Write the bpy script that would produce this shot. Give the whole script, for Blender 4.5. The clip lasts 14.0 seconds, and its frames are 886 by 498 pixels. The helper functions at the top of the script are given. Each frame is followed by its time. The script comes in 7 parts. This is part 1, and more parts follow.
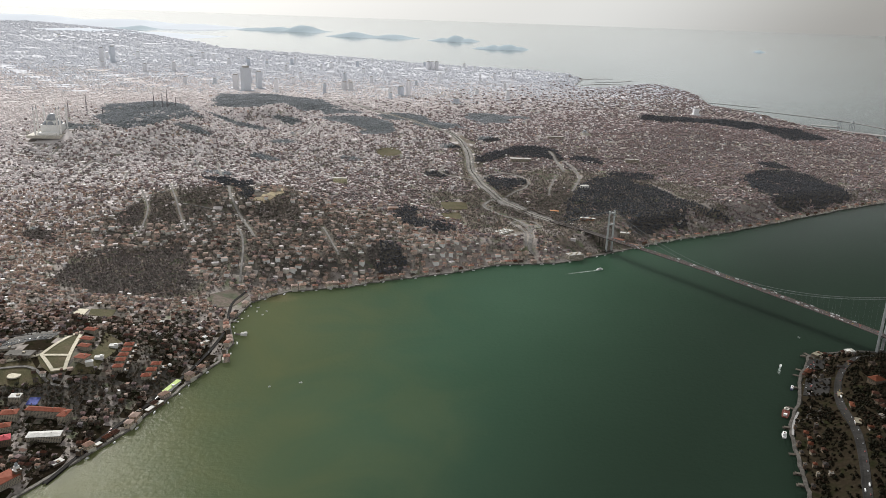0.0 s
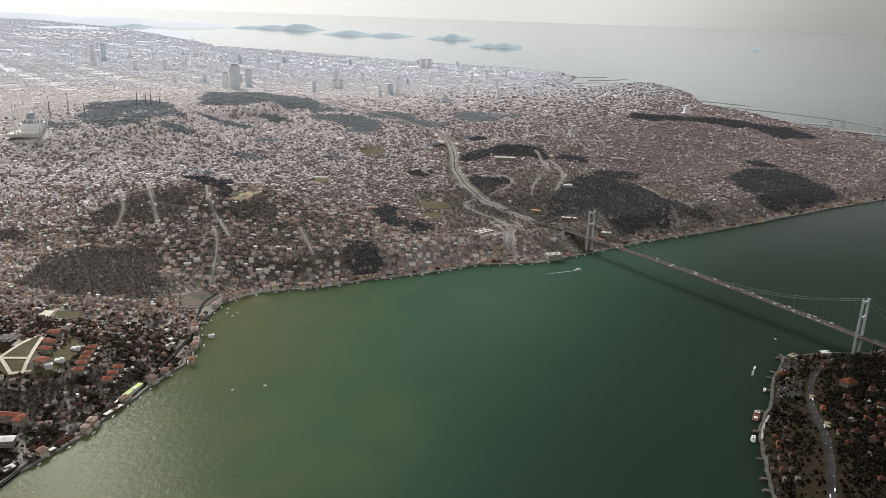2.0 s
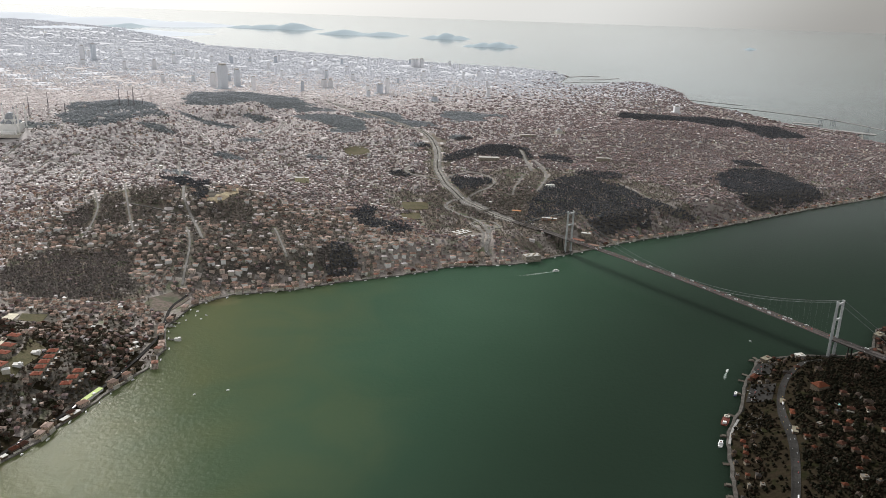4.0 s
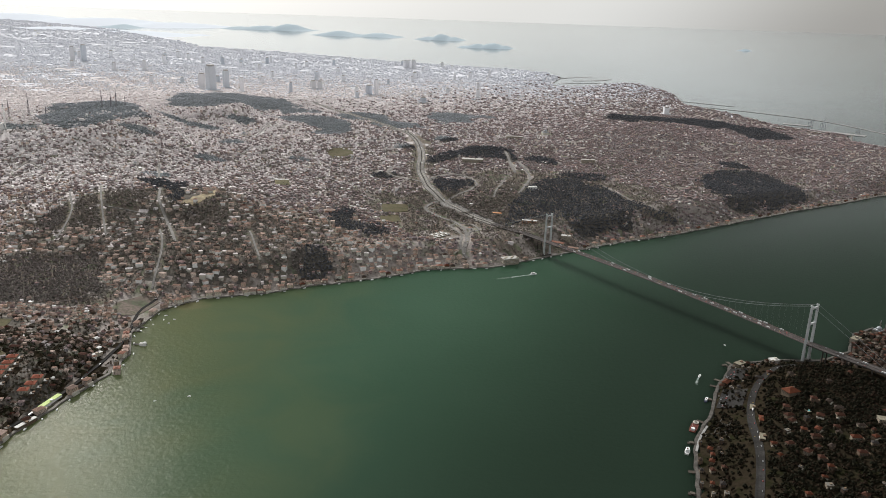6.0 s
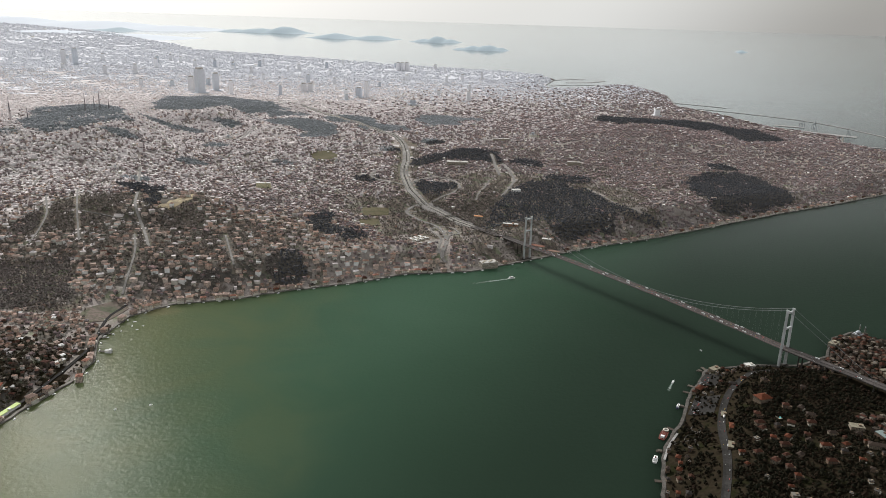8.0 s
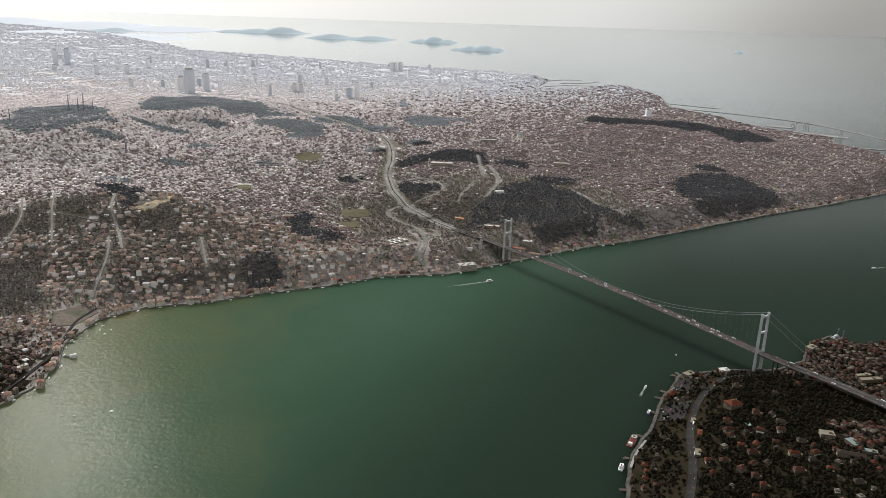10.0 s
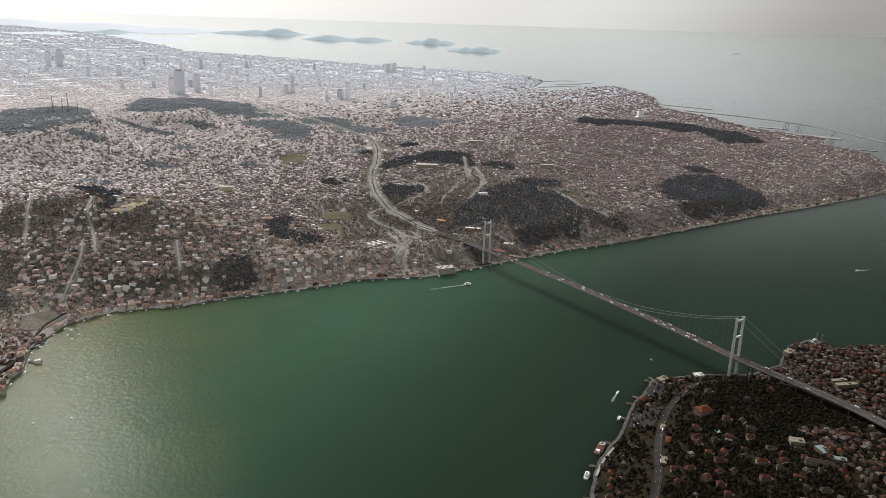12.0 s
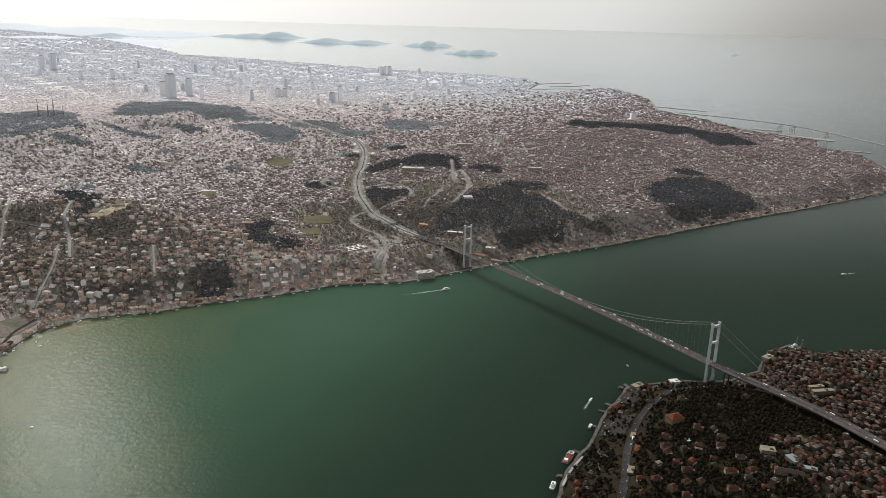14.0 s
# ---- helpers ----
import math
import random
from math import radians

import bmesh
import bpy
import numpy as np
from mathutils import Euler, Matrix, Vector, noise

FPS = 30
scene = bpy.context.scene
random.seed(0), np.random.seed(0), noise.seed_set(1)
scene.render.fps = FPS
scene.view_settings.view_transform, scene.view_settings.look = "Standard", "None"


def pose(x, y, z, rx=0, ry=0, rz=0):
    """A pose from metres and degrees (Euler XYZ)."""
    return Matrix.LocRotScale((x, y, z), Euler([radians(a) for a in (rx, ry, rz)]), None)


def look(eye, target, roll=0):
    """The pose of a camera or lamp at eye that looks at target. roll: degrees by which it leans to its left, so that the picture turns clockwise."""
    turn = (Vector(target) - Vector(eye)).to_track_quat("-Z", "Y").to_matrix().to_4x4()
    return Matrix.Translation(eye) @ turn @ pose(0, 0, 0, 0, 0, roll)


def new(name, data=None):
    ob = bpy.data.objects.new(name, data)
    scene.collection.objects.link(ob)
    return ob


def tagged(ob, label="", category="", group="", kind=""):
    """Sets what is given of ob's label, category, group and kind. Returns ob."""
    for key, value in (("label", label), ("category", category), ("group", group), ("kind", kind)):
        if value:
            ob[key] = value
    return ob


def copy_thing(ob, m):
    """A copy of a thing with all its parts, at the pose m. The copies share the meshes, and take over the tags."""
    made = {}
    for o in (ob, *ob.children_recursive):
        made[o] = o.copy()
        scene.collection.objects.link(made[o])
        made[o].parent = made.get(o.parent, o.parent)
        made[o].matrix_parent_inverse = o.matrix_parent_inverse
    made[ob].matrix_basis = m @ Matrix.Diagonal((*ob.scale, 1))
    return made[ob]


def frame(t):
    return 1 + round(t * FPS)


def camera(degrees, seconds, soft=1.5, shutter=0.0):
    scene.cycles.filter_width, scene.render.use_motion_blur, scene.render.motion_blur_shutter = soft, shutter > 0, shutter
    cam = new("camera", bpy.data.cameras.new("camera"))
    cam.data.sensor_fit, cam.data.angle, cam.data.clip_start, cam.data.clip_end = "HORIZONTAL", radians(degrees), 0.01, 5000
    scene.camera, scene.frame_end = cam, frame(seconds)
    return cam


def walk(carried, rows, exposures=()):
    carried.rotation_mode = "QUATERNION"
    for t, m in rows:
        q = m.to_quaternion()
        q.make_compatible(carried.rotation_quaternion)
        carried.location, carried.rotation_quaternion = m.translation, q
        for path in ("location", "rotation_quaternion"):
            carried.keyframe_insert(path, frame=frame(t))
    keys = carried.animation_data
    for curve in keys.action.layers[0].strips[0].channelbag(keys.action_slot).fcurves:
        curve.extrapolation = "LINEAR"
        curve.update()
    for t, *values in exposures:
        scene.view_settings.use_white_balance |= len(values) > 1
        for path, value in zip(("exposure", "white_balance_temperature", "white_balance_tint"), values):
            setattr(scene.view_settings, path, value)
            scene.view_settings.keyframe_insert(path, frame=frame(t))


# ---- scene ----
cam = camera(58.74, 14.0, soft=0.8)
# one unit is ten metres of the real place
PATH = [
    (0, -0.000, -0.000, 90.666, -17.216, -1.919, 0.000),
    (0.5, 1.992, 0.761, 90.667, -17.252, -1.988, 0.014),
    (1, 3.982, 1.524, 90.665, -17.292, -1.990, -0.009),
    (1.5, 5.970, 2.286, 90.660, -17.310, -1.961, -0.035),
    (2, 7.954, 3.042, 90.653, -17.335, -1.906, -0.081),
    (2.5, 9.932, 3.790, 90.644, -17.356, -1.858, -0.141),
    (3, 11.907, 4.532, 90.636, -17.376, -1.860, -0.167),
    (5.5, 21.646, 8.189, 90.605, -17.313, -1.904, -0.354),
    (6, 23.596, 8.963, 90.581, -17.280, -1.907, -0.378),
    (6.5, 25.551, 9.741, 90.557, -17.238, -1.878, -0.382),
    (7, 27.511, 10.523, 90.535, -17.190, -1.846, -0.407),
    (7.5, 29.477, 11.307, 90.518, -17.149, -1.817, -0.433),
    (8, 31.444, 12.090, 90.505, -17.118, -1.757, -0.465),
    (10.5, 41.271, 15.895, 90.573, -17.090, -1.760, -0.489),
    (11, 43.242, 16.644, 90.558, -17.086, -1.765, -0.487),
    (11.5, 45.211, 17.390, 90.540, -17.058, -1.744, -0.483),
    (12, 47.176, 18.139, 90.522, -17.018, -1.699, -0.479),
    (12.5, 49.136, 18.888, 90.503, -16.969, -1.637, -0.465),
    (13, 51.090, 19.640, 90.482, -16.913, -1.599, -0.440),
    (13.5, 53.039, 20.394, 90.460, -16.863, -1.549, -0.425),
    (14, 54.984, 21.152, 90.439, -16.827, -1.515, -0.421),
]
walk(cam, [(t, pose(x, y, z, 90 + pitch, lean, yaw)) for t, x, y, z, pitch, lean, yaw in PATH])
# ---- lie of the land ----
ASIA_SHORE = [
    (-150, -200), (-110, 20), (-84, 100), (-76.6, 126.6), (-70.1, 140.8), (-65.4, 151.1), (-60.2, 171.1), (-55.3, 185.5),
    (-54.2, 198.7), (-58.8, 212.4), (-56.7, 229), (-47.2, 239.9), (-27.8, 246.5), (-13.3, 255.3), (6.2, 263.7),
    (23, 274.3), (46.5, 279.3), (67.4, 293), (95.9, 312.8), (127.8, 330.1), (165.9, 355.6), (201.4, 379.3),
    (233.8, 398.6), (283.2, 430.8), (328.5, 467.2), (350.7, 526.8), (340, 597.7), (361, 640), (323.7, 686.5),
    (277.4, 778.5), (285, 848), (300, 930), (288.7, 1000), (255, 1018), (181.8, 963), (164, 986), (196, 1104),
    (143, 1150), (-3.7, 1204), (-197.9, 1330), (-370, 1420), (-446, 1551), (-755, 1997), (-1500, 2700), (-4200, 3600)]
EUROPE_SHORE = [
    (60, -300), (66, 90), (74, 130), (80.5, 153.8), (83.6, 163.2), (91.2, 175.8), (97.1, 188.8), (105.6, 202.4),
    (118.1, 206.2), (133, 207), (143, 213), (151.2, 226.5), (159.9, 231.5), (165, 225.5), (186.4, 229),
    (230, 252), (330, 330), (520, 380), (900, 420)]
# known heights of the ground: x, y, z
HEIGHTS = [
    (-81, 315, 14.5), (-100, 248, 4.8), (-18, 327, 6.6), (20, 385, 8.4), (70, 378, 9), (34, 320, 5.2), (42, 418, 11),
    (-80, 286, 9), (-74, 216, 2.2), (-88, 480, 13), (200, 462, 4.2), (252, 562, 8.6), (169, 586, 12.5), (-67, 547, 15),
    (-172, 462, 26.5), (-129, 537, 23), (348, 640, 0.8), (97, 523, 12), (-48, 380, 7), (-8, 994, 6), (-87, 176, 7.2),
    (-76, 182, 4.2), (-77, 161, 3.6), (-79, 153, 1.6), (109, 164, 6), (121, 180, 5.8), (149, 184, 3.6), (110, 148, 7.4),
    (214, 694, 6.8), (200, 900, 3), (-400, 1000, 10)]


def lace(points, step, rough, seed):
    """A shoreline with its small kinks, at even steps."""
    rng = np.random.default_rng(seed)
    out = []
    for (ax, ay), (bx, by) in zip(points, points[1:]):
        n = int(np.clip(np.hypot(bx - ax, by - ay) / step, 1, 14))
        for i in range(n):
            k = i / n
            j = rough * rng.normal(size=2) if i else (0, 0)
            out.append((ax + (bx - ax) * k + j[0], ay + (by - ay) * k + j[1]))
    return np.array(out + [points[-1]])


ASIA = lace(ASIA_SHORE, 2.2, 0.22, 1)
EUROPE = lace(EUROPE_SHORE, 2.0, 0.15, 2)
ASIA_LAND = np.vstack([ASIA, [(-4700, 3600), (-4700, -200)]])
EUROPE_LAND = np.vstack([EUROPE, [(4700, 420), (4700, -300)]])


def inside(x, y, poly):
    got = np.zeros(x.shape, bool)
    a, b = poly, np.roll(poly, -1, 0)
    for (ax, ay), (bx, by) in zip(a, b):
        if ay != by:
            got ^= ((ay > y) != (by > y)) & (x < (bx - ax) * (y - ay) / (by - ay) + ax)
    return got


def far_from(x, y, line):
    """The distance of each place from a line of points."""
    best = np.full(x.shape, 1e9)
    for (ax, ay), (bx, by) in zip(line, line[1:]):
        dx, dy = bx - ax, by - ay
        k = np.clip(((x - ax) * dx + (y - ay) * dy) / (dx * dx + dy * dy + 1e-9), 0, 1)
        best = np.minimum(best, np.hypot(x - ax - k * dx, y - ay - k * dy))
    return best


def ashore(x, y):
    """The distance from the shore, inland positive."""
    x, y = np.asarray(x, float), np.asarray(y, float)
    a = far_from(x, y, ASIA) * np.where(inside(x, y, ASIA_LAND), 1, -1)
    b = far_from(x, y, EUROPE) * np.where(inside(x, y, EUROPE_LAND), 1, -1)
    return np.maximum(a, b)


def waves(x, y):
    return (np.sin(x * 0.071 + 1.3) * np.cos(y * 0.063) + 0.6 * np.sin(x * 0.13 + y * 0.11) + 0.4 * np.cos(x * 0.23 - y * 0.19))


def height(x, y, d=None):
    """The ground's height: hills between the known heights, falling to the quays."""
    x, y = np.asarray(x, float), np.asarray(y, float)
    d = ashore(x, y) if d is None else d
    top, low = 7.0 * 4e-9 + np.zeros(x.shape), 4e-9
    for px, py, pz in HEIGHTS:
        w = 1 / ((x - px) ** 2 + (y - py) ** 2 + 60) ** 2
        top, low = top + w * pz, low + w
    hill = top / low
    hill = hill + 0.6 * waves(x, y) * np.clip((d - 6) / 30, 0, 1)
    rise = np.clip((d - 0.8) / 17, 0, 1)
    rise = rise * rise * (3 - 2 * rise)
    z = 0.3 + np.maximum(hill - 0.3, 0.05) * rise
    return np.where(d > 0.35, z, -1.2)

# ---- world and sun ----
SUN_TO = Vector((-0.464, 0.886, 0.0)).normalized() * math.cos(radians(31)) + Vector((0, 0, math.sin(radians(31))))
world = bpy.data.worlds.new("sky")
scene.world = world
world.use_nodes = True
wn = world.node_tree.nodes
sky = wn.new("ShaderNodeTexSky")
sky.sky_type, sky.sun_disc = "NISHITA", False
sky.sun_elevation, sky.sun_rotation = radians(31), math.atan2(SUN_TO.x, SUN_TO.y)
sky.altitude, sky.air_density, sky.dust_density, sky.ozone_density = 900, 1.0, 2.5, 1.0
# thin high cloud all over the sky softens its colour
veil = wn.new("ShaderNodeMix")
veil.data_type = "RGBA"
veil.inputs["Factor"].default_value = 0.94
toward = wn.new("ShaderNodeVectorMath")
toward.operation, toward.inputs[1].default_value = "DOT_PRODUCT", SUN_TO
world.node_tree.links.new(wn.new("ShaderNodeTexCoord").outputs["Generated"], toward.inputs[0])
# cloud lit through is brightest round the sun
lit = wn.new("ShaderNodeValToRGB")
lit.color_ramp.interpolation = "EASE"
lit.color_ramp.elements.new(0.7)
lit.color_ramp.elements.new(0.84)
for e, (at, c) in zip(lit.color_ramp.elements, ((0.0, (4.4, 4.5, 4.6)), (0.735, (2.2, 2.18, 2.12)), (0.85, (4.7, 4.8, 4.8)), (1.0, (8.2, 8.4, 8.5)))):
    e.position, e.color = at, (*c, 1)
half = wn.new("ShaderNodeMath")
half.operation, half.inputs[1].default_value, half.inputs[2].default_value = "MULTIPLY_ADD", 0.5, 0.5
world.node_tree.links.new(toward.outputs["Value"], half.inputs[0])
world.node_tree.links.new(half.outputs[0], lit.inputs["Fac"])
world.node_tree.links.new(lit.outputs["Color"], veil.inputs["B"])
world.node_tree.links.new(sky.outputs["Color"], veil.inputs["A"])
scene.view_settings.exposure = 0.48
wn["Background"].inputs["Strength"].default_value = 0.112
world.node_tree.links.new(veil.outputs["Result"], wn["Background"].inputs["Color"])
sun = new("sun", bpy.data.lights.new("sun", "SUN"))
sun.data.energy, sun.data.angle, sun.data.color = 3.4, radians(9.0), (0.985, 0.97, 0.95)
sun.matrix_world = look(SUN_TO * 1000, (0, 0, 0))


# ---- materials ----
def shade(name, colours, scale=1.0, rough=0.85, metal=0.0, bump=0.0, by="noise", fine=6.0, mottle=0.25, spec=0.08):
    """Colours picked by noise at a size, by piece (Random Per Island) or by thing, with a finer mottle over them and relief."""
    m = bpy.data.materials.new(name)
    m.use_nodes = True
    nt = m.node_tree
    n, link = nt.nodes, nt.links.new
    b = n["Principled BSDF"]
    b.inputs["Roughness"].default_value, b.inputs["Metallic"].default_value = rough, metal
    b.inputs["Specular IOR Level"].default_value = spec
    geo = n.new("ShaderNodeNewGeometry")
    ramp = n.new("ShaderNodeValToRGB")
    el = ramp.color_ramp.elements
    while len(el) < len(colours):
        el.new(0.5)
    for i, c in enumerate(colours):
        el[i].position, el[i].color = (i + 0.5) / len(colours) if by == "noise" else i / len(colours), (*c, 1)
    if by != "noise":
        ramp.color_ramp.interpolation = "CONSTANT"
    big = n.new("ShaderNodeTexNoise")
    big.inputs["Scale"].default_value, big.inputs["Detail"].default_value, big.inputs["Roughness"].default_value = 1 / scale, 6, 0.6
    link(geo.outputs["Position"], big.inputs["Vector"])
    if by == "island":
        link(geo.outputs["Random Per Island"], ramp.inputs["Fac"])
    elif by == "thing":
        info = n.new("ShaderNodeObjectInfo")
        link(info.outputs["Random"], ramp.inputs["Fac"])
    else:
        spread = n.new("ShaderNodeMapRange")
        spread.inputs["From Min"].default_value, spread.inputs["From Max"].default_value = 0.3, 0.7
        link(big.outputs["Fac"], spread.inputs["Value"])
        link(spread.outputs["Result"], ramp.inputs["Fac"])
    small = n.new("ShaderNodeTexNoise")
    small.inputs["Scale"].default_value, small.inputs["Detail"].default_value = fine / scale, 4
    link(geo.outputs["Position"], small.inputs["Vector"])
    span = n.new("ShaderNodeMapRange")
    span.inputs["From Min"].default_value, span.inputs["From Max"].default_value = 0.3, 0.7
    span.inputs["To Min"].default_value, span.inputs["To Max"].default_value = 1 - mottle, 1 + mottle
    link(small.outputs["Fac"], span.inputs["Value"])
    mul = n.new("ShaderNodeVectorMath")
    mul.operation = "SCALE"
    link(ramp.outputs["Color"], mul.inputs[0])
    link(span.outputs["Result"], mul.inputs["Scale"])
    link(mul.outputs["Vector"], b.inputs["Base Color"])
    if bump:
        bn = n.new("ShaderNodeBump")
        bn.inputs["Strength"].default_value, bn.inputs["Distance"].default_value = 1.0, bump
        link(small.outputs["Fac"], bn.inputs["Height"])
        link(bn.outputs["Normal"], b.inputs["Normal"])
    return m


def facade(name, colours, by="island"):
    """Rendered walls with rows of dark windows by storey, each building in a colour of its own."""
    m = shade(name, colours, 1.5, 0.8, by=by, mottle=0.15)
    nt = m.node_tree
    n, link = nt.nodes, nt.links.new
    b = n["Principled BSDF"]
    geo = n.new("ShaderNodeNewGeometry")
    sep, nsep = n.new("ShaderNodeSeparateXYZ"), n.new("ShaderNodeSeparateXYZ")
    link(geo.outputs["Position"], sep.inputs[0])
    link(geo.outputs["Normal"], nsep.inputs[0])

    def op(kind, a, c):
        q = n.new("ShaderNodeMath")
        q.operation = kind
        for i, v in enumerate((a, c)):
            if isinstance(v, (int, float)):
                q.inputs[i].default_value = v
            else:
                link(v, q.inputs[i])
        return q.outputs[0]

    # along the wall: the place crossed with the wall's own direction
    along = op("SUBTRACT", op("MULTIPLY", sep.outputs[0], nsep.outputs[1]), op("MULTIPLY", sep.outputs[1], nsep.outputs[0]))
    u = op("ABSOLUTE", op("SUBTRACT", op("FRACT", op("MULTIPLY", along, 3.2), 0), 0.5), 0)
    v = op("ABSOLUTE", op("SUBTRACT", op("FRACT", op("MULTIPLY", sep.outputs[2], 3.2), 0), 0.5), 0)
    win = op("MULTIPLY", op("LESS_THAN", u, 0.26), op("LESS_THAN", v, 0.27))
    win = op("MULTIPLY", win, op("LESS_THAN", op("ABSOLUTE", nsep.outputs[2], 0), 0.3))
    mix = n.new("ShaderNodeMix")
    mix.data_type = "RGBA"
    old = b.inputs["Base Color"].links[0].from_socket
    link(win, mix.inputs["Factor"])
    link(old, mix.inputs["A"])
    mix.inputs["B"].default_value = (0.05, 0.055, 0.06, 1)
    link(mix.outputs["Result"], b.inputs["Base Color"])
    return m


M_GROUND = shade("ground_earth", [(0.16, 0.142, 0.121), (0.233, 0.207, 0.186), (0.291, 0.254, 0.234), (0.146, 0.154, 0.101)], 9, 0.95, bump=0.03, fine=14)
M_WOODFLOOR = shade("wood_floor", [(0.095, 0.088, 0.078), (0.13, 0.116, 0.1)], 3, 1.0, fine=5, spec=0.0)
# near-black soil: the European slope's cloud shade is in this colour
M_DARK_SOIL = shade("shade_dimmed_soil", [(0.0168, 0.0137, 0.009), (0.0252, 0.0195, 0.0132), (0.0154, 0.0156, 0.0078)], 4, 1.0, fine=6, spec=0.0)
M_FIELD = shade("winter_field", [(0.135, 0.133, 0.0969), (0.182, 0.148, 0.129), (0.108, 0.117, 0.082)], 6, 1.0, fine=8, spec=0.0)
M_GRASS = shade("grass_lawn", [(0.07, 0.066, 0.034), (0.09, 0.08, 0.042), (0.105, 0.085, 0.052)], 3, 0.95, fine=8)
M_ASPHALT = shade("asphalt", [(0.0237, 0.0223, 0.0206), (0.0342, 0.0321, 0.0302)], 4, 0.95, fine=9, spec=0.05)
M_PALE_ROAD = shade("concrete_road", [(0.146, 0.137, 0.125), (0.197, 0.185, 0.172)], 4, 0.9, fine=9, spec=0.1)
M_TARMAC = shade("worn_grey_tarmac", [(0.13, 0.122, 0.11), (0.17, 0.16, 0.148)], 3, 0.95, fine=9, spec=0.05)
M_QUAY = shade("quay_stone", [(0.06, 0.0552, 0.048), (0.102, 0.093, 0.084)], 1.2, 0.9, bump=0.01)
M_MOLE = shade("pale_mole_stone", [(0.24, 0.235, 0.225), (0.32, 0.31, 0.3)], 1.2, 0.9, bump=0.01)
M_PAVING = shade("pale_paving", [(0.484, 0.44, 0.336), (0.581, 0.531, 0.42)], 1, 0.8)
M_STEEL = shade("grey_painted_steel", [(0.5, 0.51, 0.51), (0.58, 0.59, 0.59)], 3, 0.5, 0.15, mottle=0.1)
M_DECK = shade("bridge_asphalt", [(0.0562, 0.0495, 0.0465), (0.0825, 0.0713, 0.0675)], 3, 0.9, spec=0.1)
M_CABLE = shade("cable_steel", [(0.18, 0.19, 0.19), (0.23, 0.24, 0.24)], 2, 0.6, 0.2, mottle=0.1)
M_RAIL = shade("rust_red_rail", [(0.2, 0.13, 0.11), (0.25, 0.17, 0.15)], 1, 0.7)
M_ROOF = shade("roof_tiles", [(0.188, 0.122, 0.114), (0.215, 0.142, 0.133), (0.196, 0.145, 0.14), (0.235, 0.169, 0.163), (0.177, 0.134, 0.133), (0.212, 0.172, 0.172), (0.251, 0.22, 0.221)], 0.6, 0.85, by="island", mottle=0.25)
M_WALL = facade("house_walls", [(0.317, 0.26, 0.248), (0.341, 0.284, 0.275), (0.285, 0.231, 0.221), (0.349, 0.309, 0.302), (0.329, 0.252, 0.239), (0.305, 0.256, 0.248), (0.396, 0.366, 0.369)])
# the next three carry the European side's cloud shade in their colours
M_DIM_WALL = facade("dimmed_walls", [(0.0978, 0.066, 0.0472), (0.127, 0.092, 0.066), (0.0746, 0.0528, 0.0401), (0.115, 0.0714, 0.0495), (0.173, 0.138, 0.104)])
M_DIM_ROOF = shade("dimmed_roof_tiles", [(0.06, 0.024, 0.016), (0.078, 0.034, 0.022), (0.05, 0.033, 0.025), (0.07, 0.046, 0.034), (0.042, 0.034, 0.027), (0.12, 0.1, 0.08)], 0.6, 0.9, by="island", mottle=0.3)
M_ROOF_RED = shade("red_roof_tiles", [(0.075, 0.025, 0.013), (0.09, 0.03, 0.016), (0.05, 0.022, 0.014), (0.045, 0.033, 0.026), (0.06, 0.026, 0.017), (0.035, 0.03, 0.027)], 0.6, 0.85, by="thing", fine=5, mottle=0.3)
M_SUBURB_WALL = facade("cream_villa_walls", [(0.624, 0.516, 0.396), (0.696, 0.6, 0.492), (0.564, 0.432, 0.336), (0.744, 0.672, 0.576), (0.6, 0.48, 0.408), (0.48, 0.36, 0.3)], by="thing")
M_SUBURB_ROOF = shade("brown_roof_tiles", [(0.24, 0.145, 0.11), (0.3, 0.2, 0.155), (0.2, 0.14, 0.115), (0.34, 0.25, 0.21), (0.26, 0.13, 0.095)], 0.6, 0.85, by="thing", fine=5, mottle=0.3)
M_TAN_WALL = facade("tan_house_walls", [(0.715, 0.572, 0.472), (0.8, 0.672, 0.575), (0.601, 0.458, 0.369), (0.8, 0.772, 0.692), (0.658, 0.529, 0.456)])
M_TAN_ROOF = shade("tan_roof_tiles", [(0.245, 0.154, 0.117), (0.306, 0.204, 0.163), (0.204, 0.143, 0.117), (0.337, 0.254, 0.214)], 0.6, 0.85, by="island", mottle=0.3)
# villa walls lowered in colour for the same cloud shade
M_WALL_ONE = facade("villa_walls", [(0.174, 0.12, 0.0796), (0.215, 0.163, 0.114), (0.134, 0.0901, 0.0619), (0.174, 0.114, 0.0771), (0.281, 0.229, 0.17)], by="thing")
# M_LEAF and M_BROWN_WOOD are lightened for haze; M_DARK_LEAF is the near tone
M_LEAF = shade("winter_trees", [(0.15, 0.132, 0.115), (0.2, 0.176, 0.155), (0.235, 0.2, 0.18), (0.14, 0.135, 0.112), (0.25, 0.215, 0.195)], 1.0, 0.95, by="island", fine=3, mottle=0.2, spec=0.05)
M_BROWN_WOOD = shade("brown_bare_woods", [(0.16, 0.136, 0.13), (0.194, 0.163, 0.15), (0.138, 0.127, 0.115), (0.221, 0.191, 0.179)], 1.0, 0.95, by="island", fine=3, mottle=0.2, spec=0.05)
M_DARK_LEAF = shade("dark_winter_trees", [(0.05, 0.044, 0.03), (0.07, 0.056, 0.042), (0.09, 0.072, 0.055), (0.045, 0.047, 0.03), (0.105, 0.082, 0.064)], 1.0, 0.95, by="island", fine=3, mottle=0.3, spec=0.05)
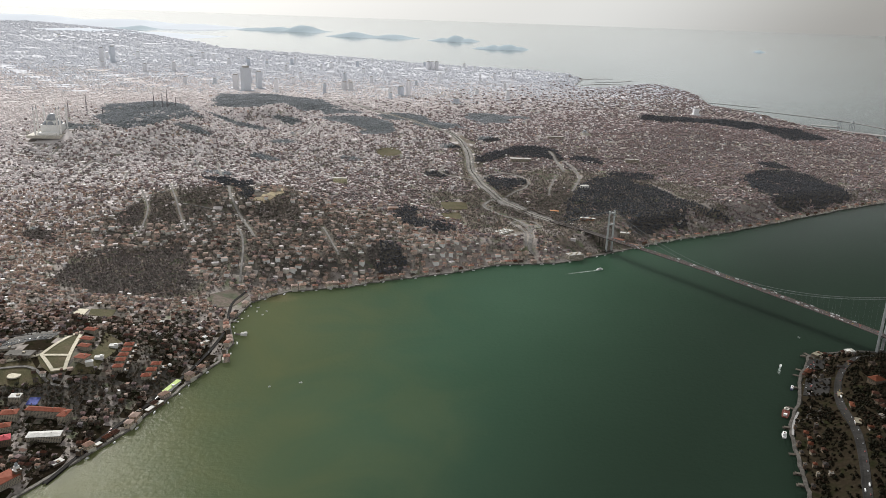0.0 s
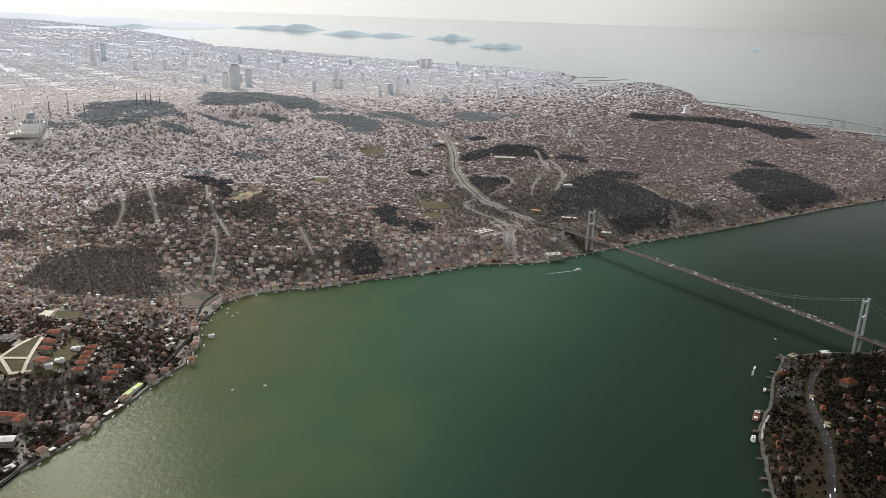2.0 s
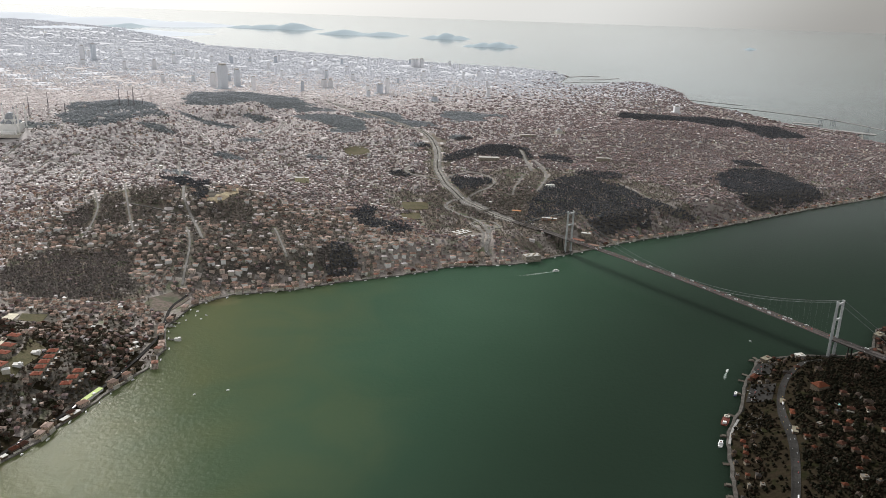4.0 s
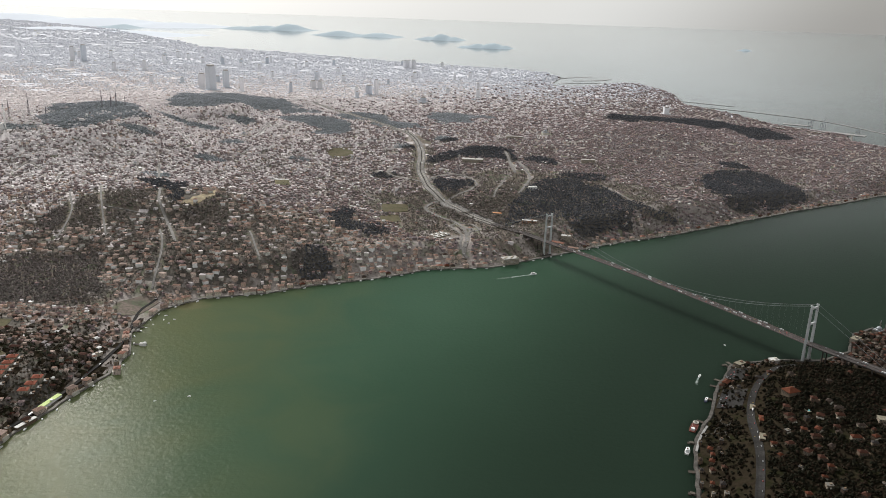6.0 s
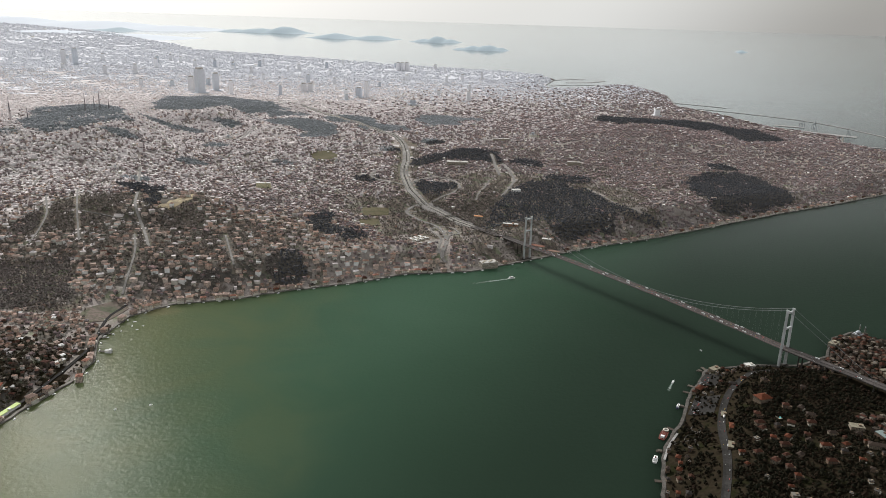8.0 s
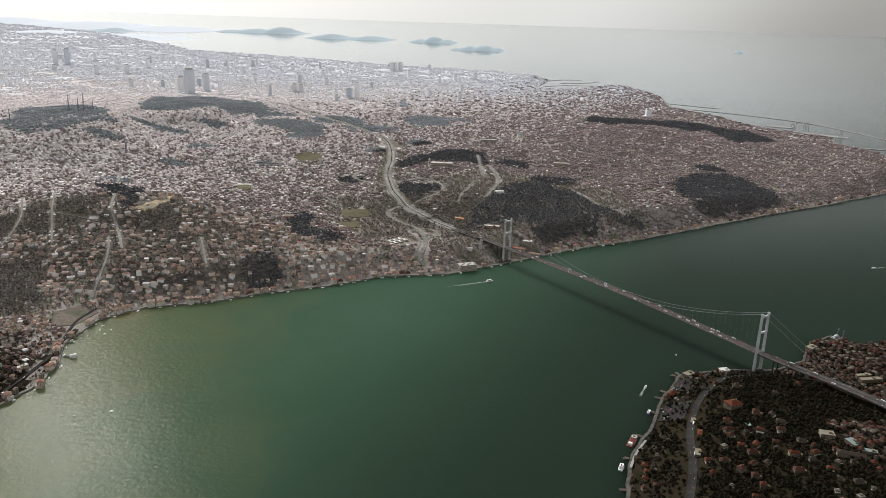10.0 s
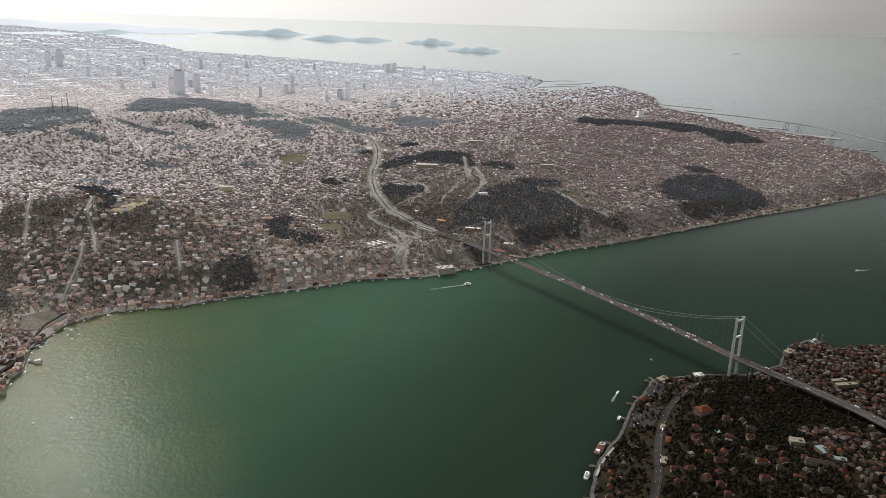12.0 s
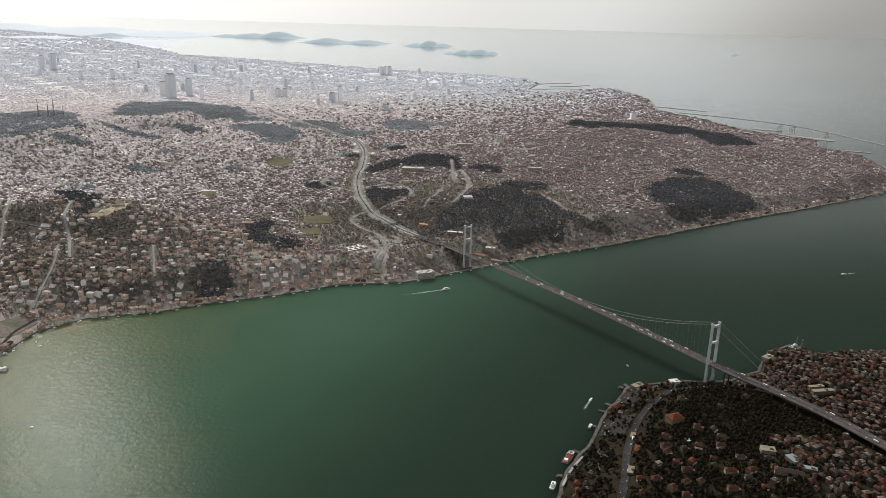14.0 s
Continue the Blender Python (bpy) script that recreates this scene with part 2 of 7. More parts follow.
M_EARTH = shade("yellow_earth", [(0.4, 0.34, 0.22), (0.32, 0.26, 0.17), (0.24, 0.2, 0.14)], 2, 0.95, fine=6)
M_QUAY_PALE = shade("pale_quay_stone", [(0.14, 0.13, 0.115), (0.22, 0.205, 0.185)], 1.2, 0.9, bump=0.01)
M_GREY_WOOD = shade("grey_winter_woods", [(0.066, 0.068, 0.075), (0.08, 0.08, 0.086), (0.058, 0.062, 0.069), (0.092, 0.088, 0.092)], 1.0, 0.95, by="island", fine=3, mottle=0.3, spec=0.05)
# hill woods lightened and blued: haze painted into the colour
M_HILL_WOOD = shade("hill_woods_haze_tint", [(0.249, 0.263, 0.279), (0.279, 0.285, 0.297), (0.232, 0.248, 0.26)], 1.0, 1.0, by="island", fine=3, mottle=0.2, spec=0.0)
for m in (M_HILL_WOOD, M_GREY_WOOD):  # pale sheen over the canopy stands in for haze
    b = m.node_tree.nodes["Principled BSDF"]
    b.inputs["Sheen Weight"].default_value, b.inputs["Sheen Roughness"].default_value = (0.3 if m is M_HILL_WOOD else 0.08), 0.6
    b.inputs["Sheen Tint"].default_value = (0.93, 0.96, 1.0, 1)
# floor matched to the haze tint of the hill woods
M_HILL_FLOOR = shade("hill_floor_haze_tint", [(0.13, 0.145, 0.148), (0.16, 0.168, 0.165)], 3, 1.0, fine=6, mottle=0.12, spec=0.0)
# Far and hazy palettes: aerial haze painted into the base colours
M_FAR_WALL = shade("far_walls_haze_tint", [(0.696, 0.642, 0.635), (0.724, 0.674, 0.667), (0.667, 0.605, 0.598), (0.705, 0.66, 0.653), (0.743, 0.716, 0.699)], 3, 0.8, by="island", mottle=0.12)
M_FAR_ROOF = shade("far_roofs_haze_tint", [(0.524, 0.467, 0.458), (0.556, 0.504, 0.494), (0.567, 0.525, 0.52), (0.503, 0.441, 0.432)], 1, 0.85, by="island", mottle=0.2)
M_FAR_PLAIN = shade("far_plain_haze_tint", [(0.5, 0.45, 0.438), (0.562, 0.512, 0.5), (0.45, 0.431, 0.413)], 60, 0.95, fine=8)
M_HAZY_WALL = shade("distant_walls_haze_tint", [(0.655, 0.66, 0.7), (0.685, 0.69, 0.725), (0.63, 0.635, 0.675)], 5, 0.9, by="island", mottle=0.08)
M_HAZY_ROOF = shade("distant_roofs_haze_tint", [(0.57, 0.575, 0.605), (0.6, 0.605, 0.635), (0.55, 0.55, 0.58)], 5, 0.9, by="island", mottle=0.1)
# foliage darkened well below its own tone, as painted cloud shade
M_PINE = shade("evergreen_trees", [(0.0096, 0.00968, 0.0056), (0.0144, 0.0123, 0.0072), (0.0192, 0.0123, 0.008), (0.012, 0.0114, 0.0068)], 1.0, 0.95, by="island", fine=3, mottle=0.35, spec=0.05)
M_BARK = shade("bark", [(0.07, 0.055, 0.042), (0.1, 0.08, 0.06)], 0.3, 0.95)
M_WHITE = shade("white_paint", [(0.78, 0.77, 0.74), (0.82, 0.81, 0.79)], 0.8, 0.6, mottle=0.08)
M_STONE = shade("pale_stone", [(0.5, 0.47, 0.41), (0.6, 0.57, 0.5)], 1.5, 0.8, mottle=0.12)
M_LEAD = shade("lead_dome", [(0.3, 0.32, 0.34), (0.38, 0.4, 0.42)], 1.0, 0.5, 0.2, mottle=0.1)
M_DARK = shade("dark_glass", [(0.04, 0.05, 0.06), (0.06, 0.07, 0.08)], 1.0, 0.2, mottle=0.1, spec=0.5)


def water_material():
    """Green water in the strait; the open sea is smoother, and paler to hold haze."""
    m = bpy.data.materials.new("strait_water")
    m.use_nodes = True
    nt = m.node_tree
    n, link = nt.nodes, nt.links.new
    b = n["Principled BSDF"]
    geo = n.new("ShaderNodeNewGeometry")

    def noise_at(scale, detail, rough=0.5):
        t = n.new("ShaderNodeTexNoise")
        t.inputs["Scale"].default_value, t.inputs["Detail"].default_value, t.inputs["Roughness"].default_value = scale, detail, rough
        link(geo.outputs["Position"], t.inputs["Vector"])
        return t.outputs["Fac"]

    def ramp_of(fac, stops):
        r = n.new("ShaderNodeValToRGB")
        while len(r.color_ramp.elements) < len(stops):
            r.color_ramp.elements.new(0.5)
        for e, (at, c) in zip(r.color_ramp.elements, stops):
            e.position, e.color = at, (*c, 1)
        link(fac, r.inputs["Fac"])
        return r.outputs["Color"]

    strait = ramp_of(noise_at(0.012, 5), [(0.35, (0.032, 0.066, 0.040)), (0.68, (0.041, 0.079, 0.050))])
    # the open sea's own grey, lifted further as painted haze
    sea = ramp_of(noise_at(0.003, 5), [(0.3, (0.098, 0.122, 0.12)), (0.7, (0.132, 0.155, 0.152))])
    sep = n.new("ShaderNodeSeparateXYZ")
    link(geo.outputs["Position"], sep.inputs[0])
    # darker towards the European side: shade and dim sky reflection painted in
    reach = n.new("ShaderNodeMapRange")
    reach.interpolation_type = "SMOOTHSTEP"
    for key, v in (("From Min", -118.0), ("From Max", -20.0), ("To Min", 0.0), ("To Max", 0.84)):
        reach.inputs[key].default_value = v
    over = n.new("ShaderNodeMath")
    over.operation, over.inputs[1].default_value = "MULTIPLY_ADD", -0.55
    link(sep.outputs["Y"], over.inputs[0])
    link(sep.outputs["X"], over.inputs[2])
    link(over.outputs[0], reach.inputs["Value"])
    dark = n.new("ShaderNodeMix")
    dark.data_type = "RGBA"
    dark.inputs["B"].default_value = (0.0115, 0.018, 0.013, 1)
    link(reach.outputs["Result"], dark.inputs["Factor"])
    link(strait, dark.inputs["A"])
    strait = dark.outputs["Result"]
    # muddy outflow of a stream by the Asian shore
    away = n.new("ShaderNodeVectorMath")
    away.operation, away.inputs[1].default_value = "DISTANCE", (-50.0, 235.0, 0.0)
    link(geo.outputs["Position"], away.inputs[0])
    wisp = n.new("ShaderNodeMath")
    wisp.operation, wisp.inputs[1].default_value = "MULTIPLY_ADD", 9.0
    link(noise_at(0.25, 4), wisp.inputs[0])
    link(away.outputs["Value"], wisp.inputs[2])
    mud = n.new("ShaderNodeMapRange")
    mud.interpolation_type = "SMOOTHSTEP"
    for key, v in (("From Min", 5.0), ("From Max", 13.0), ("To Min", 0.75), ("To Max", 0.0)):
        mud.inputs[key].default_value = v
    link(wisp.outputs[0], mud.inputs["Value"])
    murky = n.new("ShaderNodeMix")
    murky.data_type = "RGBA"
    murky.inputs["B"].default_value = (0.16, 0.14, 0.09, 1)
    link(mud.outputs["Result"], murky.inputs["Factor"])
    link(strait, murky.inputs["A"])
    strait = murky.outputs["Result"]
    # turbid olive water in streaks along the Asian shore, sun glint painted in
    streak = n.new("ShaderNodeTexNoise")
    streak.inputs["Scale"].default_value, streak.inputs["Detail"].default_value, streak.inputs["Distortion"].default_value = 0.035, 8, 1.6
    link(geo.outputs["Position"], streak.inputs["Vector"])
    lean = n.new("ShaderNodeMath")
    lean.operation, lean.inputs[1].default_value = "MULTIPLY_ADD", 60.0
    link(streak.outputs["Fac"], lean.inputs[0])
    link(sep.outputs["X"], lean.inputs[2])
    near_shore = n.new("ShaderNodeMapRange")
    near_shore.interpolation_type = "SMOOTHSTEP"
    for key, v in (("From Min", 52.0), ("From Max", -58.0), ("To Min", 0.0), ("To Max", 0.72)):
        near_shore.inputs[key].default_value = v
    link(lean.outputs[0], near_shore.inputs["Value"])
    olive = n.new("ShaderNodeMix")
    olive.data_type = "RGBA"
    olive.inputs["B"].default_value = (0.112, 0.108, 0.046, 1)
    link(near_shore.outputs["Result"], olive.inputs["Factor"])
    link(strait, olive.inputs["A"])
    strait = olive.outputs["Result"]
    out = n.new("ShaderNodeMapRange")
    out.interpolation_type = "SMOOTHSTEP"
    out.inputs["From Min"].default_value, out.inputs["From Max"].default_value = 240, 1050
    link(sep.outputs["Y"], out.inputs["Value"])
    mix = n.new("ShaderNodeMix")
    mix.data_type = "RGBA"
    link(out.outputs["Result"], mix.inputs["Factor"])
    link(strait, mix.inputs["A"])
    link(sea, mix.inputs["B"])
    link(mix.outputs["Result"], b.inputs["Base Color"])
    for name, a, c in (("Roughness", 0.14, 0.1), ("Specular IOR Level", 0.0065, 0.5)):
        mr = n.new("ShaderNodeMapRange")
        mr.inputs["To Min"].default_value, mr.inputs["To Max"].default_value = a, c
        link(out.outputs["Result"], mr.inputs["Value"])
        link(mr.outputs["Result"], b.inputs[name])
    b.inputs["IOR"].default_value = 1.333
    glint = n.new("ShaderNodeMix")
    glint.data_type = "RGBA"
    glint.inputs["A"].default_value, glint.inputs["B"].default_value = (1.0, 0.85, 0.4, 1), (0.93, 1.0, 1.0, 1)
    link(out.outputs["Result"], glint.inputs["Factor"])
    link(glint.outputs["Result"], b.inputs["Specular Tint"])
    # silt scatters the light sideways, so shade has no edge in the water
    b.subsurface_method = "BURLEY"
    b.inputs["Subsurface Weight"].default_value, b.inputs["Subsurface Scale"].default_value = 1.0, 14.0
    b.inputs["Subsurface Radius"].default_value = (1.0, 1.0, 1.0)
    bump = n.new("ShaderNodeBump")
    bump.inputs["Distance"].default_value = 0.1
    calm = n.new("ShaderNodeMapRange")
    calm.inputs["To Min"].default_value, calm.inputs["To Max"].default_value = 1.0, 0.03
    link(out.outputs["Result"], calm.inputs["Value"])
    link(calm.outputs["Result"], bump.inputs["Strength"])
    link(noise_at(0.75, 6, 0.6), bump.inputs["Height"])
    link(bump.outputs["Normal"], b.inputs["Normal"])
    return m


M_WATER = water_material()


# ---- mesh helpers ----
def mesh_of(name, verts, polys, mats, slots=None, smooth=False):
    """A mesh from arrays: verts (n, 3); polys, a list of (m, k) index arrays; slots, one material index array for each."""
    me = bpy.data.meshes.new(name)
    verts = np.asarray(verts, np.float32)
    me.vertices.add(len(verts))
    me.vertices.foreach_set("co", verts.ravel())
    loops = np.concatenate([np.asarray(p).ravel() for p in polys]).astype(np.int32)
    counts = np.concatenate([np.full(len(p), np.asarray(p).shape[1]) for p in polys]).astype(np.int32)
    me.loops.add(len(loops))
    me.loops.foreach_set("vertex_index", loops)
    me.polygons.add(len(counts))
    me.polygons.foreach_set("loop_start", np.concatenate([[0], np.cumsum(counts)[:-1]]).astype(np.int32))
    for m in mats:
        me.materials.append(m)
    if slots is not None:
        me.polygons.foreach_set("material_index", np.concatenate([np.asarray(s) for s in slots]).astype(np.int32))
    me.polygons.foreach_set("use_smooth", np.full(len(counts), smooth))
    me.update(calc_edges=True)
    me.validate()
    return me


def thing(name, label, category, place=(0, 0, 0), turn=0.0, group="", kind=""):
    ob = new(name)
    ob.matrix_world = Matrix.Translation(place) @ Matrix.Rotation(turn, 4, "Z")
    return tagged(ob, label, category, group, kind)


def part(name, bm, material, parent, label="", smooth=False):
    me = bpy.data.meshes.new(name)
    bmesh.ops.recalc_face_normals(bm, faces=bm.faces)
    for f in bm.faces:
        f.smooth = smooth
    bm.to_mesh(me)
    bm.free()
    me.materials.append(material)
    ob = new(name, me)
    ob.parent = parent
    return tagged(ob, label) if label else ob


def box(bm, x0, x1, y0, y1, z0, z1, taper=0.0):
    """Adds a block to bm; taper draws its top in."""
    v = [bm.verts.new(p) for p in ((x0, y0, z0), (x1, y0, z0), (x1, y1, z0), (x0, y1, z0))]
    t = [bm.verts.new(p) for p in ((x0 + taper, y0 + taper, z1), (x1 - taper, y0 + taper, z1), (x1 - taper, y1 - taper, z1), (x0 + taper, y1 - taper, z1))]
    bm.faces.new(v[::-1]), bm.faces.new(t)
    for i in range(4):
        j = (i + 1) % 4
        bm.faces.new((v[i], v[j], t[j], t[i]))
    return bm


def blk(*args, **kw):
    return box(bmesh.new(), *args, **kw)


def lathe(bm, rings, sides=14, cx=0.0, cy=0.0):
    """A turned body through rings of (radius, z)."""
    prev = None
    for r, z in rings:
        ring = [bm.verts.new((cx + r * math.cos(2 * math.pi * i / sides), cy + r * math.sin(2 * math.pi * i / sides), z)) for i in range(sides)]
        if prev:
            for i in range(sides):
                j = (i + 1) % sides
                bm.faces.new((prev[i], prev[j], ring[j], ring[i]))
        else:
            bm.faces.new(ring[::-1])
        prev = ring
    bm.faces.new(prev)
    return bm


def hip(bm, w, d, z, rise, over=0.12, ridge=0.5):
    """A hipped roof with eaves over walls w by d."""
    x, y = w / 2 + over, d / 2 + over
    k = (x - y * 0.9 if x > y else 0.1 * x)
    e = [bm.verts.new(p) for p in ((-x, -y, z), (x, -y, z), (x, y, z), (-x, y, z))]
    lo = [bm.verts.new(p) for p in ((-x, -y, z - 0.06), (x, -y, z - 0.06), (x, y, z - 0.06), (-x, y, z - 0.06))]
    a, b = bm.verts.new((-k, 0, z + rise)), bm.verts.new((k, 0, z + rise))
    bm.faces.new((e[0], e[1], b, a)), bm.faces.new((e[2], e[3], a, b))
    bm.faces.new((e[1], e[2], b)), bm.faces.new((e[3], e[0], a))
    bm.faces.new(lo[::-1])
    for i in range(4):
        j = (i + 1) % 4
        bm.faces.new((lo[i], lo[j], e[j], e[i]))
    return bm


def tube(bm, pts, r, sides=6):
    """A round bar along points."""
    prev = None
    pts = [Vector(p) for p in pts]
    for i, p in enumerate(pts):
        d = (pts[min(i + 1, len(pts) - 1)] - pts[max(i - 1, 0)]).normalized()
        u = d.orthogonal().normalized() if abs(d.z) > 0.99 else d.cross(Vector((0, 0, 1))).normalized()
        v = d.cross(u)
        ring = [bm.verts.new(p + r * (math.cos(2 * math.pi * k / sides) * u + math.sin(2 * math.pi * k / sides) * v)) for k in range(sides)]
        if prev:
            for k in range(sides):
                j = (k + 1) % sides
                bm.faces.new((prev[k], prev[j], ring[j], ring[k]))
        prev = ring
    return bm


def smooth_line(points, step=3.0):
    """A rounded line through points (Catmull-Rom)."""
    p = np.array(points, float)
    p = np.vstack([2 * p[0] - p[1], p, 2 * p[-1] - p[-2]])
    out = []
    for i in range(1, len(p) - 2):
        n = max(2, int(np.hypot(*(p[i + 1] - p[i])[:2]) / step))
        for k in range(n):
            t = k / n
            out.append(0.5 * (2 * p[i] + (p[i + 1] - p[i - 1]) * t + (2 * p[i - 1] - 5 * p[i] + 4 * p[i + 1] - p[i + 2]) * t * t + (3 * p[i] - p[i - 1] - 3 * p[i + 1] + p[i + 2]) * t ** 3))
    return np.array(out + [p[-2]])


def strip(line, width, lift, z=None):
    """A ribbon on the ground along a line, with two shallow sides: verts and quads."""
    line = np.asarray(line, float)
    d = np.gradient(line[:, :2], axis=0)
    d /= np.linalg.norm(d, axis=1)[:, None] + 1e-9
    nrm = np.stack([d[:, 1], -d[:, 0]], 1)
    mid = sheet(line[:, 0], line[:, 1]) if z is None else z
    rows = []
    for k in (-1, -1, -0.33, 0.33, 1, 1):
        q = line[:, :2] + nrm * width / 2 * k
        rows.append(q)
    zz = [np.maximum(sheet(q[:, 0], q[:, 1]), mid) for q in rows] if z is None else [mid] * 6
    verts = np.stack([np.column_stack([q, h + (lift if 0 < i < 5 else -0.6)]) for i, (q, h) in enumerate(zip(rows, zz))], 1)
    n = len(line)
    idx = np.arange(n * 6).reshape(n, 6)
    quads = np.concatenate([np.stack([idx[:-1, i], idx[1:, i], idx[1:, i + 1], idx[:-1, i + 1]], 1) for i in range(5)])
    return verts.reshape(-1, 3), quads


# ---- ground, water, quays ----
WOOD_HILL_WEST = [(-190, 440), (-197, 479), (-190, 516), (-166, 510), (-144, 474), (-140, 453), (-152, 435), (-153, 421), (-165, 412), (-176, 418)]
WOOD_BELOW_MASTS = [(-196, 410), (-194, 418), (-179, 412), (-177, 403), (-189, 401)]
WOOD_HILL_EAST = [(-148, 517), (-171, 610), (-160, 655), (-128, 640), (-97, 624), (-75, 591), (-88, 567), (-107, 541), (-124, 515)]
WOOD_VALLEY = [(-90, 541), (-66, 547), (-37, 535), (-26, 498), (-40, 482), (-50, 507), (-70, 522)]
WOOD_WEDGE = [(-106, 353), (-95, 348), (-83, 340), (-74, 320), (-73, 308), (-80, 311), (-90, 329)]
WOOD_GROVES = [
    [(-127, 301), (-121, 305), (-114, 291), (-114, 285), (-120, 286)], [(-152, 275), (-149, 281), (-141, 275), (-138, 265), (-147, 266)],
    [(-18, 322), (-10, 333), (-4, 314), (-6, 295), (-13, 300)], [(-23, 273), (-15, 276), (-12, 265), (-18, 260), (-23, 261)],
    [(-99, 163), (-91, 166), (-80, 166), (-79, 163), (-80, 158), (-87, 157), (-95, 157)], [(-72, 174), (-70, 179), (-66, 182), (-64, 175), (-66, 169), (-68, 168)],
    [(195, 480), (208, 480), (209, 460), (193, 462)], [(-5, 300), (3, 302), (6, 296), (0, 291)], [(-43, 251), (-37, 253), (-36, 259), (-42, 260)]]
WOOD_SLOPE = [(-118, 230), (-122, 244), (-118, 253), (-112, 262), (-87, 264), (-81, 252), (-78, 237), (-82, 228), (-93, 221), (-106, 225)]
WOOD_BY_HIGHWAY = [(27, 444), (42, 466), (71, 468), (66, 431), (51, 430), (39, 436), (28, 419)]
WOOD_IN_LOOP = [(22, 379), (27, 391), (40, 394), (42, 377), (35, 362), (24, 364)]
WOOD_ABOVE_BRIDGE = [(59, 349), (70, 374), (82, 393), (96, 393), (105, 380), (110, 358), (115, 338), (116, 335), (107, 327), (90, 318), (82, 318), (76, 322), (65, 326), (55, 317)]
WOOD_CAPE = [(168, 428), (190, 454), (207, 455), (213, 430), (218, 410), (216, 398), (202, 387), (185, 376), (170, 365), (161, 365), (159, 382)]
WOOD_CEMETERY = [(149, 610), (182, 650), (218, 650), (251, 650), (262, 606), (280, 578), (280, 560), (261, 545), (243, 550), (240, 595), (214, 594), (168, 584)]
WOOD_BEHIND_TOWN = [(16, 586), (31, 602), (53, 605), (51, 562), (32, 544), (17, 567)]
WOODS = [WOOD_HILL_WEST, WOOD_BELOW_MASTS, WOOD_HILL_EAST, WOOD_VALLEY, WOOD_WEDGE, *WOOD_GROVES, WOOD_SLOPE, WOOD_BY_HIGHWAY, WOOD_IN_LOOP, WOOD_ABOVE_BRIDGE, WOOD_CAPE, WOOD_CEMETERY, WOOD_BEHIND_TOWN]
PARKS = [
    (-24, 551, 20, 17), (1, 532, 18, 15), (-73, 568, 17, 13), (-99, 511, 10, 4), (-125, 487, 22, 5), (-135, 430, 11, 4), (43, 596, 22, 15), (32, 491, 7, 8), (83, 437, 10, 11), (24, 426, 8, 8), (-47, 426, 6, 4), (-89, 449, 7, 6), (-1, 391, 7, 6), (100, 398, 10, 9), (-91, 411, 8, 4), (120, 341, 11, 3), (107, 348, 12, 12), (-105, 368, 6, 7), (-43, 493, 8, 9), (8, 465, 7, 5)]


def in_woods(x, y):
    """How far inside a wood each place lies: above 0 within, uneven at the rim."""
    best = np.full(np.shape(x), -9.0)
    wob = 0.22 * np.sin(x * 0.31 + 0.7 * np.sin(y * 0.23)) + 0.18 * np.cos(y * 0.27 + x * 0.12) + 0.12 * np.sin(x * 0.9 + y * 0.7)
    for cx, cy, rx, ry in PARKS:
        best = np.maximum(best, 1 - ((x - cx) / rx) ** 2 - ((y - cy) / ry) ** 2 + wob)
    for outline in WOODS:
        q = np.array(outline, float)
        near = np.flatnonzero((x > q[:, 0].min() - 6) & (x < q[:, 0].max() + 6) & (y > q[:, 1].min() - 6) & (y < q[:, 1].max() + 6))
        if len(near):
            px, py = x[near], y[near]
            reach = far_from(px, py, np.vstack([q, q[:1]])) * np.where(inside(px, py, q), 1, -1)
            best[near] = np.maximum(best[near], np.clip(reach / 6, -1, 1) + wob[near] + 0.35 * np.sin(px * 0.17 + 2 * np.sin(py * 0.09)))
    return best


# open slopes with few houses: x, y, half lengths
OPENS = [(66, 338, 22, 22), (64, 388, 24, 20), (108, 368, 22, 22), (-102, 250, 20, 14), (120, 345, 14, 8), (-80, 232, 8, 8), (24, 330, 18, 34), (62, 303, 22, 14), (-62, 300, 9, 10), (-104, 302, 16, 18), (72, 395, 22, 14), (5, 345, 10, 14), (-100, 315, 14, 10)]


def in_open(x, y):
    best = np.full(np.shape(x), -9.0)
    for cx, cy, rx, ry in OPENS:
        best = np.maximum(best, 1 - ((x - cx) / rx) ** 2 - ((y - cy) / ry) ** 2)
    return best


HIGHWAY = [(49.6, 319.6), (45.9, 324.5), (34.5, 341.5), (27, 354.8), (21, 376.5), (17.3, 405.7), (17.4, 435.8), (15.2, 472.9), (9.6, 498.9), (-2.7, 516.5), (-19.2, 539.6), (-36.7, 560.8), (-60, 600), (-100, 660)]


def suburb(x, y):
    """The leafy quarters on the near Asian slopes."""
    a = np.exp(-((((x + 70) / 62) ** 2 + ((y - 286) / 42) ** 2) ** 2)) + np.exp(-(((x + 78) / 20) ** 2 + ((y - 176) / 34) ** 2)) * 0.5
    return a + np.exp(-(((x - 60) / 55) ** 2 + ((y - 345) / 40) ** 2)) * 0.75 + np.exp(-(((x - 190) / 45) ** 2 + ((y - 400) / 30) ** 2)) * 0.5


def europe_side(x, y):
    return (x > 66) & (y < 240) & (y < 0.66 * x + 165)


def axis(fine0, fine1, step, lo, hi, grow=1.13):
    mid = list(np.arange(fine0, fine1 + 0.01, step))
    s, up = step, []
    q = fine1
    while q < hi:
        s *= grow
        q += s
        up.append(min(q, hi))
    s, down, q = step, [], fine0
    while q > lo:
        s *= grow
        q -= s
        down.append(max(q, lo))
    return np.array(down[::-1] + mid + up)


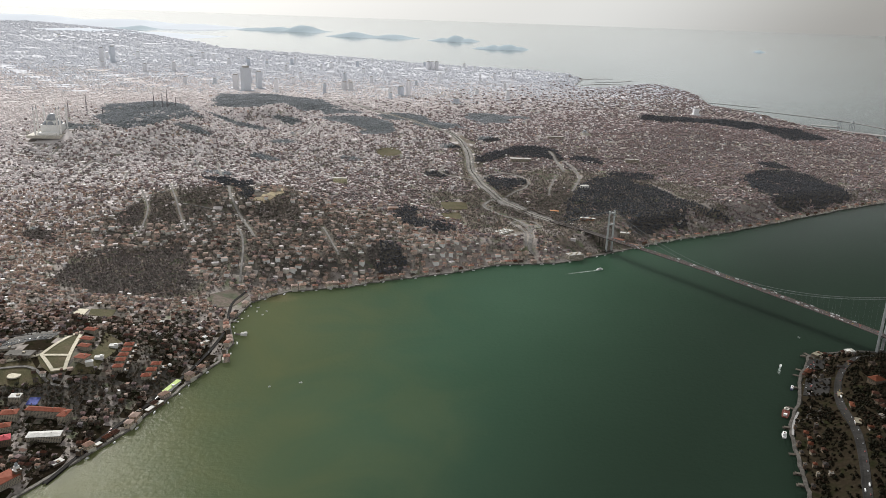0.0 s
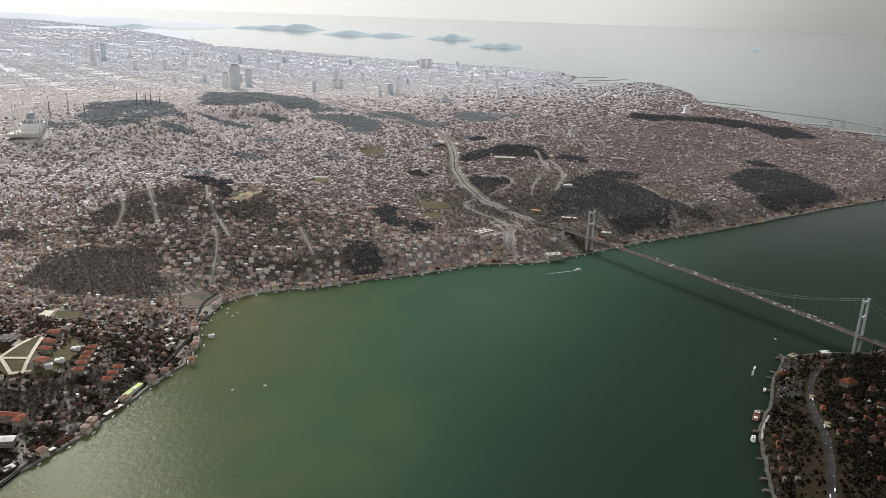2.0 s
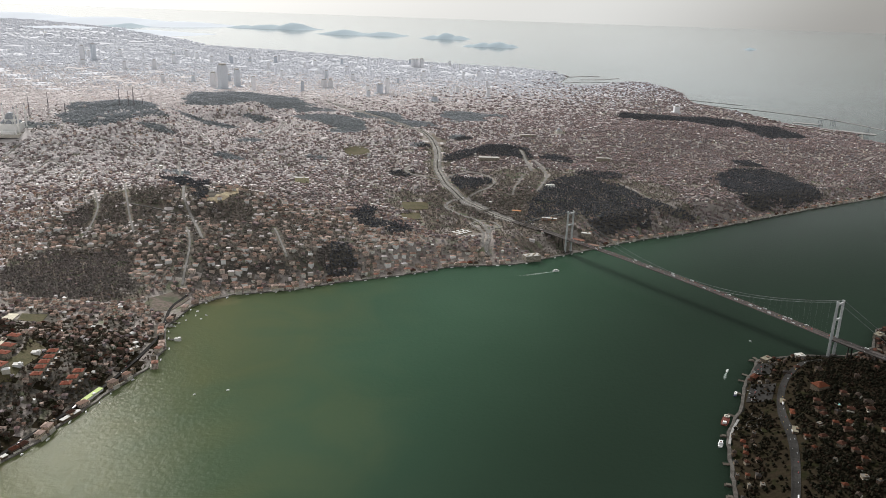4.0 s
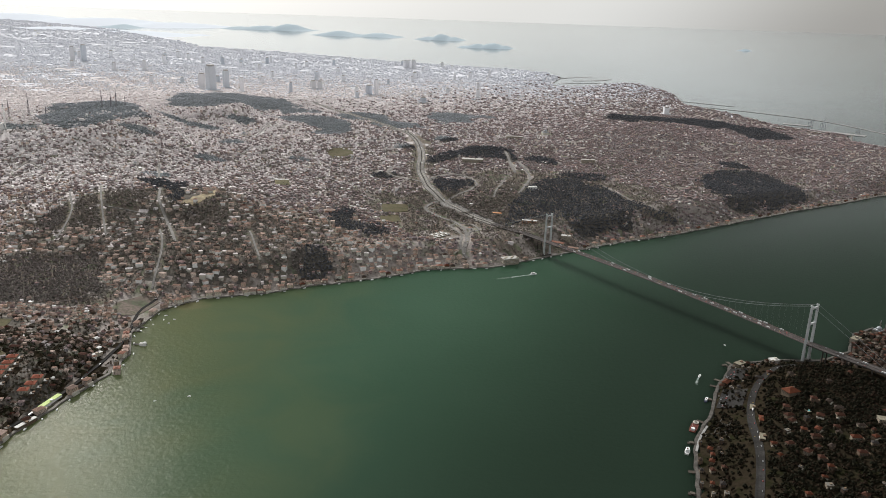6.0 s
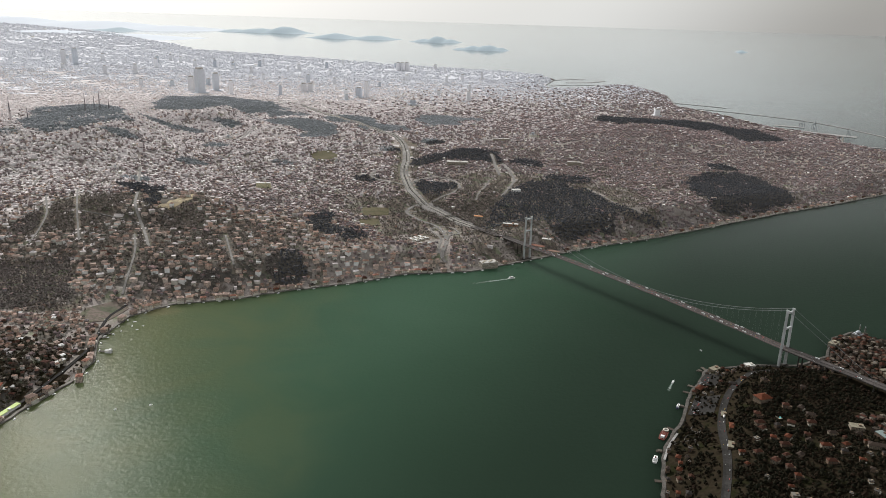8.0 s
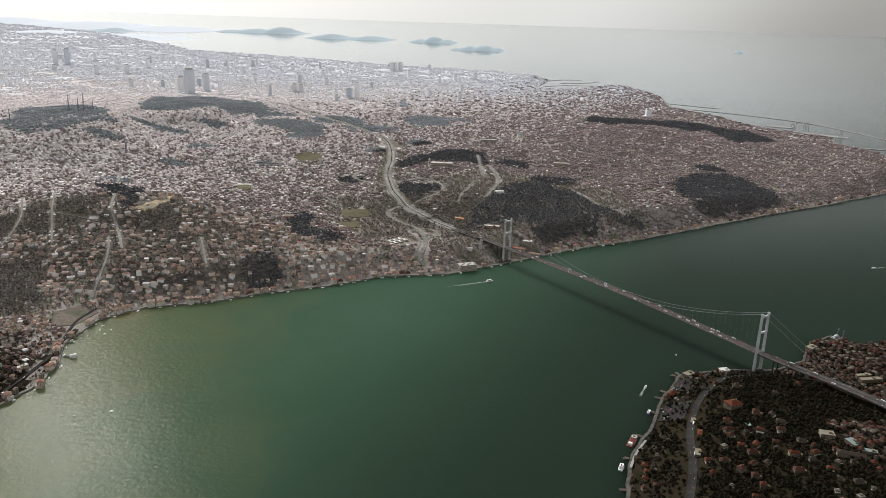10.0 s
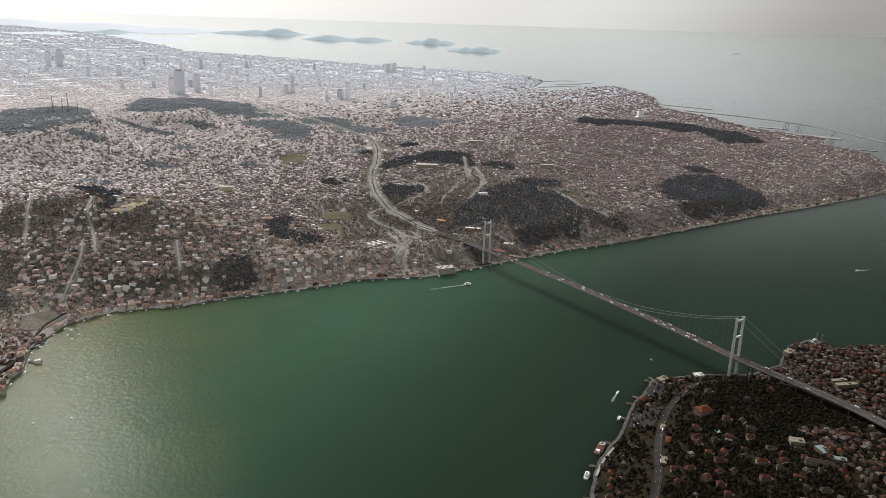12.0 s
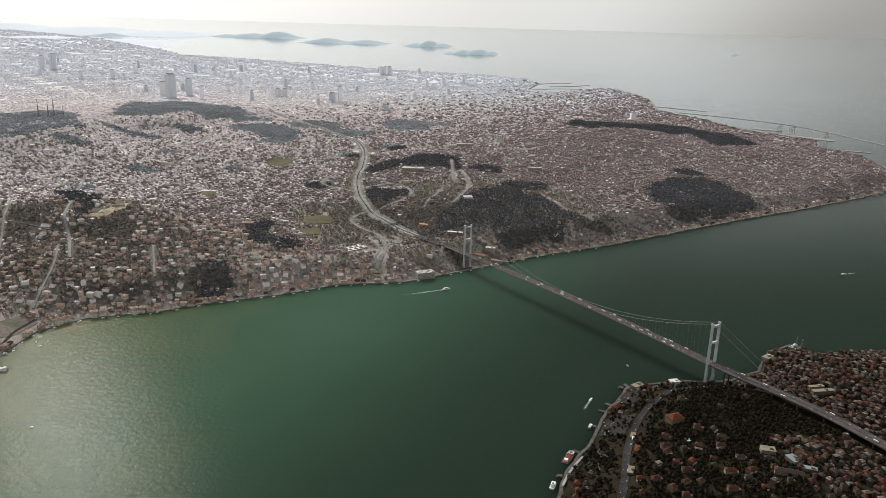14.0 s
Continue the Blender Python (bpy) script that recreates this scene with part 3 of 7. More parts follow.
gx = axis(-118, 240, 1.8, -4600, 4600)
gy = axis(122, 420, 1.8, -280, 4800, 1.05)
GX, GY = np.meshgrid(gx, gy)
GD = ashore(GX, GY)
GZ = height(GX, GY, GD)
GZ = np.where(GD < -0.5, -1.2, GZ)
nx, ny = len(gx), len(gy)
idx = np.arange(nx * ny).reshape(ny, nx)
quads = np.stack([idx[:-1, :-1], idx[:-1, 1:], idx[1:, 1:], idx[1:, :-1]], -1).reshape(-1, 4)
cx, cy = (GX[:-1, :-1] + GX[1:, 1:]).ravel() / 2, (GY[:-1, :-1] + GY[1:, 1:]).ravel() / 2
# the ground turns paler farther off, as painted haze
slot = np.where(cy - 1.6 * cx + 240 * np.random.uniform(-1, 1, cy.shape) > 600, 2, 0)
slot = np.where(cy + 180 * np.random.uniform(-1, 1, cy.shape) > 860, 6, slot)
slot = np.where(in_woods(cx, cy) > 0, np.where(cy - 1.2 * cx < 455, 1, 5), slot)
slot = np.where(((in_open(cx, cy) > 0) | ((far_from(cx, cy, np.array(HIGHWAY)) < 8) & (cy < 500))) & (np.sin(cx * 0.5) + np.cos(cy * 0.37 + cx * 0.2) > -0.3), 4, slot)
leafy = suburb(cx, cy) + 0.25 * np.sin(cx * 0.8) * np.cos(cy * 0.7)
slot = np.where((leafy > 0.38) & (slot == 0), np.where(np.sin(cx * 1.7 + cy) > 0.2, 4, 1), slot)
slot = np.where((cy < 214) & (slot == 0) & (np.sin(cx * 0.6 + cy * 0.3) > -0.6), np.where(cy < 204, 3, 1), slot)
# the European side takes the soil with shade in its colour
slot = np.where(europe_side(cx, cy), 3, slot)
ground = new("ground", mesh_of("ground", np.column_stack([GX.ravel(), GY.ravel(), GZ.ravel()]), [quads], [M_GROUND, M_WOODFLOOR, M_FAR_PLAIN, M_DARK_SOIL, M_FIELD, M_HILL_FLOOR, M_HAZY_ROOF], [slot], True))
tagged(ground, "brown and grey built-up hills beside the strait", "ground", kind="structure")

wx, wy = np.linspace(-4800, 4800, 25), np.linspace(-400, 4950, 25)
WX, WY = np.meshgrid(wx, wy)
idx = np.arange(625).reshape(25, 25)
wq = np.stack([idx[:-1, :-1], idx[:-1, 1:], idx[1:, 1:], idx[1:, :-1]], -1).reshape(-1, 4)
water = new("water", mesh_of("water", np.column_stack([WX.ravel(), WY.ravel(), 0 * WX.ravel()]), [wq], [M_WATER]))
tagged(water, "calm green sea water of the strait with fine ripples", "water", kind="structure")


def quay(line, name, mat):
    """The stone edge of the land: a low wall along the shore."""
    line = line[(line[:, 1] > 60) & (line[:, 1] < 1300)]
    d = np.gradient(line, axis=0)
    d /= np.linalg.norm(d, axis=1)[:, None] + 1e-9
    nrm = np.stack([d[:, 1], -d[:, 0]], 1)
    c = line.mean(0)
    side = np.where(ashore(line[:, 0] + 2 * nrm[:, 0], line[:, 1] + 2 * nrm[:, 1]) > 0, 1, -1)[:, None]
    inw = nrm * side
    cols = [(0, -0.8), (0, 0.2), (0.04, 0.34), (0.75, 0.36), (1.0, 0.1)]
    verts = np.stack([np.column_stack([line + inw * k, np.full(len(line), z)]) for k, z in cols], 1)
    n = len(line)
    idx = np.arange(n * 5).reshape(n, 5)
    q = np.concatenate([np.stack([idx[:-1, i], idx[1:, i], idx[1:, i + 1], idx[:-1, i + 1]], 1) for i in range(4)])
    return tagged(new(name, mesh_of(name, verts.reshape(-1, 3), [q], [mat])), "pale stone quay wall along the water's edge", "quay", kind="structure")


quay(ASIA, "quay_wall", M_QUAY_PALE)
quay(EUROPE, "quay_wall", M_QUAY)

def sheet(x, y):
    """The height of the ground's sheet itself at many places."""
    i, j = np.clip(np.searchsorted(gx, x) - 1, 0, nx - 2), np.clip(np.searchsorted(gy, y) - 1, 0, ny - 2)
    a, b, c, d = GZ[j, i], GZ[j, i + 1], GZ[j + 1, i], GZ[j + 1, i + 1]
    u, v = (x - gx[i]) / (gx[i + 1] - gx[i]), (y - gy[j]) / (gy[j + 1] - gy[j])
    flat = np.minimum(np.minimum(a, b), np.minimum(c, d)) < 0.25
    return np.where(flat, np.maximum(height(x, y), 0.3), (a * (1 - u) + b * u) * (1 - v) + (c * (1 - u) + d * u) * v)


# ---- roads ----
ROADS = [
    (HIGHWAY, 4.2, M_PALE_ROAD, "highway"),
    ([(25.8, 350.5), (22, 345.1), (21.4, 338.8), (26.7, 326.8), (31.6, 322.9), (34.6, 318.5), (37, 308.9), (37.7, 297.7), (36.5, 290.8), (36, 286.6), (37.5, 284)], 1.5, M_PALE_ROAD, "slip_road"),
    ([(22.9, 339.5), (27.6, 343.9), (31.8, 341.1), (36.9, 336.1), (42.3, 333.6)], 0.9, M_PALE_ROAD, "slip_road"),
    ([(34.5, 319.3), (38.6, 318.6), (41.6, 314.7), (42.7, 309.9), (39.8, 307.9), (38.3, 304.4), (37.6, 296)], 0.9, M_PALE_ROAD, "slip_road"),
    ([(33.5, 318.4), (31.6, 314.4), (33.3, 308.7), (35.7, 302.1), (34.9, 293.4), (34.9, 288.2)], 0.8, M_PALE_ROAD, "slip_road"),
    ([(31.6, 353.5), (36.2, 359.5), (40.9, 364.7), (43.9, 373.1), (45, 381.1), (41.6, 393.6), (34, 398.4), (26.2, 392.5), (21.5, 381)], 1.1, M_PALE_ROAD, "slip_road"),
    ([(51.3, 352.3), (54.8, 372.4), (60.2, 394.8)], 0.8, M_PALE_ROAD, "road"),
    ([(20.2, 378.1), (7.5, 388.7), (1.5, 395.7), (3.6, 407.1)], 1.2, M_PALE_ROAD, "slip_road"),
    ([(65.6, 402.5), (65.1, 432.7), (64.9, 456.9)], 1.4, M_PALE_ROAD, "road"),
    ([(-65.1, 271.5), (-74.2, 292.1), (-82.1, 307), (-88.7, 328.3)], 1.0, M_PALE_ROAD, "road"),
    ([(-90.9, 276.3), (-101.3, 299.7), (-116.3, 335.1)], 0.7, M_PALE_ROAD, "road"),
    ([(-108.5, 276.3), (-113.1, 299.5), (-125.2, 325.8)], 0.7, M_PALE_ROAD, "road"),
    ([(-74.8, 294.9), (-100.8, 301.8)], 0.6, M_PALE_ROAD, "road"),
    ([(-62.9, 240.7), (-67.8, 265.9), (-74.2, 283.4)], 0.7, M_PALE_ROAD, "road"),
    ([(-185.4, 365.3), (-185.1, 386.3)], 0.8, M_PALE_ROAD, "road"),
    ([(-125.8, 464.6), (-106.7, 430.8)], 0.8, M_PALE_ROAD, "road"),
    ([(-110.8, 391.9), (-100.1, 359.4)], 1.0, M_PALE_ROAD, "road"),
    ([(-165.0, 359.1), (-163.8, 369.9), (-156.7, 365.5)], 0.6, M_PALE_ROAD, "road"),
    ([(-138.9, 342.9), (-142.3, 355.7)], 0.8, M_PALE_ROAD, "road"),
    ([(-42.7, 286.8), (-33.5, 260.8)], 0.7, M_PALE_ROAD, "road"),
    ([(-81.6, 463.9), (-80.4, 511.8)], 1.0, M_PALE_ROAD, "road"),
    ([(69.4, 432.2), (72.5, 396.0), (63.7, 362.4)], 1.2, M_PALE_ROAD, "road"),
    ([(106.7, 383.0), (115.2, 353.3), (122.0, 343.1)], 0.8, M_PALE_ROAD, "road"),
    ([(80, 120), (91.2, 146.9), (96.8, 165.7), (101.5, 177.5), (106.8, 186.1), (113, 192.4), (122.1, 196.5), (137.8, 204.5)], 1.6, M_ASPHALT, "coast_road"),
    ([(-73.6, 131), (-69.9, 147), (-63.6, 167.6), (-59.8, 185.9), (-58.8, 204.9), (-61.9, 225.8), (-60, 236)], 0.8, M_ASPHALT, "coast_road")]
ROAD_LINES = []
for pts, wide, mat, name in ROADS:
    line = smooth_line(pts, 2.0)
    ROAD_LINES.append((line, wide))
    v, q = strip(line, wide, 0.14)
    tagged(new(name, mesh_of(name, v, [q], [mat])), "pale worn road winding between houses" if mat is M_PALE_ROAD else "dark asphalt road along the shore", "road", kind="structure")

# the highway's median and lane lines, and the wide toll plaza
line = smooth_line(HIGHWAY, 2.0)
dirs = np.gradient(line, axis=0)
dirs /= np.linalg.norm(dirs, axis=1)[:, None]
for off, wide, mat, name in ((0.0, 0.3, M_DARK_SOIL, "median"), (1.0, 0.07, M_PAVING, "lane_line"), (-1.0, 0.07, M_PAVING, "lane_line"), (2.0, 0.12, M_QUAY, "kerb"), (-2.0, 0.12, M_QUAY, "kerb")):
    v, q = strip(line + off * np.stack([dirs[:, 1], -dirs[:, 0]], 1), wide, 0.19)
    tagged(new(name, mesh_of(name, v, [q], [mat])), "long " + name.replace("_", " ") + " running down the highway", "road", kind="structure")
v, q = strip(smooth_line([(47, 323), (40, 333), (33, 343.8), (28.5, 351.5)], 2.0), 7.5, 0.12)
tagged(new("toll_plaza", mesh_of("toll_plaza", v, [q], [M_PALE_ROAD])), "wide pale concrete toll plaza on the highway", "road", kind="structure")


def near_road(x, y):
    best = np.full(np.shape(x), 99.0)
    for line, wide in ROAD_LINES:
        best = np.minimum(best, far_from(x, y, line) - wide / 2)
    return best


# ---- suspension bridge ----
EU_C, AS_C = Vector((127.5, 205.8, 0)), Vector((68.1, 295.3, 0))
SPAN = (AS_C - EU_C).length
BRIDGE = Matrix.Translation(EU_C) @ Matrix.Rotation(math.atan2(AS_C.y - EU_C.y, AS_C.x - EU_C.x), 4, "Z")
bridge = new("suspension_bridge")
bridge.matrix_world = BRIDGE
tagged(bridge, "long grey steel suspension bridge with two portal towers over the strait", "bridge")


def deck_z(s):
    k = s / SPAN
    return 5.6 + 0.9 * 4 * k * (1 - k) * (0 <= k <= 1)


bm = bmesh.new()
prev = None
for i in range(0, 65):
    s = -0.5 + (SPAN + 1) * i / 64
    z = deck_z(s)
    ring = [bm.verts.new((s, y, z + h)) for y, h in ((-1.65, 0.0), (-1.05, -0.3), (1.05, -0.3), (1.65, 0.0), (1.65, 0.06), (-1.65, 0.06))]
    if prev:
        for a in range(6):
            bm.faces.new((prev[a], prev[(a + 1) % 6], ring[(a + 1) % 6], ring[a]))
    else:
        bm.faces.new(ring)
    prev = ring
bm.faces.new(prev[::-1])
deck = part("deck", bm, M_DECK, bridge, "steel box deck with asphalt carriageway")
for y in (-1.3, -0.06, 1.3):
    part("guard_rail", tube(bmesh.new(), [(SPAN * i / 64, y, deck_z(SPAN * i / 64) + 0.16) for i in range(65)], 0.035, 4), M_RAIL, deck, "rusty red guard rail")
for s, name in ((0, "tower"), (SPAN, "tower")):
    tower = part(name, blk(s - 0.6, s + 0.6, -2.1, 2.1, -0.5, 0.7, 0.08), M_QUAY, bridge, "portal tower of two tapered steel legs")
    for y in (-1.4, 1.4):
        bm = bmesh.new()
        k = 1 if y > 0 else -1
        lo = [bm.verts.new((s + a * 0.36, y * 1.03 + b * 0.28, 0.6)) for a, b in ((-1, -1), (1, -1), (1, 1), (-1, 1))]
        hi = [bm.verts.new((s + a * 0.3, y * 0.97 + b * 0.2, 16.5)) for a, b in ((-1, -1), (1, -1), (1, 1), (-1, 1))]
        bm.faces.new(lo[::-1]), bm.faces.new(hi)
        for i in range(4):
            bm.faces.new((lo[i], lo[(i + 1) % 4], hi[(i + 1) % 4], hi[i]))
        bmesh.ops.bevel(bm, geom=bm.edges[:], offset=0.05, segments=1, affect="EDGES")
        part("leg", bm, M_STEEL, tower)
        part("saddle", blk(s - 0.45, s + 0.45, y * 0.97 - 0.2, y * 0.97 + 0.2, 16.5, 16.8, 0.08), M_STEEL, tower)
    for z, h in ((15.7, 0.45), (11.2, 0.45), (4.8, 0.45)):
        part("cross_beam", blk(s - 0.22, s + 0.22, -1.3, 1.3, z, z + h), M_STEEL, tower)


def cable_z(s):
    k = s / SPAN
    low = deck_z(SPAN / 2) + 0.35
    return low + (16.7 - low) * (2 * k - 1) ** 2


for y in (-1.38, 1.38):
    main = [(SPAN * i / 48, y, cable_z(SPAN * i / 48)) for i in range(49)]
    line = [(-23, y, 6.3), *main, (SPAN + 25, y, 6.6)]
    cable = part("main_cable", tube(bmesh.new(), line, 0.055, 5), M_CABLE, bridge, "grey main cable")
    for i in range(1, 60):
        s = SPAN * i / 60
        lean = 0.45 if i % 2 else -0.45
        if cable_z(s) - deck_z(s) > 0.5:
            part("hanger", tube(bmesh.new(), [(s, y, cable_z(s)), (s + lean, y * 1.08, deck_z(s + lean) + 0.05)], 0.008, 3), M_CABLE, cable)

# approach spans on piers, each side
def approach(line, zs, name, wide):
    ob = thing(name, "concrete approach viaduct carrying the highway to the bridge", "viaduct")
    bm = bmesh.new()
    line = np.array(line)
    d = np.gradient(line, axis=0)
    d /= np.linalg.norm(d, axis=1)[:, None]
    nrm = np.stack([d[:, 1], -d[:, 0]], 1)
    prev = None
    for p, q, z in zip(line, nrm, zs):
        ring = [bm.verts.new((p[0] + q[0] * k * wide, p[1] + q[1] * k * wide, z + h)) for k, h in ((-0.5, -0.1), (-0.32, -0.34), (0.32, -0.34), (0.5, -0.1), (0.5, 0.06), (-0.5, 0.06))]
        if prev:
            for a in range(6):
                bm.faces.new((prev[a], prev[(a + 1) % 6], ring[(a + 1) % 6], ring[a]))
        prev = ring
    part("deck", bm, M_DECK, ob)
    for k in (-0.48, 0.0, 0.48):
        part("parapet", tube(bmesh.new(), [(p[0] + q[0] * k * wide, p[1] + q[1] * k * wide, z + 0.13) for p, q, z in zip(line, nrm, zs)], 0.05, 4), M_QUAY, ob)
    for p, q, z in list(zip(line, nrm, zs))[2::3]:
        g = float(height(np.array([p[0]]), np.array([p[1]]))[0])
        if z - g > 0.9:
            for k in (-0.3, 0.3):
                part("pier", lathe(bmesh.new(), [(0.22, g - 0.3), (0.18, z - 0.3)], 8, p[0] + q[0] * k * wide, p[1] + q[1] * k * wide), M_QUAY, ob)
    return ob


EU_LINE = smooth_line([(127.8, 205.3), (134, 196.2), (140.4, 187.4), (146.3, 177.6), (151.6, 166.5), (160, 150), (172, 132)], 2.0)
approach(EU_LINE, np.linspace(5.6, 5.2, len(EU_LINE)), "approach_viaduct", 3.3)
AS_LINE = smooth_line([(67.8, 295.8), (61.5, 305), (55, 312.5), (49, 320.5)], 1.6)
ahz = np.linspace(5.6, float(height(np.array([49.0]), np.array([320.5]))[0]) + 0.25, len(AS_LINE))
approach(AS_LINE, ahz, "approach_viaduct", 3.3)


# ---- the town: joined far houses ----
def houses(name, x, y, z, w, d, h, rise, turn, over, mats, pale=None):
    """Many houses in one mesh: walls, and hipped or flat roofs with eaves."""
    n = len(x)
    c, s = np.cos(turn), np.sin(turn)
    L = np.zeros((n, 14, 3))
    for i, (a, b) in enumerate(((-1, -1), (1, -1), (1, 1), (-1, 1))):
        L[:, i] = np.stack([a * w / 2, b * d / 2, -0.6 + 0 * h], 1)
        L[:, 4 + i] = np.stack([a * w / 2, b * d / 2, h], 1)
        L[:, 8 + i] = np.stack([a * (w / 2 + over), b * (d / 2 + over), h + 0.01], 1)
    k = np.maximum(w / 2 - d * 0.42, 0.05)
    L[:, 12] = np.stack([-k, 0 * k, h + 0.01 + rise], 1)
    L[:, 13] = np.stack([k, 0 * k, h + 0.01 + rise], 1)
    V = np.stack([x[:, None] + L[:, :, 0] * c[:, None] - L[:, :, 1] * s[:, None], y[:, None] + L[:, :, 0] * s[:, None] + L[:, :, 1] * c[:, None], z[:, None] + L[:, :, 2]], -1)
    base = (np.arange(n) * 14)[:, None, None]
    q = (base + np.array([[0, 1, 5, 4], [1, 2, 6, 5], [2, 3, 7, 6], [3, 0, 4, 7], [8, 9, 13, 12], [10, 11, 12, 13]])).reshape(-1, 4)
    t = (base + np.array([[9, 10, 13], [11, 8, 12]])).reshape(-1, 3)
    shift = 0 if pale is None else np.asarray(pale).astype(int)[:, None] * 2
    return mesh_of(name, V.reshape(-1, 3), [q, t], mats, [(np.tile([0, 0, 0, 0, 1, 1], (n, 1)) + shift).ravel(), (np.ones((n, 2)) + shift).ravel()])


def slabs(name, x, y, z, w, d, h, turn, mats, pale):
    """Many flat-roofed apartment blocks in one mesh."""
    n = len(x)
    c, s = np.cos(turn), np.sin(turn)
    V = np.zeros((n, 8, 3))
    for i, (a, b) in enumerate(((-1, -1), (1, -1), (1, 1), (-1, 1))):
        u, v = a * w / 2, b * d / 2
        for k, zz in ((0, z - 0.6), (4, z + h)):
            V[:, k + i] = np.stack([x + u * c - v * s, y + u * s + v * c, zz], 1)
    q = ((np.arange(n) * 8)[:, None, None] + np.array([[0, 1, 5, 4], [1, 2, 6, 5], [2, 3, 7, 6], [3, 0, 4, 7], [4, 5, 6, 7]])).reshape(-1, 4)
    return mesh_of(name, V.reshape(-1, 3), [q], mats, [(np.tile([0, 0, 0, 0, 1], (n, 1)) + np.asarray(pale).astype(int)[:, None] * 2).ravel()])


rng = np.random.default_rng(7)


def plots(x0, x1, y0, y1, cell, pitch, rows):
    """Building plots in rows along streets, each quarter with a direction of its own."""
    sx, sy = np.meshgrid(np.arange(x0, x1, cell), np.arange(y0, y1, cell))
    sx = (sx + rng.uniform(-0.35, 0.35, sx.shape) * cell).ravel()
    sy = (sy + rng.uniform(-0.35, 0.35, sy.shape) * cell).ravel()
    keep = (sx > -0.66 * sy - 60) & (sx < 0.6 * sy + 130)
    sx, sy = sx[keep], sy[keep]
    outs = []
    r = cell * 1.1
    u = np.arange(-r, r, pitch)
    v = np.arange(-r, r, pitch * 1.12)
    v = v + (np.arange(len(v)) // 2) * rows
    v = v - v.mean()
    U, W = [a.ravel() for a in np.meshgrid(u, v)]
    for i in range(len(sx)):
        ang = rng.uniform(-0.8, 0.8)
        jx, jy = rng.normal(0, pitch * 0.17, U.size), rng.normal(0, pitch * 0.15, U.size)
        px = sx[i] + (U + jx) * math.cos(ang) - (W + jy) * math.sin(ang)
        py = sy[i] + (U + jx) * math.sin(ang) + (W + jy) * math.cos(ang)
        near = np.hypot(sx - sx[i], sy - sy[i]) < 3.2 * cell
        dist = np.hypot(px[:, None] - sx[near][None], py[:, None] - sy[near][None])
        mine = np.hypot(px - sx[i], py - sy[i]) <= dist.min(1) + 1e-6
        second = np.sort(dist, 1)[:, 1] if dist.shape[1] > 1 else dist[:, 0] + 9
        mine &= second - dist.min(1) > 0.7
        outs.append(np.stack([px[mine], py[mine], ang + rng.normal(0, 0.14, mine.sum())], 1))
    return np.concatenate(outs)


# places kept free for single things: x, y, radius
CLEAR = [
    (-90, 176, 8.5), (-85, 186, 5), (-76, 179, 6), (-68.5, 175, 4), (-83.5, 153, 6), (-80, 145, 5), (-90, 149, 5), (-87, 141, 4),
    (-79, 130, 5), (-90.5, 158, 4), (-98, 167, 5), (-101, 181, 7), (-61, 172, 3), (-96, 209, 6), (-46.8, 372, 4.5), (52.9, 284, 5),
    (64.4, 322, 5), (51.6, 333, 3.5), (76, 306, 6), (28.5, 300, 5.5), (44.6, 420.4, 5), (95.4, 514, 5), (-196, 397, 12), (-64.5, 230, 6.5), (7.6, 337, 6), (6.8, 320, 5), (-27, 440, 8), (-67, 313, 5), (-87.4, 469, 3), (109.6, 439, 4)]

def free(x, y, k=1.0):
    ok = np.ones(np.shape(x), bool)
    for cx, cy, r in CLEAR:
        ok &= np.hypot(x - cx, y - cy) > r * k
    return ok


# villas of the leafy waterside quarter, kept apart from one another
VILLAS = []
vx, vy = rng.uniform(-125, 44, 7000), rng.uniform(240, 330, 7000)
ok = (suburb(vx, vy) + (vy < 285) * (vx > -30) > 0.3) & (ashore(vx, vy) > 3.2) & free(vx, vy) & (in_woods(vx, vy) < -0.02) & (in_open(vx, vy) < 0)
vx, vy = vx[ok], vy[ok]
ok = (near_road(vx, vy) > 1.6) & (far_from(vx, vy, ROAD_LINES[0][0]) > 7)
for a, b in zip(vx[ok], vy[ok]):
    room = 2.75 + 0.85 * math.sin(a * 0.19 + 2 * math.sin(b * 0.13))
    if len(VILLAS) < 420 and all(math.hypot(a - p, b - q) > room for p, q in VILLAS):
        VILLAS.append((float(a), float(b)))


near = plots(-330, 380, 128, 600, 24, 1.46, 0.62)
x, y, ang = near.T
d = ashore(x, y)
open_ = 0.5 + 0.5 * np.sin(x * 0.11 + 2 * np.sin(y * 0.05)) * np.cos(y * 0.09 + np.sin(x * 0.04))
gap = np.sin(x * 0.21 + 3 * np.sin(y * 0.083)) * np.cos(y * 0.17 + 2.2 * np.sin(x * 0.071 + 1)) + 0.5 * np.sin(x * 0.53 - y * 0.41)
sub = suburb(x, y) + 0.9 * (gap > 1.02)
lot = rng.uniform(0, 1, len(x))
depth = in_woods(x, y)
glade = (depth < 0.9) & (np.sin(x * 0.33 + 1.4 * np.sin(y * 0.29)) * np.cos(y * 0.31 + np.sin(x * 0.2)) > 0.25) & (lot < 0.6) & (y < 470)
ok = (d > 2.6) & ~europe_side(x, y) & ((depth < -0.02) | glade) & (near_road(x, y) > 0.95) & free(x, y) & (far_from(x, y, ROAD_LINES[0][0]) > np.where(y < 500, 6 + 2 * np.sin(y * 0.2), 3.6))
chance = np.clip(0.97 - 0.78 * np.minimum(sub, 1) - 0.25 * (open_ > 0.84), 0.1, 1) * np.where(in_open(x, y) > 0, 0.08, 1)
built = ok & (lot < chance)
for a, b in VILLAS:
    built &= np.hypot(x - a, y - b) > 2.0
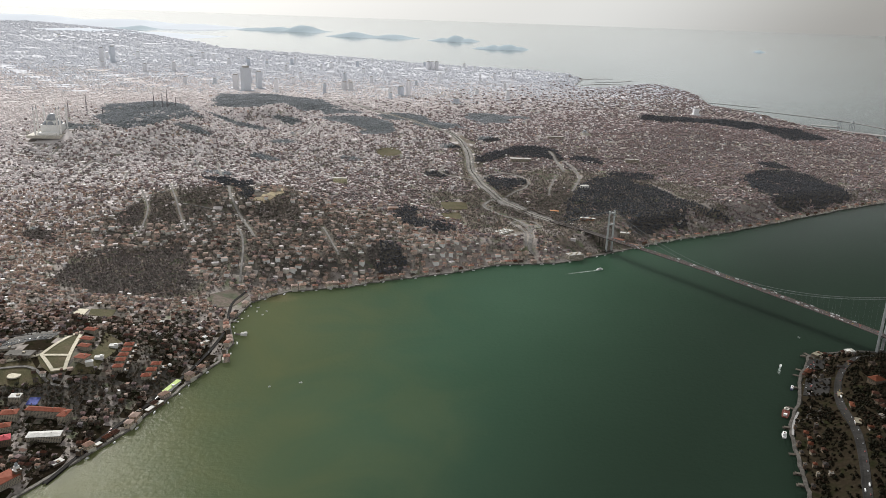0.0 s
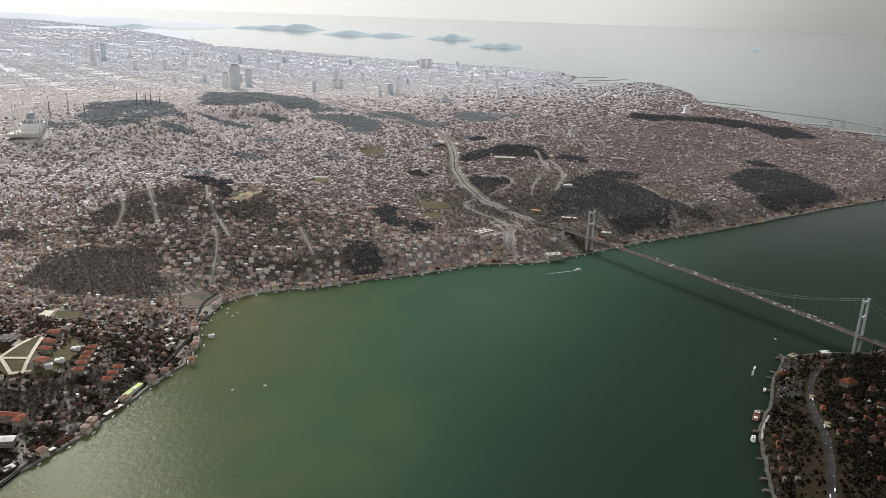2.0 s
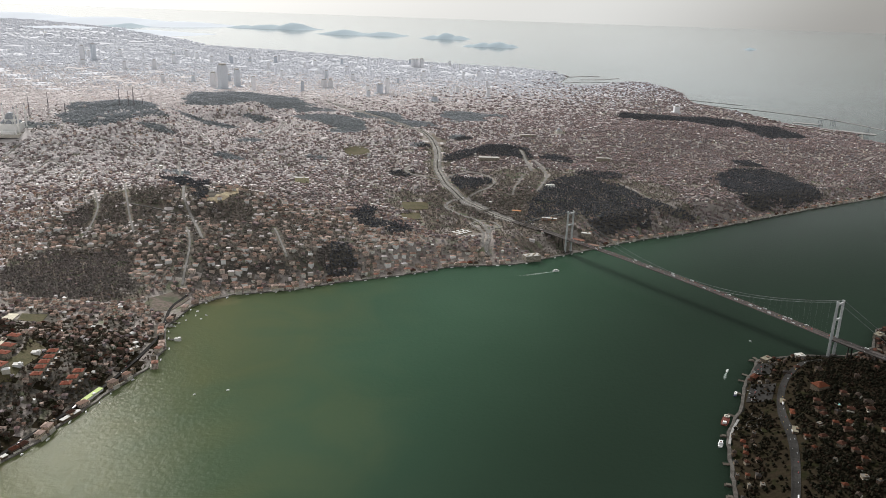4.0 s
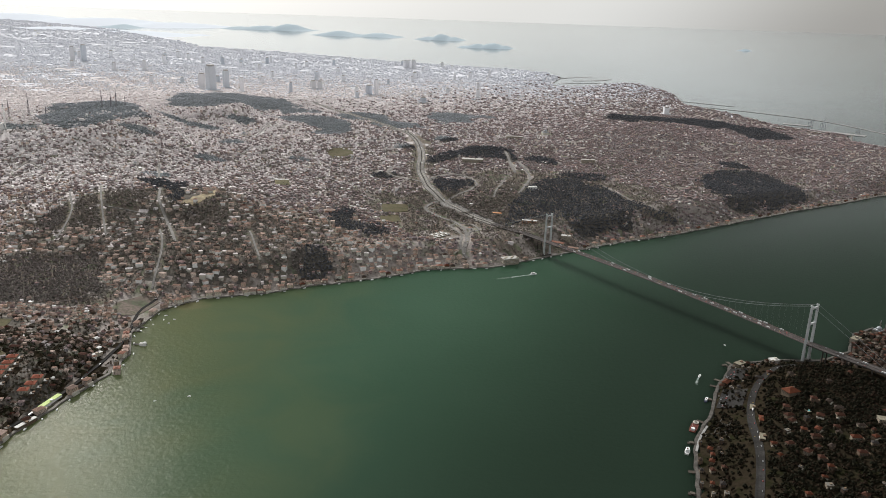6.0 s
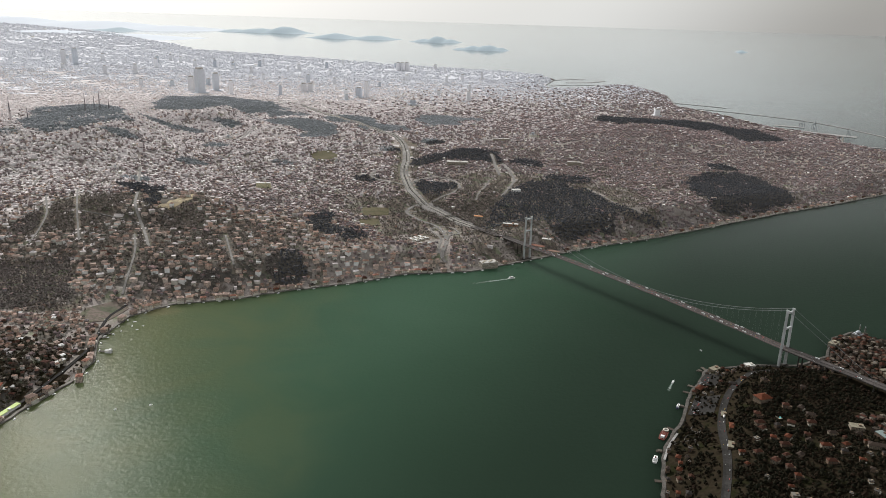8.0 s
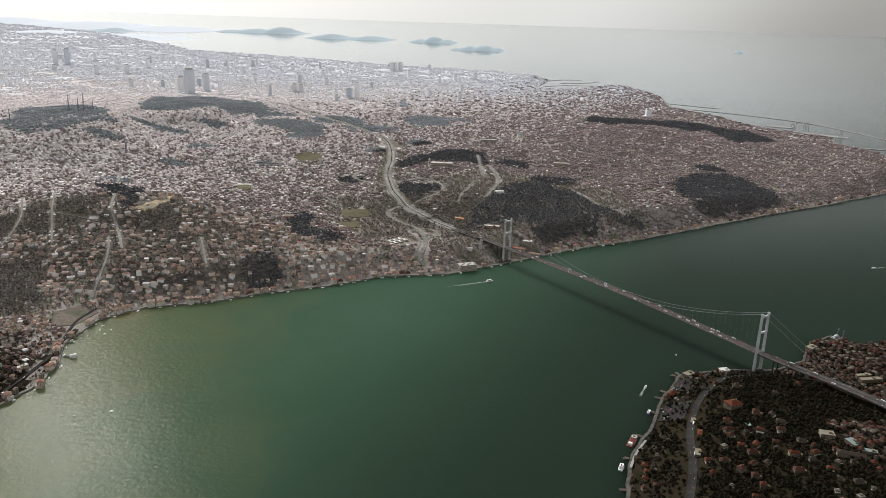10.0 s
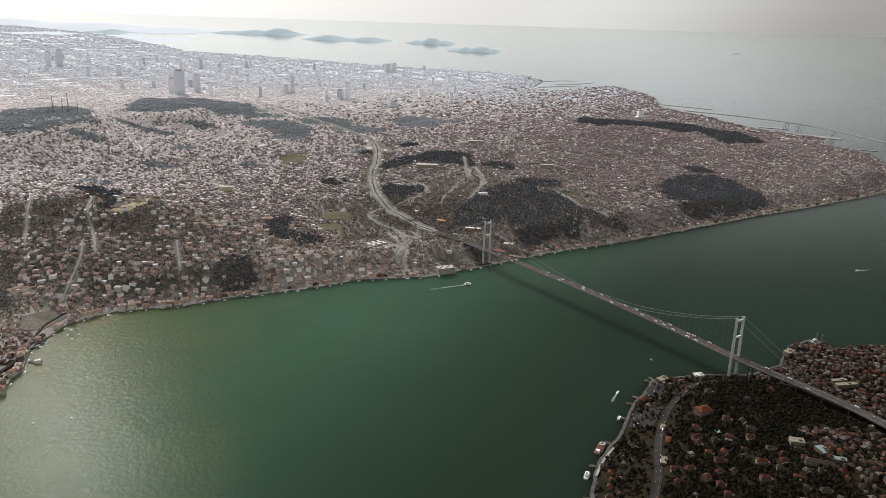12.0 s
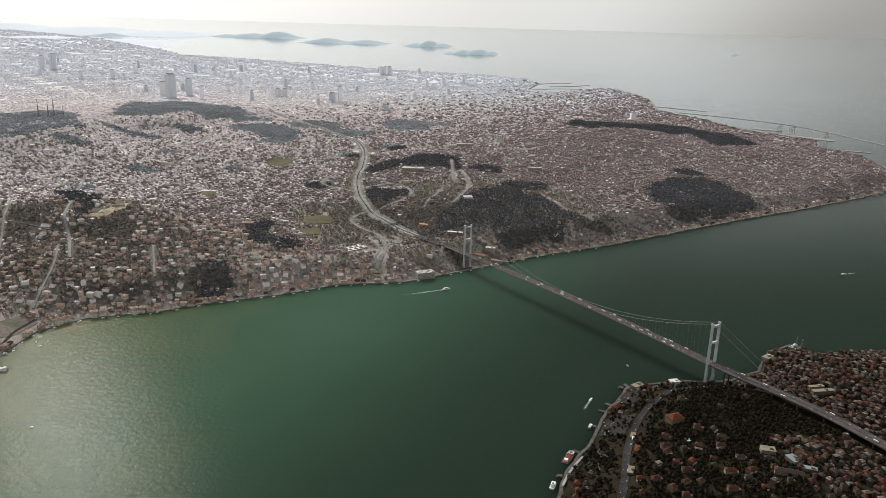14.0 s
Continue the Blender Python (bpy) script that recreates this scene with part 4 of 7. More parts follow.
x, y, ang, sub2 = x[built], y[built], ang[built], sub[built]
n = len(x)
w, dp = rng.uniform(0.65, 1.3, n), rng.uniform(0.6, 1.05, n)
w, dp = w * np.where(sub2 > 0.5, 1.3, 1), dp * np.where(sub2 > 0.5, 1.25, 1)
tall = rng.uniform(0.35, 0.85, n) * np.where(sub2 > 0.5, 0.75, 1) * np.where(rng.uniform(0, 1, n) > 0.97, 1.7, 1)
large = rng.uniform(0, 1, n) < 0.02
w, dp, tall = np.where(large, w * 1.9, w), np.where(large, dp * 1.25, dp), np.where(large, tall * 1.7, tall)
rise = np.where(rng.uniform(0, 1, n) < 0.72, rng.uniform(0.22, 0.42, n), 0.02)
TOWN = [M_WALL, M_ROOF, M_FAR_WALL, M_FAR_ROOF, M_STONE, M_WHITE, M_DIM_WALL, M_DIM_ROOF, M_TAN_WALL, M_TAN_ROOF]
# the share of haze-tinted houses grows with distance
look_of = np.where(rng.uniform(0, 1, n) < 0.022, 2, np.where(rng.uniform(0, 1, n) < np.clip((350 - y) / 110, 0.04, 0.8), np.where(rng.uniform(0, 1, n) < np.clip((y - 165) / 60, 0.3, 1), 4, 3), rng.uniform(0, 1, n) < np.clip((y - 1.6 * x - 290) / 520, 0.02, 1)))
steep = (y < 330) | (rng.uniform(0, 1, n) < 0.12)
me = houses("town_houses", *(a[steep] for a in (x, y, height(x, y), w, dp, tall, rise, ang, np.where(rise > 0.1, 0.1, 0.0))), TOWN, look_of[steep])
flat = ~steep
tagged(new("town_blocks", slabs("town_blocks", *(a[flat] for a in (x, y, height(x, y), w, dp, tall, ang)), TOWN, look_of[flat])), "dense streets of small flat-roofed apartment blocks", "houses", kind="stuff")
tagged(new("town_houses", me), "dense quarters of low houses with tiled and flat roofs", "houses", kind="stuff")

x, y = np.array(VILLAS).T
n = len(x)
rise = np.where(rng.uniform(0, 1, n) < 0.8, rng.uniform(0.3, 0.48, n), 0.02)
me = houses("villas", x, y, height(x, y), rng.uniform(1.3, 2.2, n), rng.uniform(1.15, 1.55, n), rng.uniform(0.6, 1.2, n), rise, rng.uniform(-0.5, 0.7, n), np.where(rise > 0.1, 0.1, 0.0), [M_TAN_WALL, M_TAN_ROOF, M_TAN_WALL, M_DIM_ROOF, M_WHITE, M_TAN_ROOF, M_STONE, M_FAR_ROOF], rng.choice(4, n, p=[0.5, 0.18, 0.2, 0.12]))
tagged(new("villas", me), "cream houses with brown roofs in leafy gardens", "houses", kind="stuff")

def far_blocks(x0, x1, y0, y1, cell, pitch, wide, low, name, label):
    x, y, ang = plots(x0, x1, y0, y1, cell, pitch, pitch * 0.35).T
    x, y = x + rng.normal(0, 0.25 * pitch, len(x)), y + rng.normal(0, 0.3 * pitch, len(x))
    ok = (ashore(x, y) > 2.5) & (in_woods(x, y) < -0.02) & (near_road(x, y) > 1.2) & free(x, y) & (rng.uniform(0, 1, len(x)) < 0.93)
    x, y, ang = x[ok], y[ok], ang[ok]
    n = len(x)
    tall = rng.uniform(*low, n) * np.where(rng.uniform(0, 1, n) > 0.95, 2.0, 1)
    # farthest blocks take the palest, bluest haze colours
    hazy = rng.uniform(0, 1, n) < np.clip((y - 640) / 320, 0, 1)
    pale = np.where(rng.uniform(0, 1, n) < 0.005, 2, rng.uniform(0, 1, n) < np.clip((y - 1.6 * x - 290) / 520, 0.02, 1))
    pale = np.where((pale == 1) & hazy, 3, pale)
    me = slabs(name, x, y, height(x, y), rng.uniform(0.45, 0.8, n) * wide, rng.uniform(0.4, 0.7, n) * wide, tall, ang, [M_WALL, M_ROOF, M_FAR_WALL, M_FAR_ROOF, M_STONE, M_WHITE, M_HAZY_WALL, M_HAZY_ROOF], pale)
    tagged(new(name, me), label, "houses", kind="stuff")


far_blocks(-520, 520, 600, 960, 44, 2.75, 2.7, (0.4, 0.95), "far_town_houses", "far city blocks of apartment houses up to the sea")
far_blocks(-800, 420, 960, 1420, 60, 4.6, 4.4, (0.6, 1.2), "farther_town_houses", "haze-paled far city blocks thinning towards the sea")
far_blocks(-1500, 0, 1400, 2300, 120, 9.0, 8.0, (0.8, 1.5), "distant_town_houses", "distant haze-paled city blocks along the far coast")


def scatter(x0, x1, y0, y1, step):
    a, b = np.meshgrid(np.arange(x0, x1, step), np.arange(y0, y1, step))
    a, b = a.ravel(), b.ravel()
    return a + rng.uniform(-0.5, 0.5, a.size) * step, b + rng.uniform(-0.5, 0.5, a.size) * step


# villas on the European slope
SLOPE = [(110.8, 190.3), (113.6, 185.1), (121.5, 181.5), (112.6, 170.7), (116, 170.4), (104.8, 167.1), (103.9, 163.5), (103.5, 161.1), (107.2, 162.1), (110.8, 163.4), (116.6, 166.9), (115.2, 163.4), (107.5, 188.4), (129.5, 187.2), (113.3, 153), (105.2, 153.7), (98.3, 150.4), (106.6, 149.8), (117.5, 158.9), (117.5, 153.2), (117.7, 147.1), (111.7, 147.3), (100.5, 147.1), (107.4, 157.3), (112, 158.4)]


def gz(x, y):
    """The ground's height at one place, from the sheet where it is even."""
    i, j = int(np.searchsorted(gx, x)) - 1, int(np.searchsorted(gy, y)) - 1
    q = GZ[j:j + 2, i:i + 2]
    if q.min() < 0.25:
        return float(height(np.array([float(x)]), np.array([float(y)]))[0])
    u, v = (x - gx[i]) / (gx[i + 1] - gx[i]), (y - gy[j]) / (gy[j + 1] - gy[j])
    return float((q[0, 0] * (1 - u) + q[0, 1] * u) * (1 - v) + (q[1, 0] * (1 - u) + q[1, 1] * u) * v)


def shore_at(x, y):
    """The distance from the shore at one place, from the nearest corner of the sheet."""
    return float(GD[int(np.clip(np.searchsorted(gy, y), 0, ny - 1)), int(np.clip(np.searchsorted(gx, x), 0, nx - 1))])


FOOT = []  # footprints: x, y, half width, half depth, heading


def block(name, label, x, y, w, d, h, turn, wall, roof, rise=0.0, group="", storey=True, category="building", base=None):
    """A larger building: walls, a hipped or flat roof with parapet, roof house, and string courses."""
    z = (gz(x, y) if base is None else base) - 0.05
    ob = thing(name, label, category, (x, y, z), radians(turn), group)
    FOOT.append((x, y, w / 2, d / 2, radians(turn)))
    part("wall", blk(-w / 2, w / 2, -d / 2, d / 2, -1.0, h), wall, ob)
    if rise:
        part("roof", hip(bmesh.new(), w, d, h + 0.065, rise), roof, ob)
        part("chimney", blk(w * 0.2, w * 0.2 + 0.14, -0.07, 0.07, h, h + rise + 0.18), wall, ob)
    else:
        part("roof", blk(-w / 2 - 0.04, w / 2 + 0.04, -d / 2 - 0.04, d / 2 + 0.04, h + 0.004, h + 0.12), roof, ob)
        part("roof_house", blk(w * 0.1, w * 0.1 + 0.6, -0.3, 0.3, h + 0.12, h + 0.4), wall, ob)
    return ob


# ---- quarter round the triangular lawn, on the Asian shore ----
def flat_shape(name, pts, mat, label, category, lift=0.12, kind="structure"):
    """A thin sheet in an outline, following the ground, with a skirt round it."""
    bm = bmesh.new()
    top = [bm.verts.new((px, py, 0)) for px, py in pts]
    face = bm.faces.new(top)
    bmesh.ops.triangulate(bm, faces=[face])
    bmesh.ops.subdivide_edges(bm, edges=bm.edges[:], cuts=7, use_grid_fill=True)
    for v in bm.verts:
        v.co.z = gz(v.co.x, v.co.y) + lift
    rim = [e for e in bm.edges if e.is_boundary]
    for v in [g for g in bmesh.ops.extrude_edge_only(bm, edges=rim)["geom"] if isinstance(g, bmesh.types.BMVert)]:
        v.co.z -= 0.6
    bmesh.ops.recalc_face_normals(bm, faces=bm.faces)
    me = bpy.data.meshes.new(name)
    bm.to_mesh(me)
    bm.free()
    me.materials.append(mat)
    return tagged(new(name, me), label, category, kind=kind)


def walkway(name, pts, wide, mat, label, lift=0.2, step=1.0):
    line = smooth_line(pts, step) if len(pts) > 2 else np.linspace(pts[0], pts[1], 8)
    v, q = strip(line, wide, lift)
    return tagged(new(name, mesh_of(name, v, [q], [mat])), label, "path", kind="structure")


M_BRIGHT = shade("weathered_white_roof", [(0.46, 0.45, 0.42), (0.58, 0.57, 0.54)], 0.8, 0.7, mottle=0.12)
M_CREAM = facade("cream_walls", [(0.38, 0.33, 0.26), (0.42, 0.37, 0.29)], by="thing")
M_FLAT = shade("grey_flat_roof", [(0.36, 0.35, 0.32), (0.44, 0.42, 0.39)], 1.0, 0.85, mottle=0.2)
flat_shape("lawn", [(-91, 188.5), (-95, 173.5), (-92, 169), (-88.6, 166.8), (-85.6, 168)], M_GRASS, "triangular green lawn crossed by pale paths", "lawn")
for a, b in (((-90.9, 188.2), (-94.2, 173.7)), ((-94.2, 173.9), (-88.6, 167.6)), ((-89, 167.8), (-86, 168.6)), ((-86.2, 168.4), (-90.4, 188)), ((-93.4, 173.6), (-87.6, 173.8)), ((-94.4, 173.8), (-104, 170.5))):
    walkway("footpath", [a, b], 0.85, M_PAVING, "broad pale paved path round the lawn")
flat_shape("lawn", [(-84.5, 167), (-79.5, 169), (-79.5, 187), (-86, 191), (-83.5, 180)], M_GRASS, "green lawn beside low red-roofed blocks", "lawn", 0.1)
flat_shape("lawn", [(-88, 165), (-92, 167.4), (-96, 172.4), (-104, 169.6), (-104, 163.6), (-92, 162)], M_GRASS, "green lawn round a helipad", "lawn", 0.09)
walkway("car_park", [(-95.4, 184.2), (-99.5, 184.4), (-104, 183.4), (-108, 181.2), (-112, 177.5)], 5.0, M_TARMAC, "curved grey car park full of cars", 0.13)
block("low_hall", "low building with grey-green flat roofs behind the car park", -99.2, 173.8, 6.2, 3.0, 0.7, 2, M_CREAM, M_TARMAC)
block("low_hall", "narrow grey roofed wing beside the car park", -104.6, 177.6, 4.2, 1.4, 0.6, 14, M_CREAM, M_TARMAC)
walkway("access_road", [(-92, 190), (-99, 188), (-110, 186.5), (-120, 182)], 1.0, M_PALE_ROAD, "curved pale access road")
walkway("access_road", [(-83, 163.5), (-88, 164.2), (-95, 169), (-104, 168)], 0.7, M_PALE_ROAD, "curved pale access road")
part("paving", lathe(bmesh.new(), [(1.5, 0.0), (1.5, 0.3), (1.4, 0.34)], 24), M_PAVING, thing("helipad", "round pale concrete helipad on grass", "helipad", (-96.8, 165.9, gz(-96.8, 165.9))))
flat_shape("sports_field", [(-91, 207), (-97, 206), (-98.5, 211.5), (-92, 213)], M_GRASS, "green sports field among houses", "field", 0.1)
flat_shape("earth_court", [(-98, 205.5), (-101, 205.5), (-101.5, 210.5), (-98.8, 211)], M_PAVING, "bare beige earth court", "field", 0.11)
M_BLUE = shade("blue_court", [(0.08, 0.1, 0.3), (0.1, 0.12, 0.34)], 1, 0.7)
flat_shape("tennis_court", [(-90, 157), (-87.6, 157.2), (-87.8, 159.6), (-90.1, 159.4)], M_BLUE, "blue tennis court among trees", "court", 0.14)

M_LIME = shade("lime_green_roof", [(0.42, 0.52, 0.18), (0.48, 0.58, 0.24)], 1.0, 0.7, mottle=0.12)
M_RED_ROOF = shade("bright_red_roof", [(0.196, 0.0544, 0.0306), (0.231, 0.0762, 0.0459)], 0.5, 0.8, mottle=0.25)
M_RASP = shade("crimson_roof", [(0.42, 0.06, 0.08), (0.46, 0.09, 0.1)], 0.5, 0.75, mottle=0.2)
for bx, by, w, d, h in ((-88.6, 189, 3, 1.8, 1.1), (-86.8, 182.6, 3, 1.8, 1.1), (-85.5, 178, 2.8, 1.8, 1.1), (-83.6, 172.4, 2.9, 2.4, 1.2)):
    block("red_roofed_block", "low block with a broad bright red tiled roof", bx, by, w, d, h, -12, M_CREAM, M_RED_ROOF, 0.35, "red blocks by the lawn")
for bx, by in ((-80.6, 174.6), (-80.8, 183.6)):
    block("pavilion", "small white flat-roofed pavilion on the lawn", bx, by, 2, 1.4, 0.7, 10, M_WHITE, M_BRIGHT)
for bx, by in ((-77.4, 185), (-76.7, 181.6), (-76.3, 178.4), (-75.8, 175.4), (-75.3, 172.4), (-68.3, 178.2), (-68.5, 175.4), (-68.8, 172.6)):
    block("terraced_villa", "terraced villa with red hipped roof", bx, by, 2.2, 1.8, 1.0, 8, M_CREAM, M_RED_ROOF, 0.4, "rows of terraced villas")
    block("terraced_villa", "white flat-roofed wing of a terraced villa", bx + 1.8, by + 0.1, 0.9, 1.1, 0.6, 8, M_WALL_ONE, M_BRIGHT, 0, "rows of terraced villas")
block("school_building", "long cream three-storey building with an orange tiled roof", -84, 153.8, 8.2, 1.7, 1.7, -3, M_CREAM, M_RED_ROOF, 0.4)
block("school_building", "cream end wing with an orange tiled roof", -79.4, 152.8, 1.8, 3.0, 1.8, -3, M_CREAM, M_RED_ROOF, 0.4)
block("hall", "long hall with a pale cream barrel roof", -80.2, 145.3, 6.6, 2.2, 1.3, 9, M_CREAM, M_BRIGHT, 0.25)
block("apartment_house", "apartment house with an orange tiled roof", -90.8, 151.9, 3.4, 2.2, 1.6, 12, M_CREAM, M_RED_ROOF, 0.4)
block("apartment_house", "long low house with a red tiled roof", -90.5, 147.2, 4.2, 2.0, 1.2, 20, M_CREAM, M_RED_ROOF, 0.4)
block("apartment_house", "white house with a crimson roof", -87.6, 141.8, 4.0, 2.2, 1.6, 25, M_WALL_ONE, M_RASP, 0.4)
block("gym_hall", "cream flat-roofed gymnasium among dark trees", -92.4, 157.9, 2.4, 2.0, 1.5, 5, M_CREAM, M_BRIGHT)
block("barracks", "long building with a red tiled roof by the water", -81.5, 129, 3.4, 7.5, 1.3, -28, M_CREAM, M_RED_ROOF, 0.5)
tower = block("clock_tower", "white square tower with stepped stages", -79.0, 131.9, 1.2, 1.2, 2.2, -28, M_WALL_ONE, M_WHITE)
part("stage", blk(-0.45, 0.45, -0.45, 0.45, 2.3, 3.1, 0.06), M_WHITE, tower)
part("cupola", lathe(bmesh.new(), [(0.34, 3.1), (0.34, 3.4), (0.24, 3.65), (0.04, 3.9)], 10), M_LEAD, tower)
block("waterside_shed", "long shed with a lime green roof on the quay", -62.4, 171.4, 1.2, 6.4, 0.55, -14, M_WHITE, M_LIME)
for bx, by, w, d, a in ((-63.2, 161.8, 1.0, 5.2, -22), (-69.6, 144, 0.9, 3.6, -28), (-74.3, 137.9, 1.5, 2.4, -32), (-61.9, 165.6, 1.0, 1.2, -20)):
    block("boathouse", "low boathouse with a pale flat roof at the water's edge", bx, by, w, d, 0.5, a, M_WALL_ONE, M_BRIGHT, 0, "boathouses on the quay")
block("market_hall", "long low building with a white roof", -61.4, 194.6, 1.0, 3.2, 0.7, -30, M_CREAM, M_BRIGHT)


def pier(x, y, long, turn, label):
    """A jetty on piles."""
    ob = thing("pier", label, "pier", (x, y, 0), radians(turn))
    part("deck", blk(0, long, -0.35, 0.35, 0.22, 0.34), M_QUAY, ob)
    for i in range(int(long) + 1):
        for s in (-0.28, 0.28):
            part("pile", lathe(bmesh.new(), [(0.07, -1.0), (0.07, 0.22)], 6, i * 0.95 + 0.1, s), M_BARK, ob)
    return ob


pier(-55.5, 204.6, 3.4, -2, "short concrete ferry pier reaching into the strait")
block("ferry_terminal", "white ferry landing pavilion on a pier", -53.0, 204.4, 1.7, 0.75, 0.35, -2, M_WHITE, M_BRIGHT, base=0.38)
pier(-60.4, 212.8, 3.4, 14, "small wooden landing stage with boats")
pier(-60, 215.8, 3.0, 8, "small wooden landing stage with boats")

# ---- larger buildings further off ----
hotel = block("palace_hotel", "large beige block with a flat roof of rooms beside the water", 52.9, 284.6, 6.2, 3.2, 2.0, 22, M_CREAM, M_FLAT)
for k in range(7):
    part("roof_house", blk(-2.8 + k * 0.85, -2.3 + k * 0.85, -1.2 + (k % 3) * 0.8, -0.6 + (k % 3) * 0.8, 2.124, 2.36), M_CREAM, hotel)
for k in range(3):
    part("cornice", blk(-3.16, 3.16, -1.66, 1.66, 0.55 + 0.5 * k, 0.6 + 0.5 * k), M_STONE, hotel)
M_ORANGE_ROOF = shade("orange_sheet_roof", [(0.5, 0.24, 0.12), (0.58, 0.3, 0.16)], 0.8, 0.7, mottle=0.15)
M_YELLOW = facade("yellow_walls", [(0.66, 0.62, 0.4), (0.66, 0.62, 0.4)], by="thing")
block("yellow_block", "long pale yellow apartment block on the hill", -46.8, 372, 6.4, 1.8, 2.4, 4, M_YELLOW, M_BRIGHT)
M_ORANGE = facade("orange_walls", [(0.5, 0.29, 0.19), (0.5, 0.29, 0.19)], by="thing")
block("toll_building", "orange and white service building by the highway", 64.2, 322.4, 6.2, 1.6, 1.1, -12, M_ORANGE, M_BRIGHT)
block("service_building", "bright orange-roofed service building above the toll plaza", 51.6, 333.2, 3.6, 1.5, 0.9, -14, M_CREAM, M_ORANGE_ROOF, 0.3)
block("barracks", "long building with a dull red roof beside the bridge tower", 73.4, 305, 5.4, 1.8, 1.0, -30, M_CREAM, M_SUBURB_ROOF, 0.4)
block("barracks", "cream block with a pale flat roof above the shore", 77.6, 310.6, 3.6, 1.8, 1.5, -14, M_CREAM, M_BRIGHT)
block("barracks", "low brown-roofed building near the water", 79.6, 303.4, 4.2, 1.5, 0.9, -24, M_CREAM, M_SUBURB_ROOF, 0.35)
for i in range(7):
    block("market_hall", "low pale building in a walled depot", 24.6 + (i % 4) * 1.75 - (i // 4) * 0.2, 297 + (i // 4) * 3.4 + (i % 4) * 1.9, 1.5, 2.3, 0.4, 30, M_CREAM, M_BRIGHT, 0, "depot sheds")
block("mall", "wide low building with a pale roof on the wooded hill", 44.6, 420.6, 11, 3.6, 1.6, -2, M_CREAM, M_FLAT)
block("villa_estate", "white modern house on a wooded hilltop", 71, 372, 4.0, 2.4, 1.0, 10, M_WHITE, M_BRIGHT)
block("office_block", "long pale building among dense houses", 109.6, 439.5, 7.6, 2.0, 1.9, -6, M_CREAM, M_FLAT)
block("office_block", "long low pale building in the town", 73.8, 496, 10, 2.2, 1.6, -4, M_CREAM, M_FLAT)
block("construction_site", "orange brick building site with a bright gable", -18.4, 325, 4.2, 2.4, 1.1, 8, M_ORANGE, M_SUBURB_ROOF, 0.5)


def minaret(ob, x, y, h, r=0.17, stone=None):
    m = part("minaret", lathe(bmesh.new(), [(r * 1.3, -0.5), (r * 1.3, h * 0.16), (r, h * 0.2), (r, h * 0.6), (r * 1.7, h * 0.63), (r * 1.7, h * 0.66), (r * 0.9, h * 0.67), (r * 0.85, h * 0.82), (r * 1.5, h * 0.83), (r * 1.5, h * 0.845), (r * 0.75, h * 0.85), (r * 0.75, h * 0.88)], 10, x, y), stone or M_STONE, ob)
    part("spire", lathe(bmesh.new(), [(r * 0.95, h * 0.88), (0.02, h)], 8, x, y), M_LEAD, m)


def mosque(x, y, s, minarets, label, turn=0.0, tall=1.9, stone=None):
    """A domed prayer hall with half domes, corner domes and minarets."""
    stone = stone or M_STONE
    ob = thing("mosque", label, "mosque", (x, y, gz(x, y)), turn)
    part("hall", blk(-s / 2, s / 2, -s / 2, s / 2, -1, s * 0.36), stone, ob)
    part("drum", lathe(bmesh.new(), [(s * 0.33, s * 0.36), (s * 0.32, s * 0.52)], 20), stone, ob)
    part("dome", lathe(bmesh.new(), [(s * 0.3 * math.cos(a), s * 0.52 + s * 0.27 * math.sin(a)) for a in np.linspace(0, 1.5, 8)], 24), M_LEAD, ob, smooth=True)
    for i in range(4):
        a = math.pi / 2 * i
        part("half_dome", lathe(bmesh.new(), [(s * 0.17 * math.cos(b), s * 0.36 + s * 0.14 * math.sin(b)) for b in np.linspace(0, 1.5, 6)], 16, s * 0.32 * math.cos(a), s * 0.32 * math.sin(a)), M_LEAD, ob, smooth=True)
        part("corner_dome", lathe(bmesh.new(), [(s * 0.1 * math.cos(b), s * 0.36 + s * 0.1 * math.sin(b)) for b in np.linspace(0, 1.5, 5)], 12, s * 0.37 * math.cos(a + 0.785) * 1.3, s * 0.37 * math.sin(a + 0.785) * 1.3), M_LEAD, ob, smooth=True)
    for mx, my in minarets:
        minaret(ob, mx * s, my * s, s * tall, max(0.15, s * 0.042), stone)
    return ob


big = mosque(-196.3, 401, 9.0, [(-0.6, -0.55), (0.6, -0.55), (-0.6, 0.5), (0.6, 0.5), (-0.6, -1.0), (0.6, -1.0)], "great pale stone mosque with six slender minarets on a hill", 0.1, 1.15, M_WHITE)
big.scale = (1, 1, 1.4)
part("terrace", blk(-9.5, 6.6, -10.5, 5.5, -0.9, 0.12), M_STONE, big)
part("courtyard", blk(-4.4, 4.4, -9.5, -4.6, 0.12, 0.9), M_WHITE, big)
mosque(95.4, 514.5, 4.2, [(-0.7, -0.4), (0.7, -0.4), (0.7, 0.6)], "pale yellow mosque with three minarets in the town", 0.2, 1.5)
# darker quay stone on this mosque stands in for the shade on it
mosque(159.0, 226.6, 2.6, [(0.62, 0.3), (0.62, -0.35)], "pale stone waterside mosque with a dome and two minarets", 0.5, 1.35, M_QUAY_PALE)
mosque(-87.4, 469.5, 3.4, [(0.8, 0.2)], "white domed mosque on the far slope", 0.3, 1.2)
for mx, my, s in ((-20, 430, 1.8), (140, 455, 1.8), (-120, 385, 1.8), (190, 520, 2.2), (-30, 300, 1.3), (60, 560, 2.4)):
    mosque(mx, my, s, [(0.7, 0.3)], "small neighbourhood mosque with one minaret", mx * 0.1, 1.6)


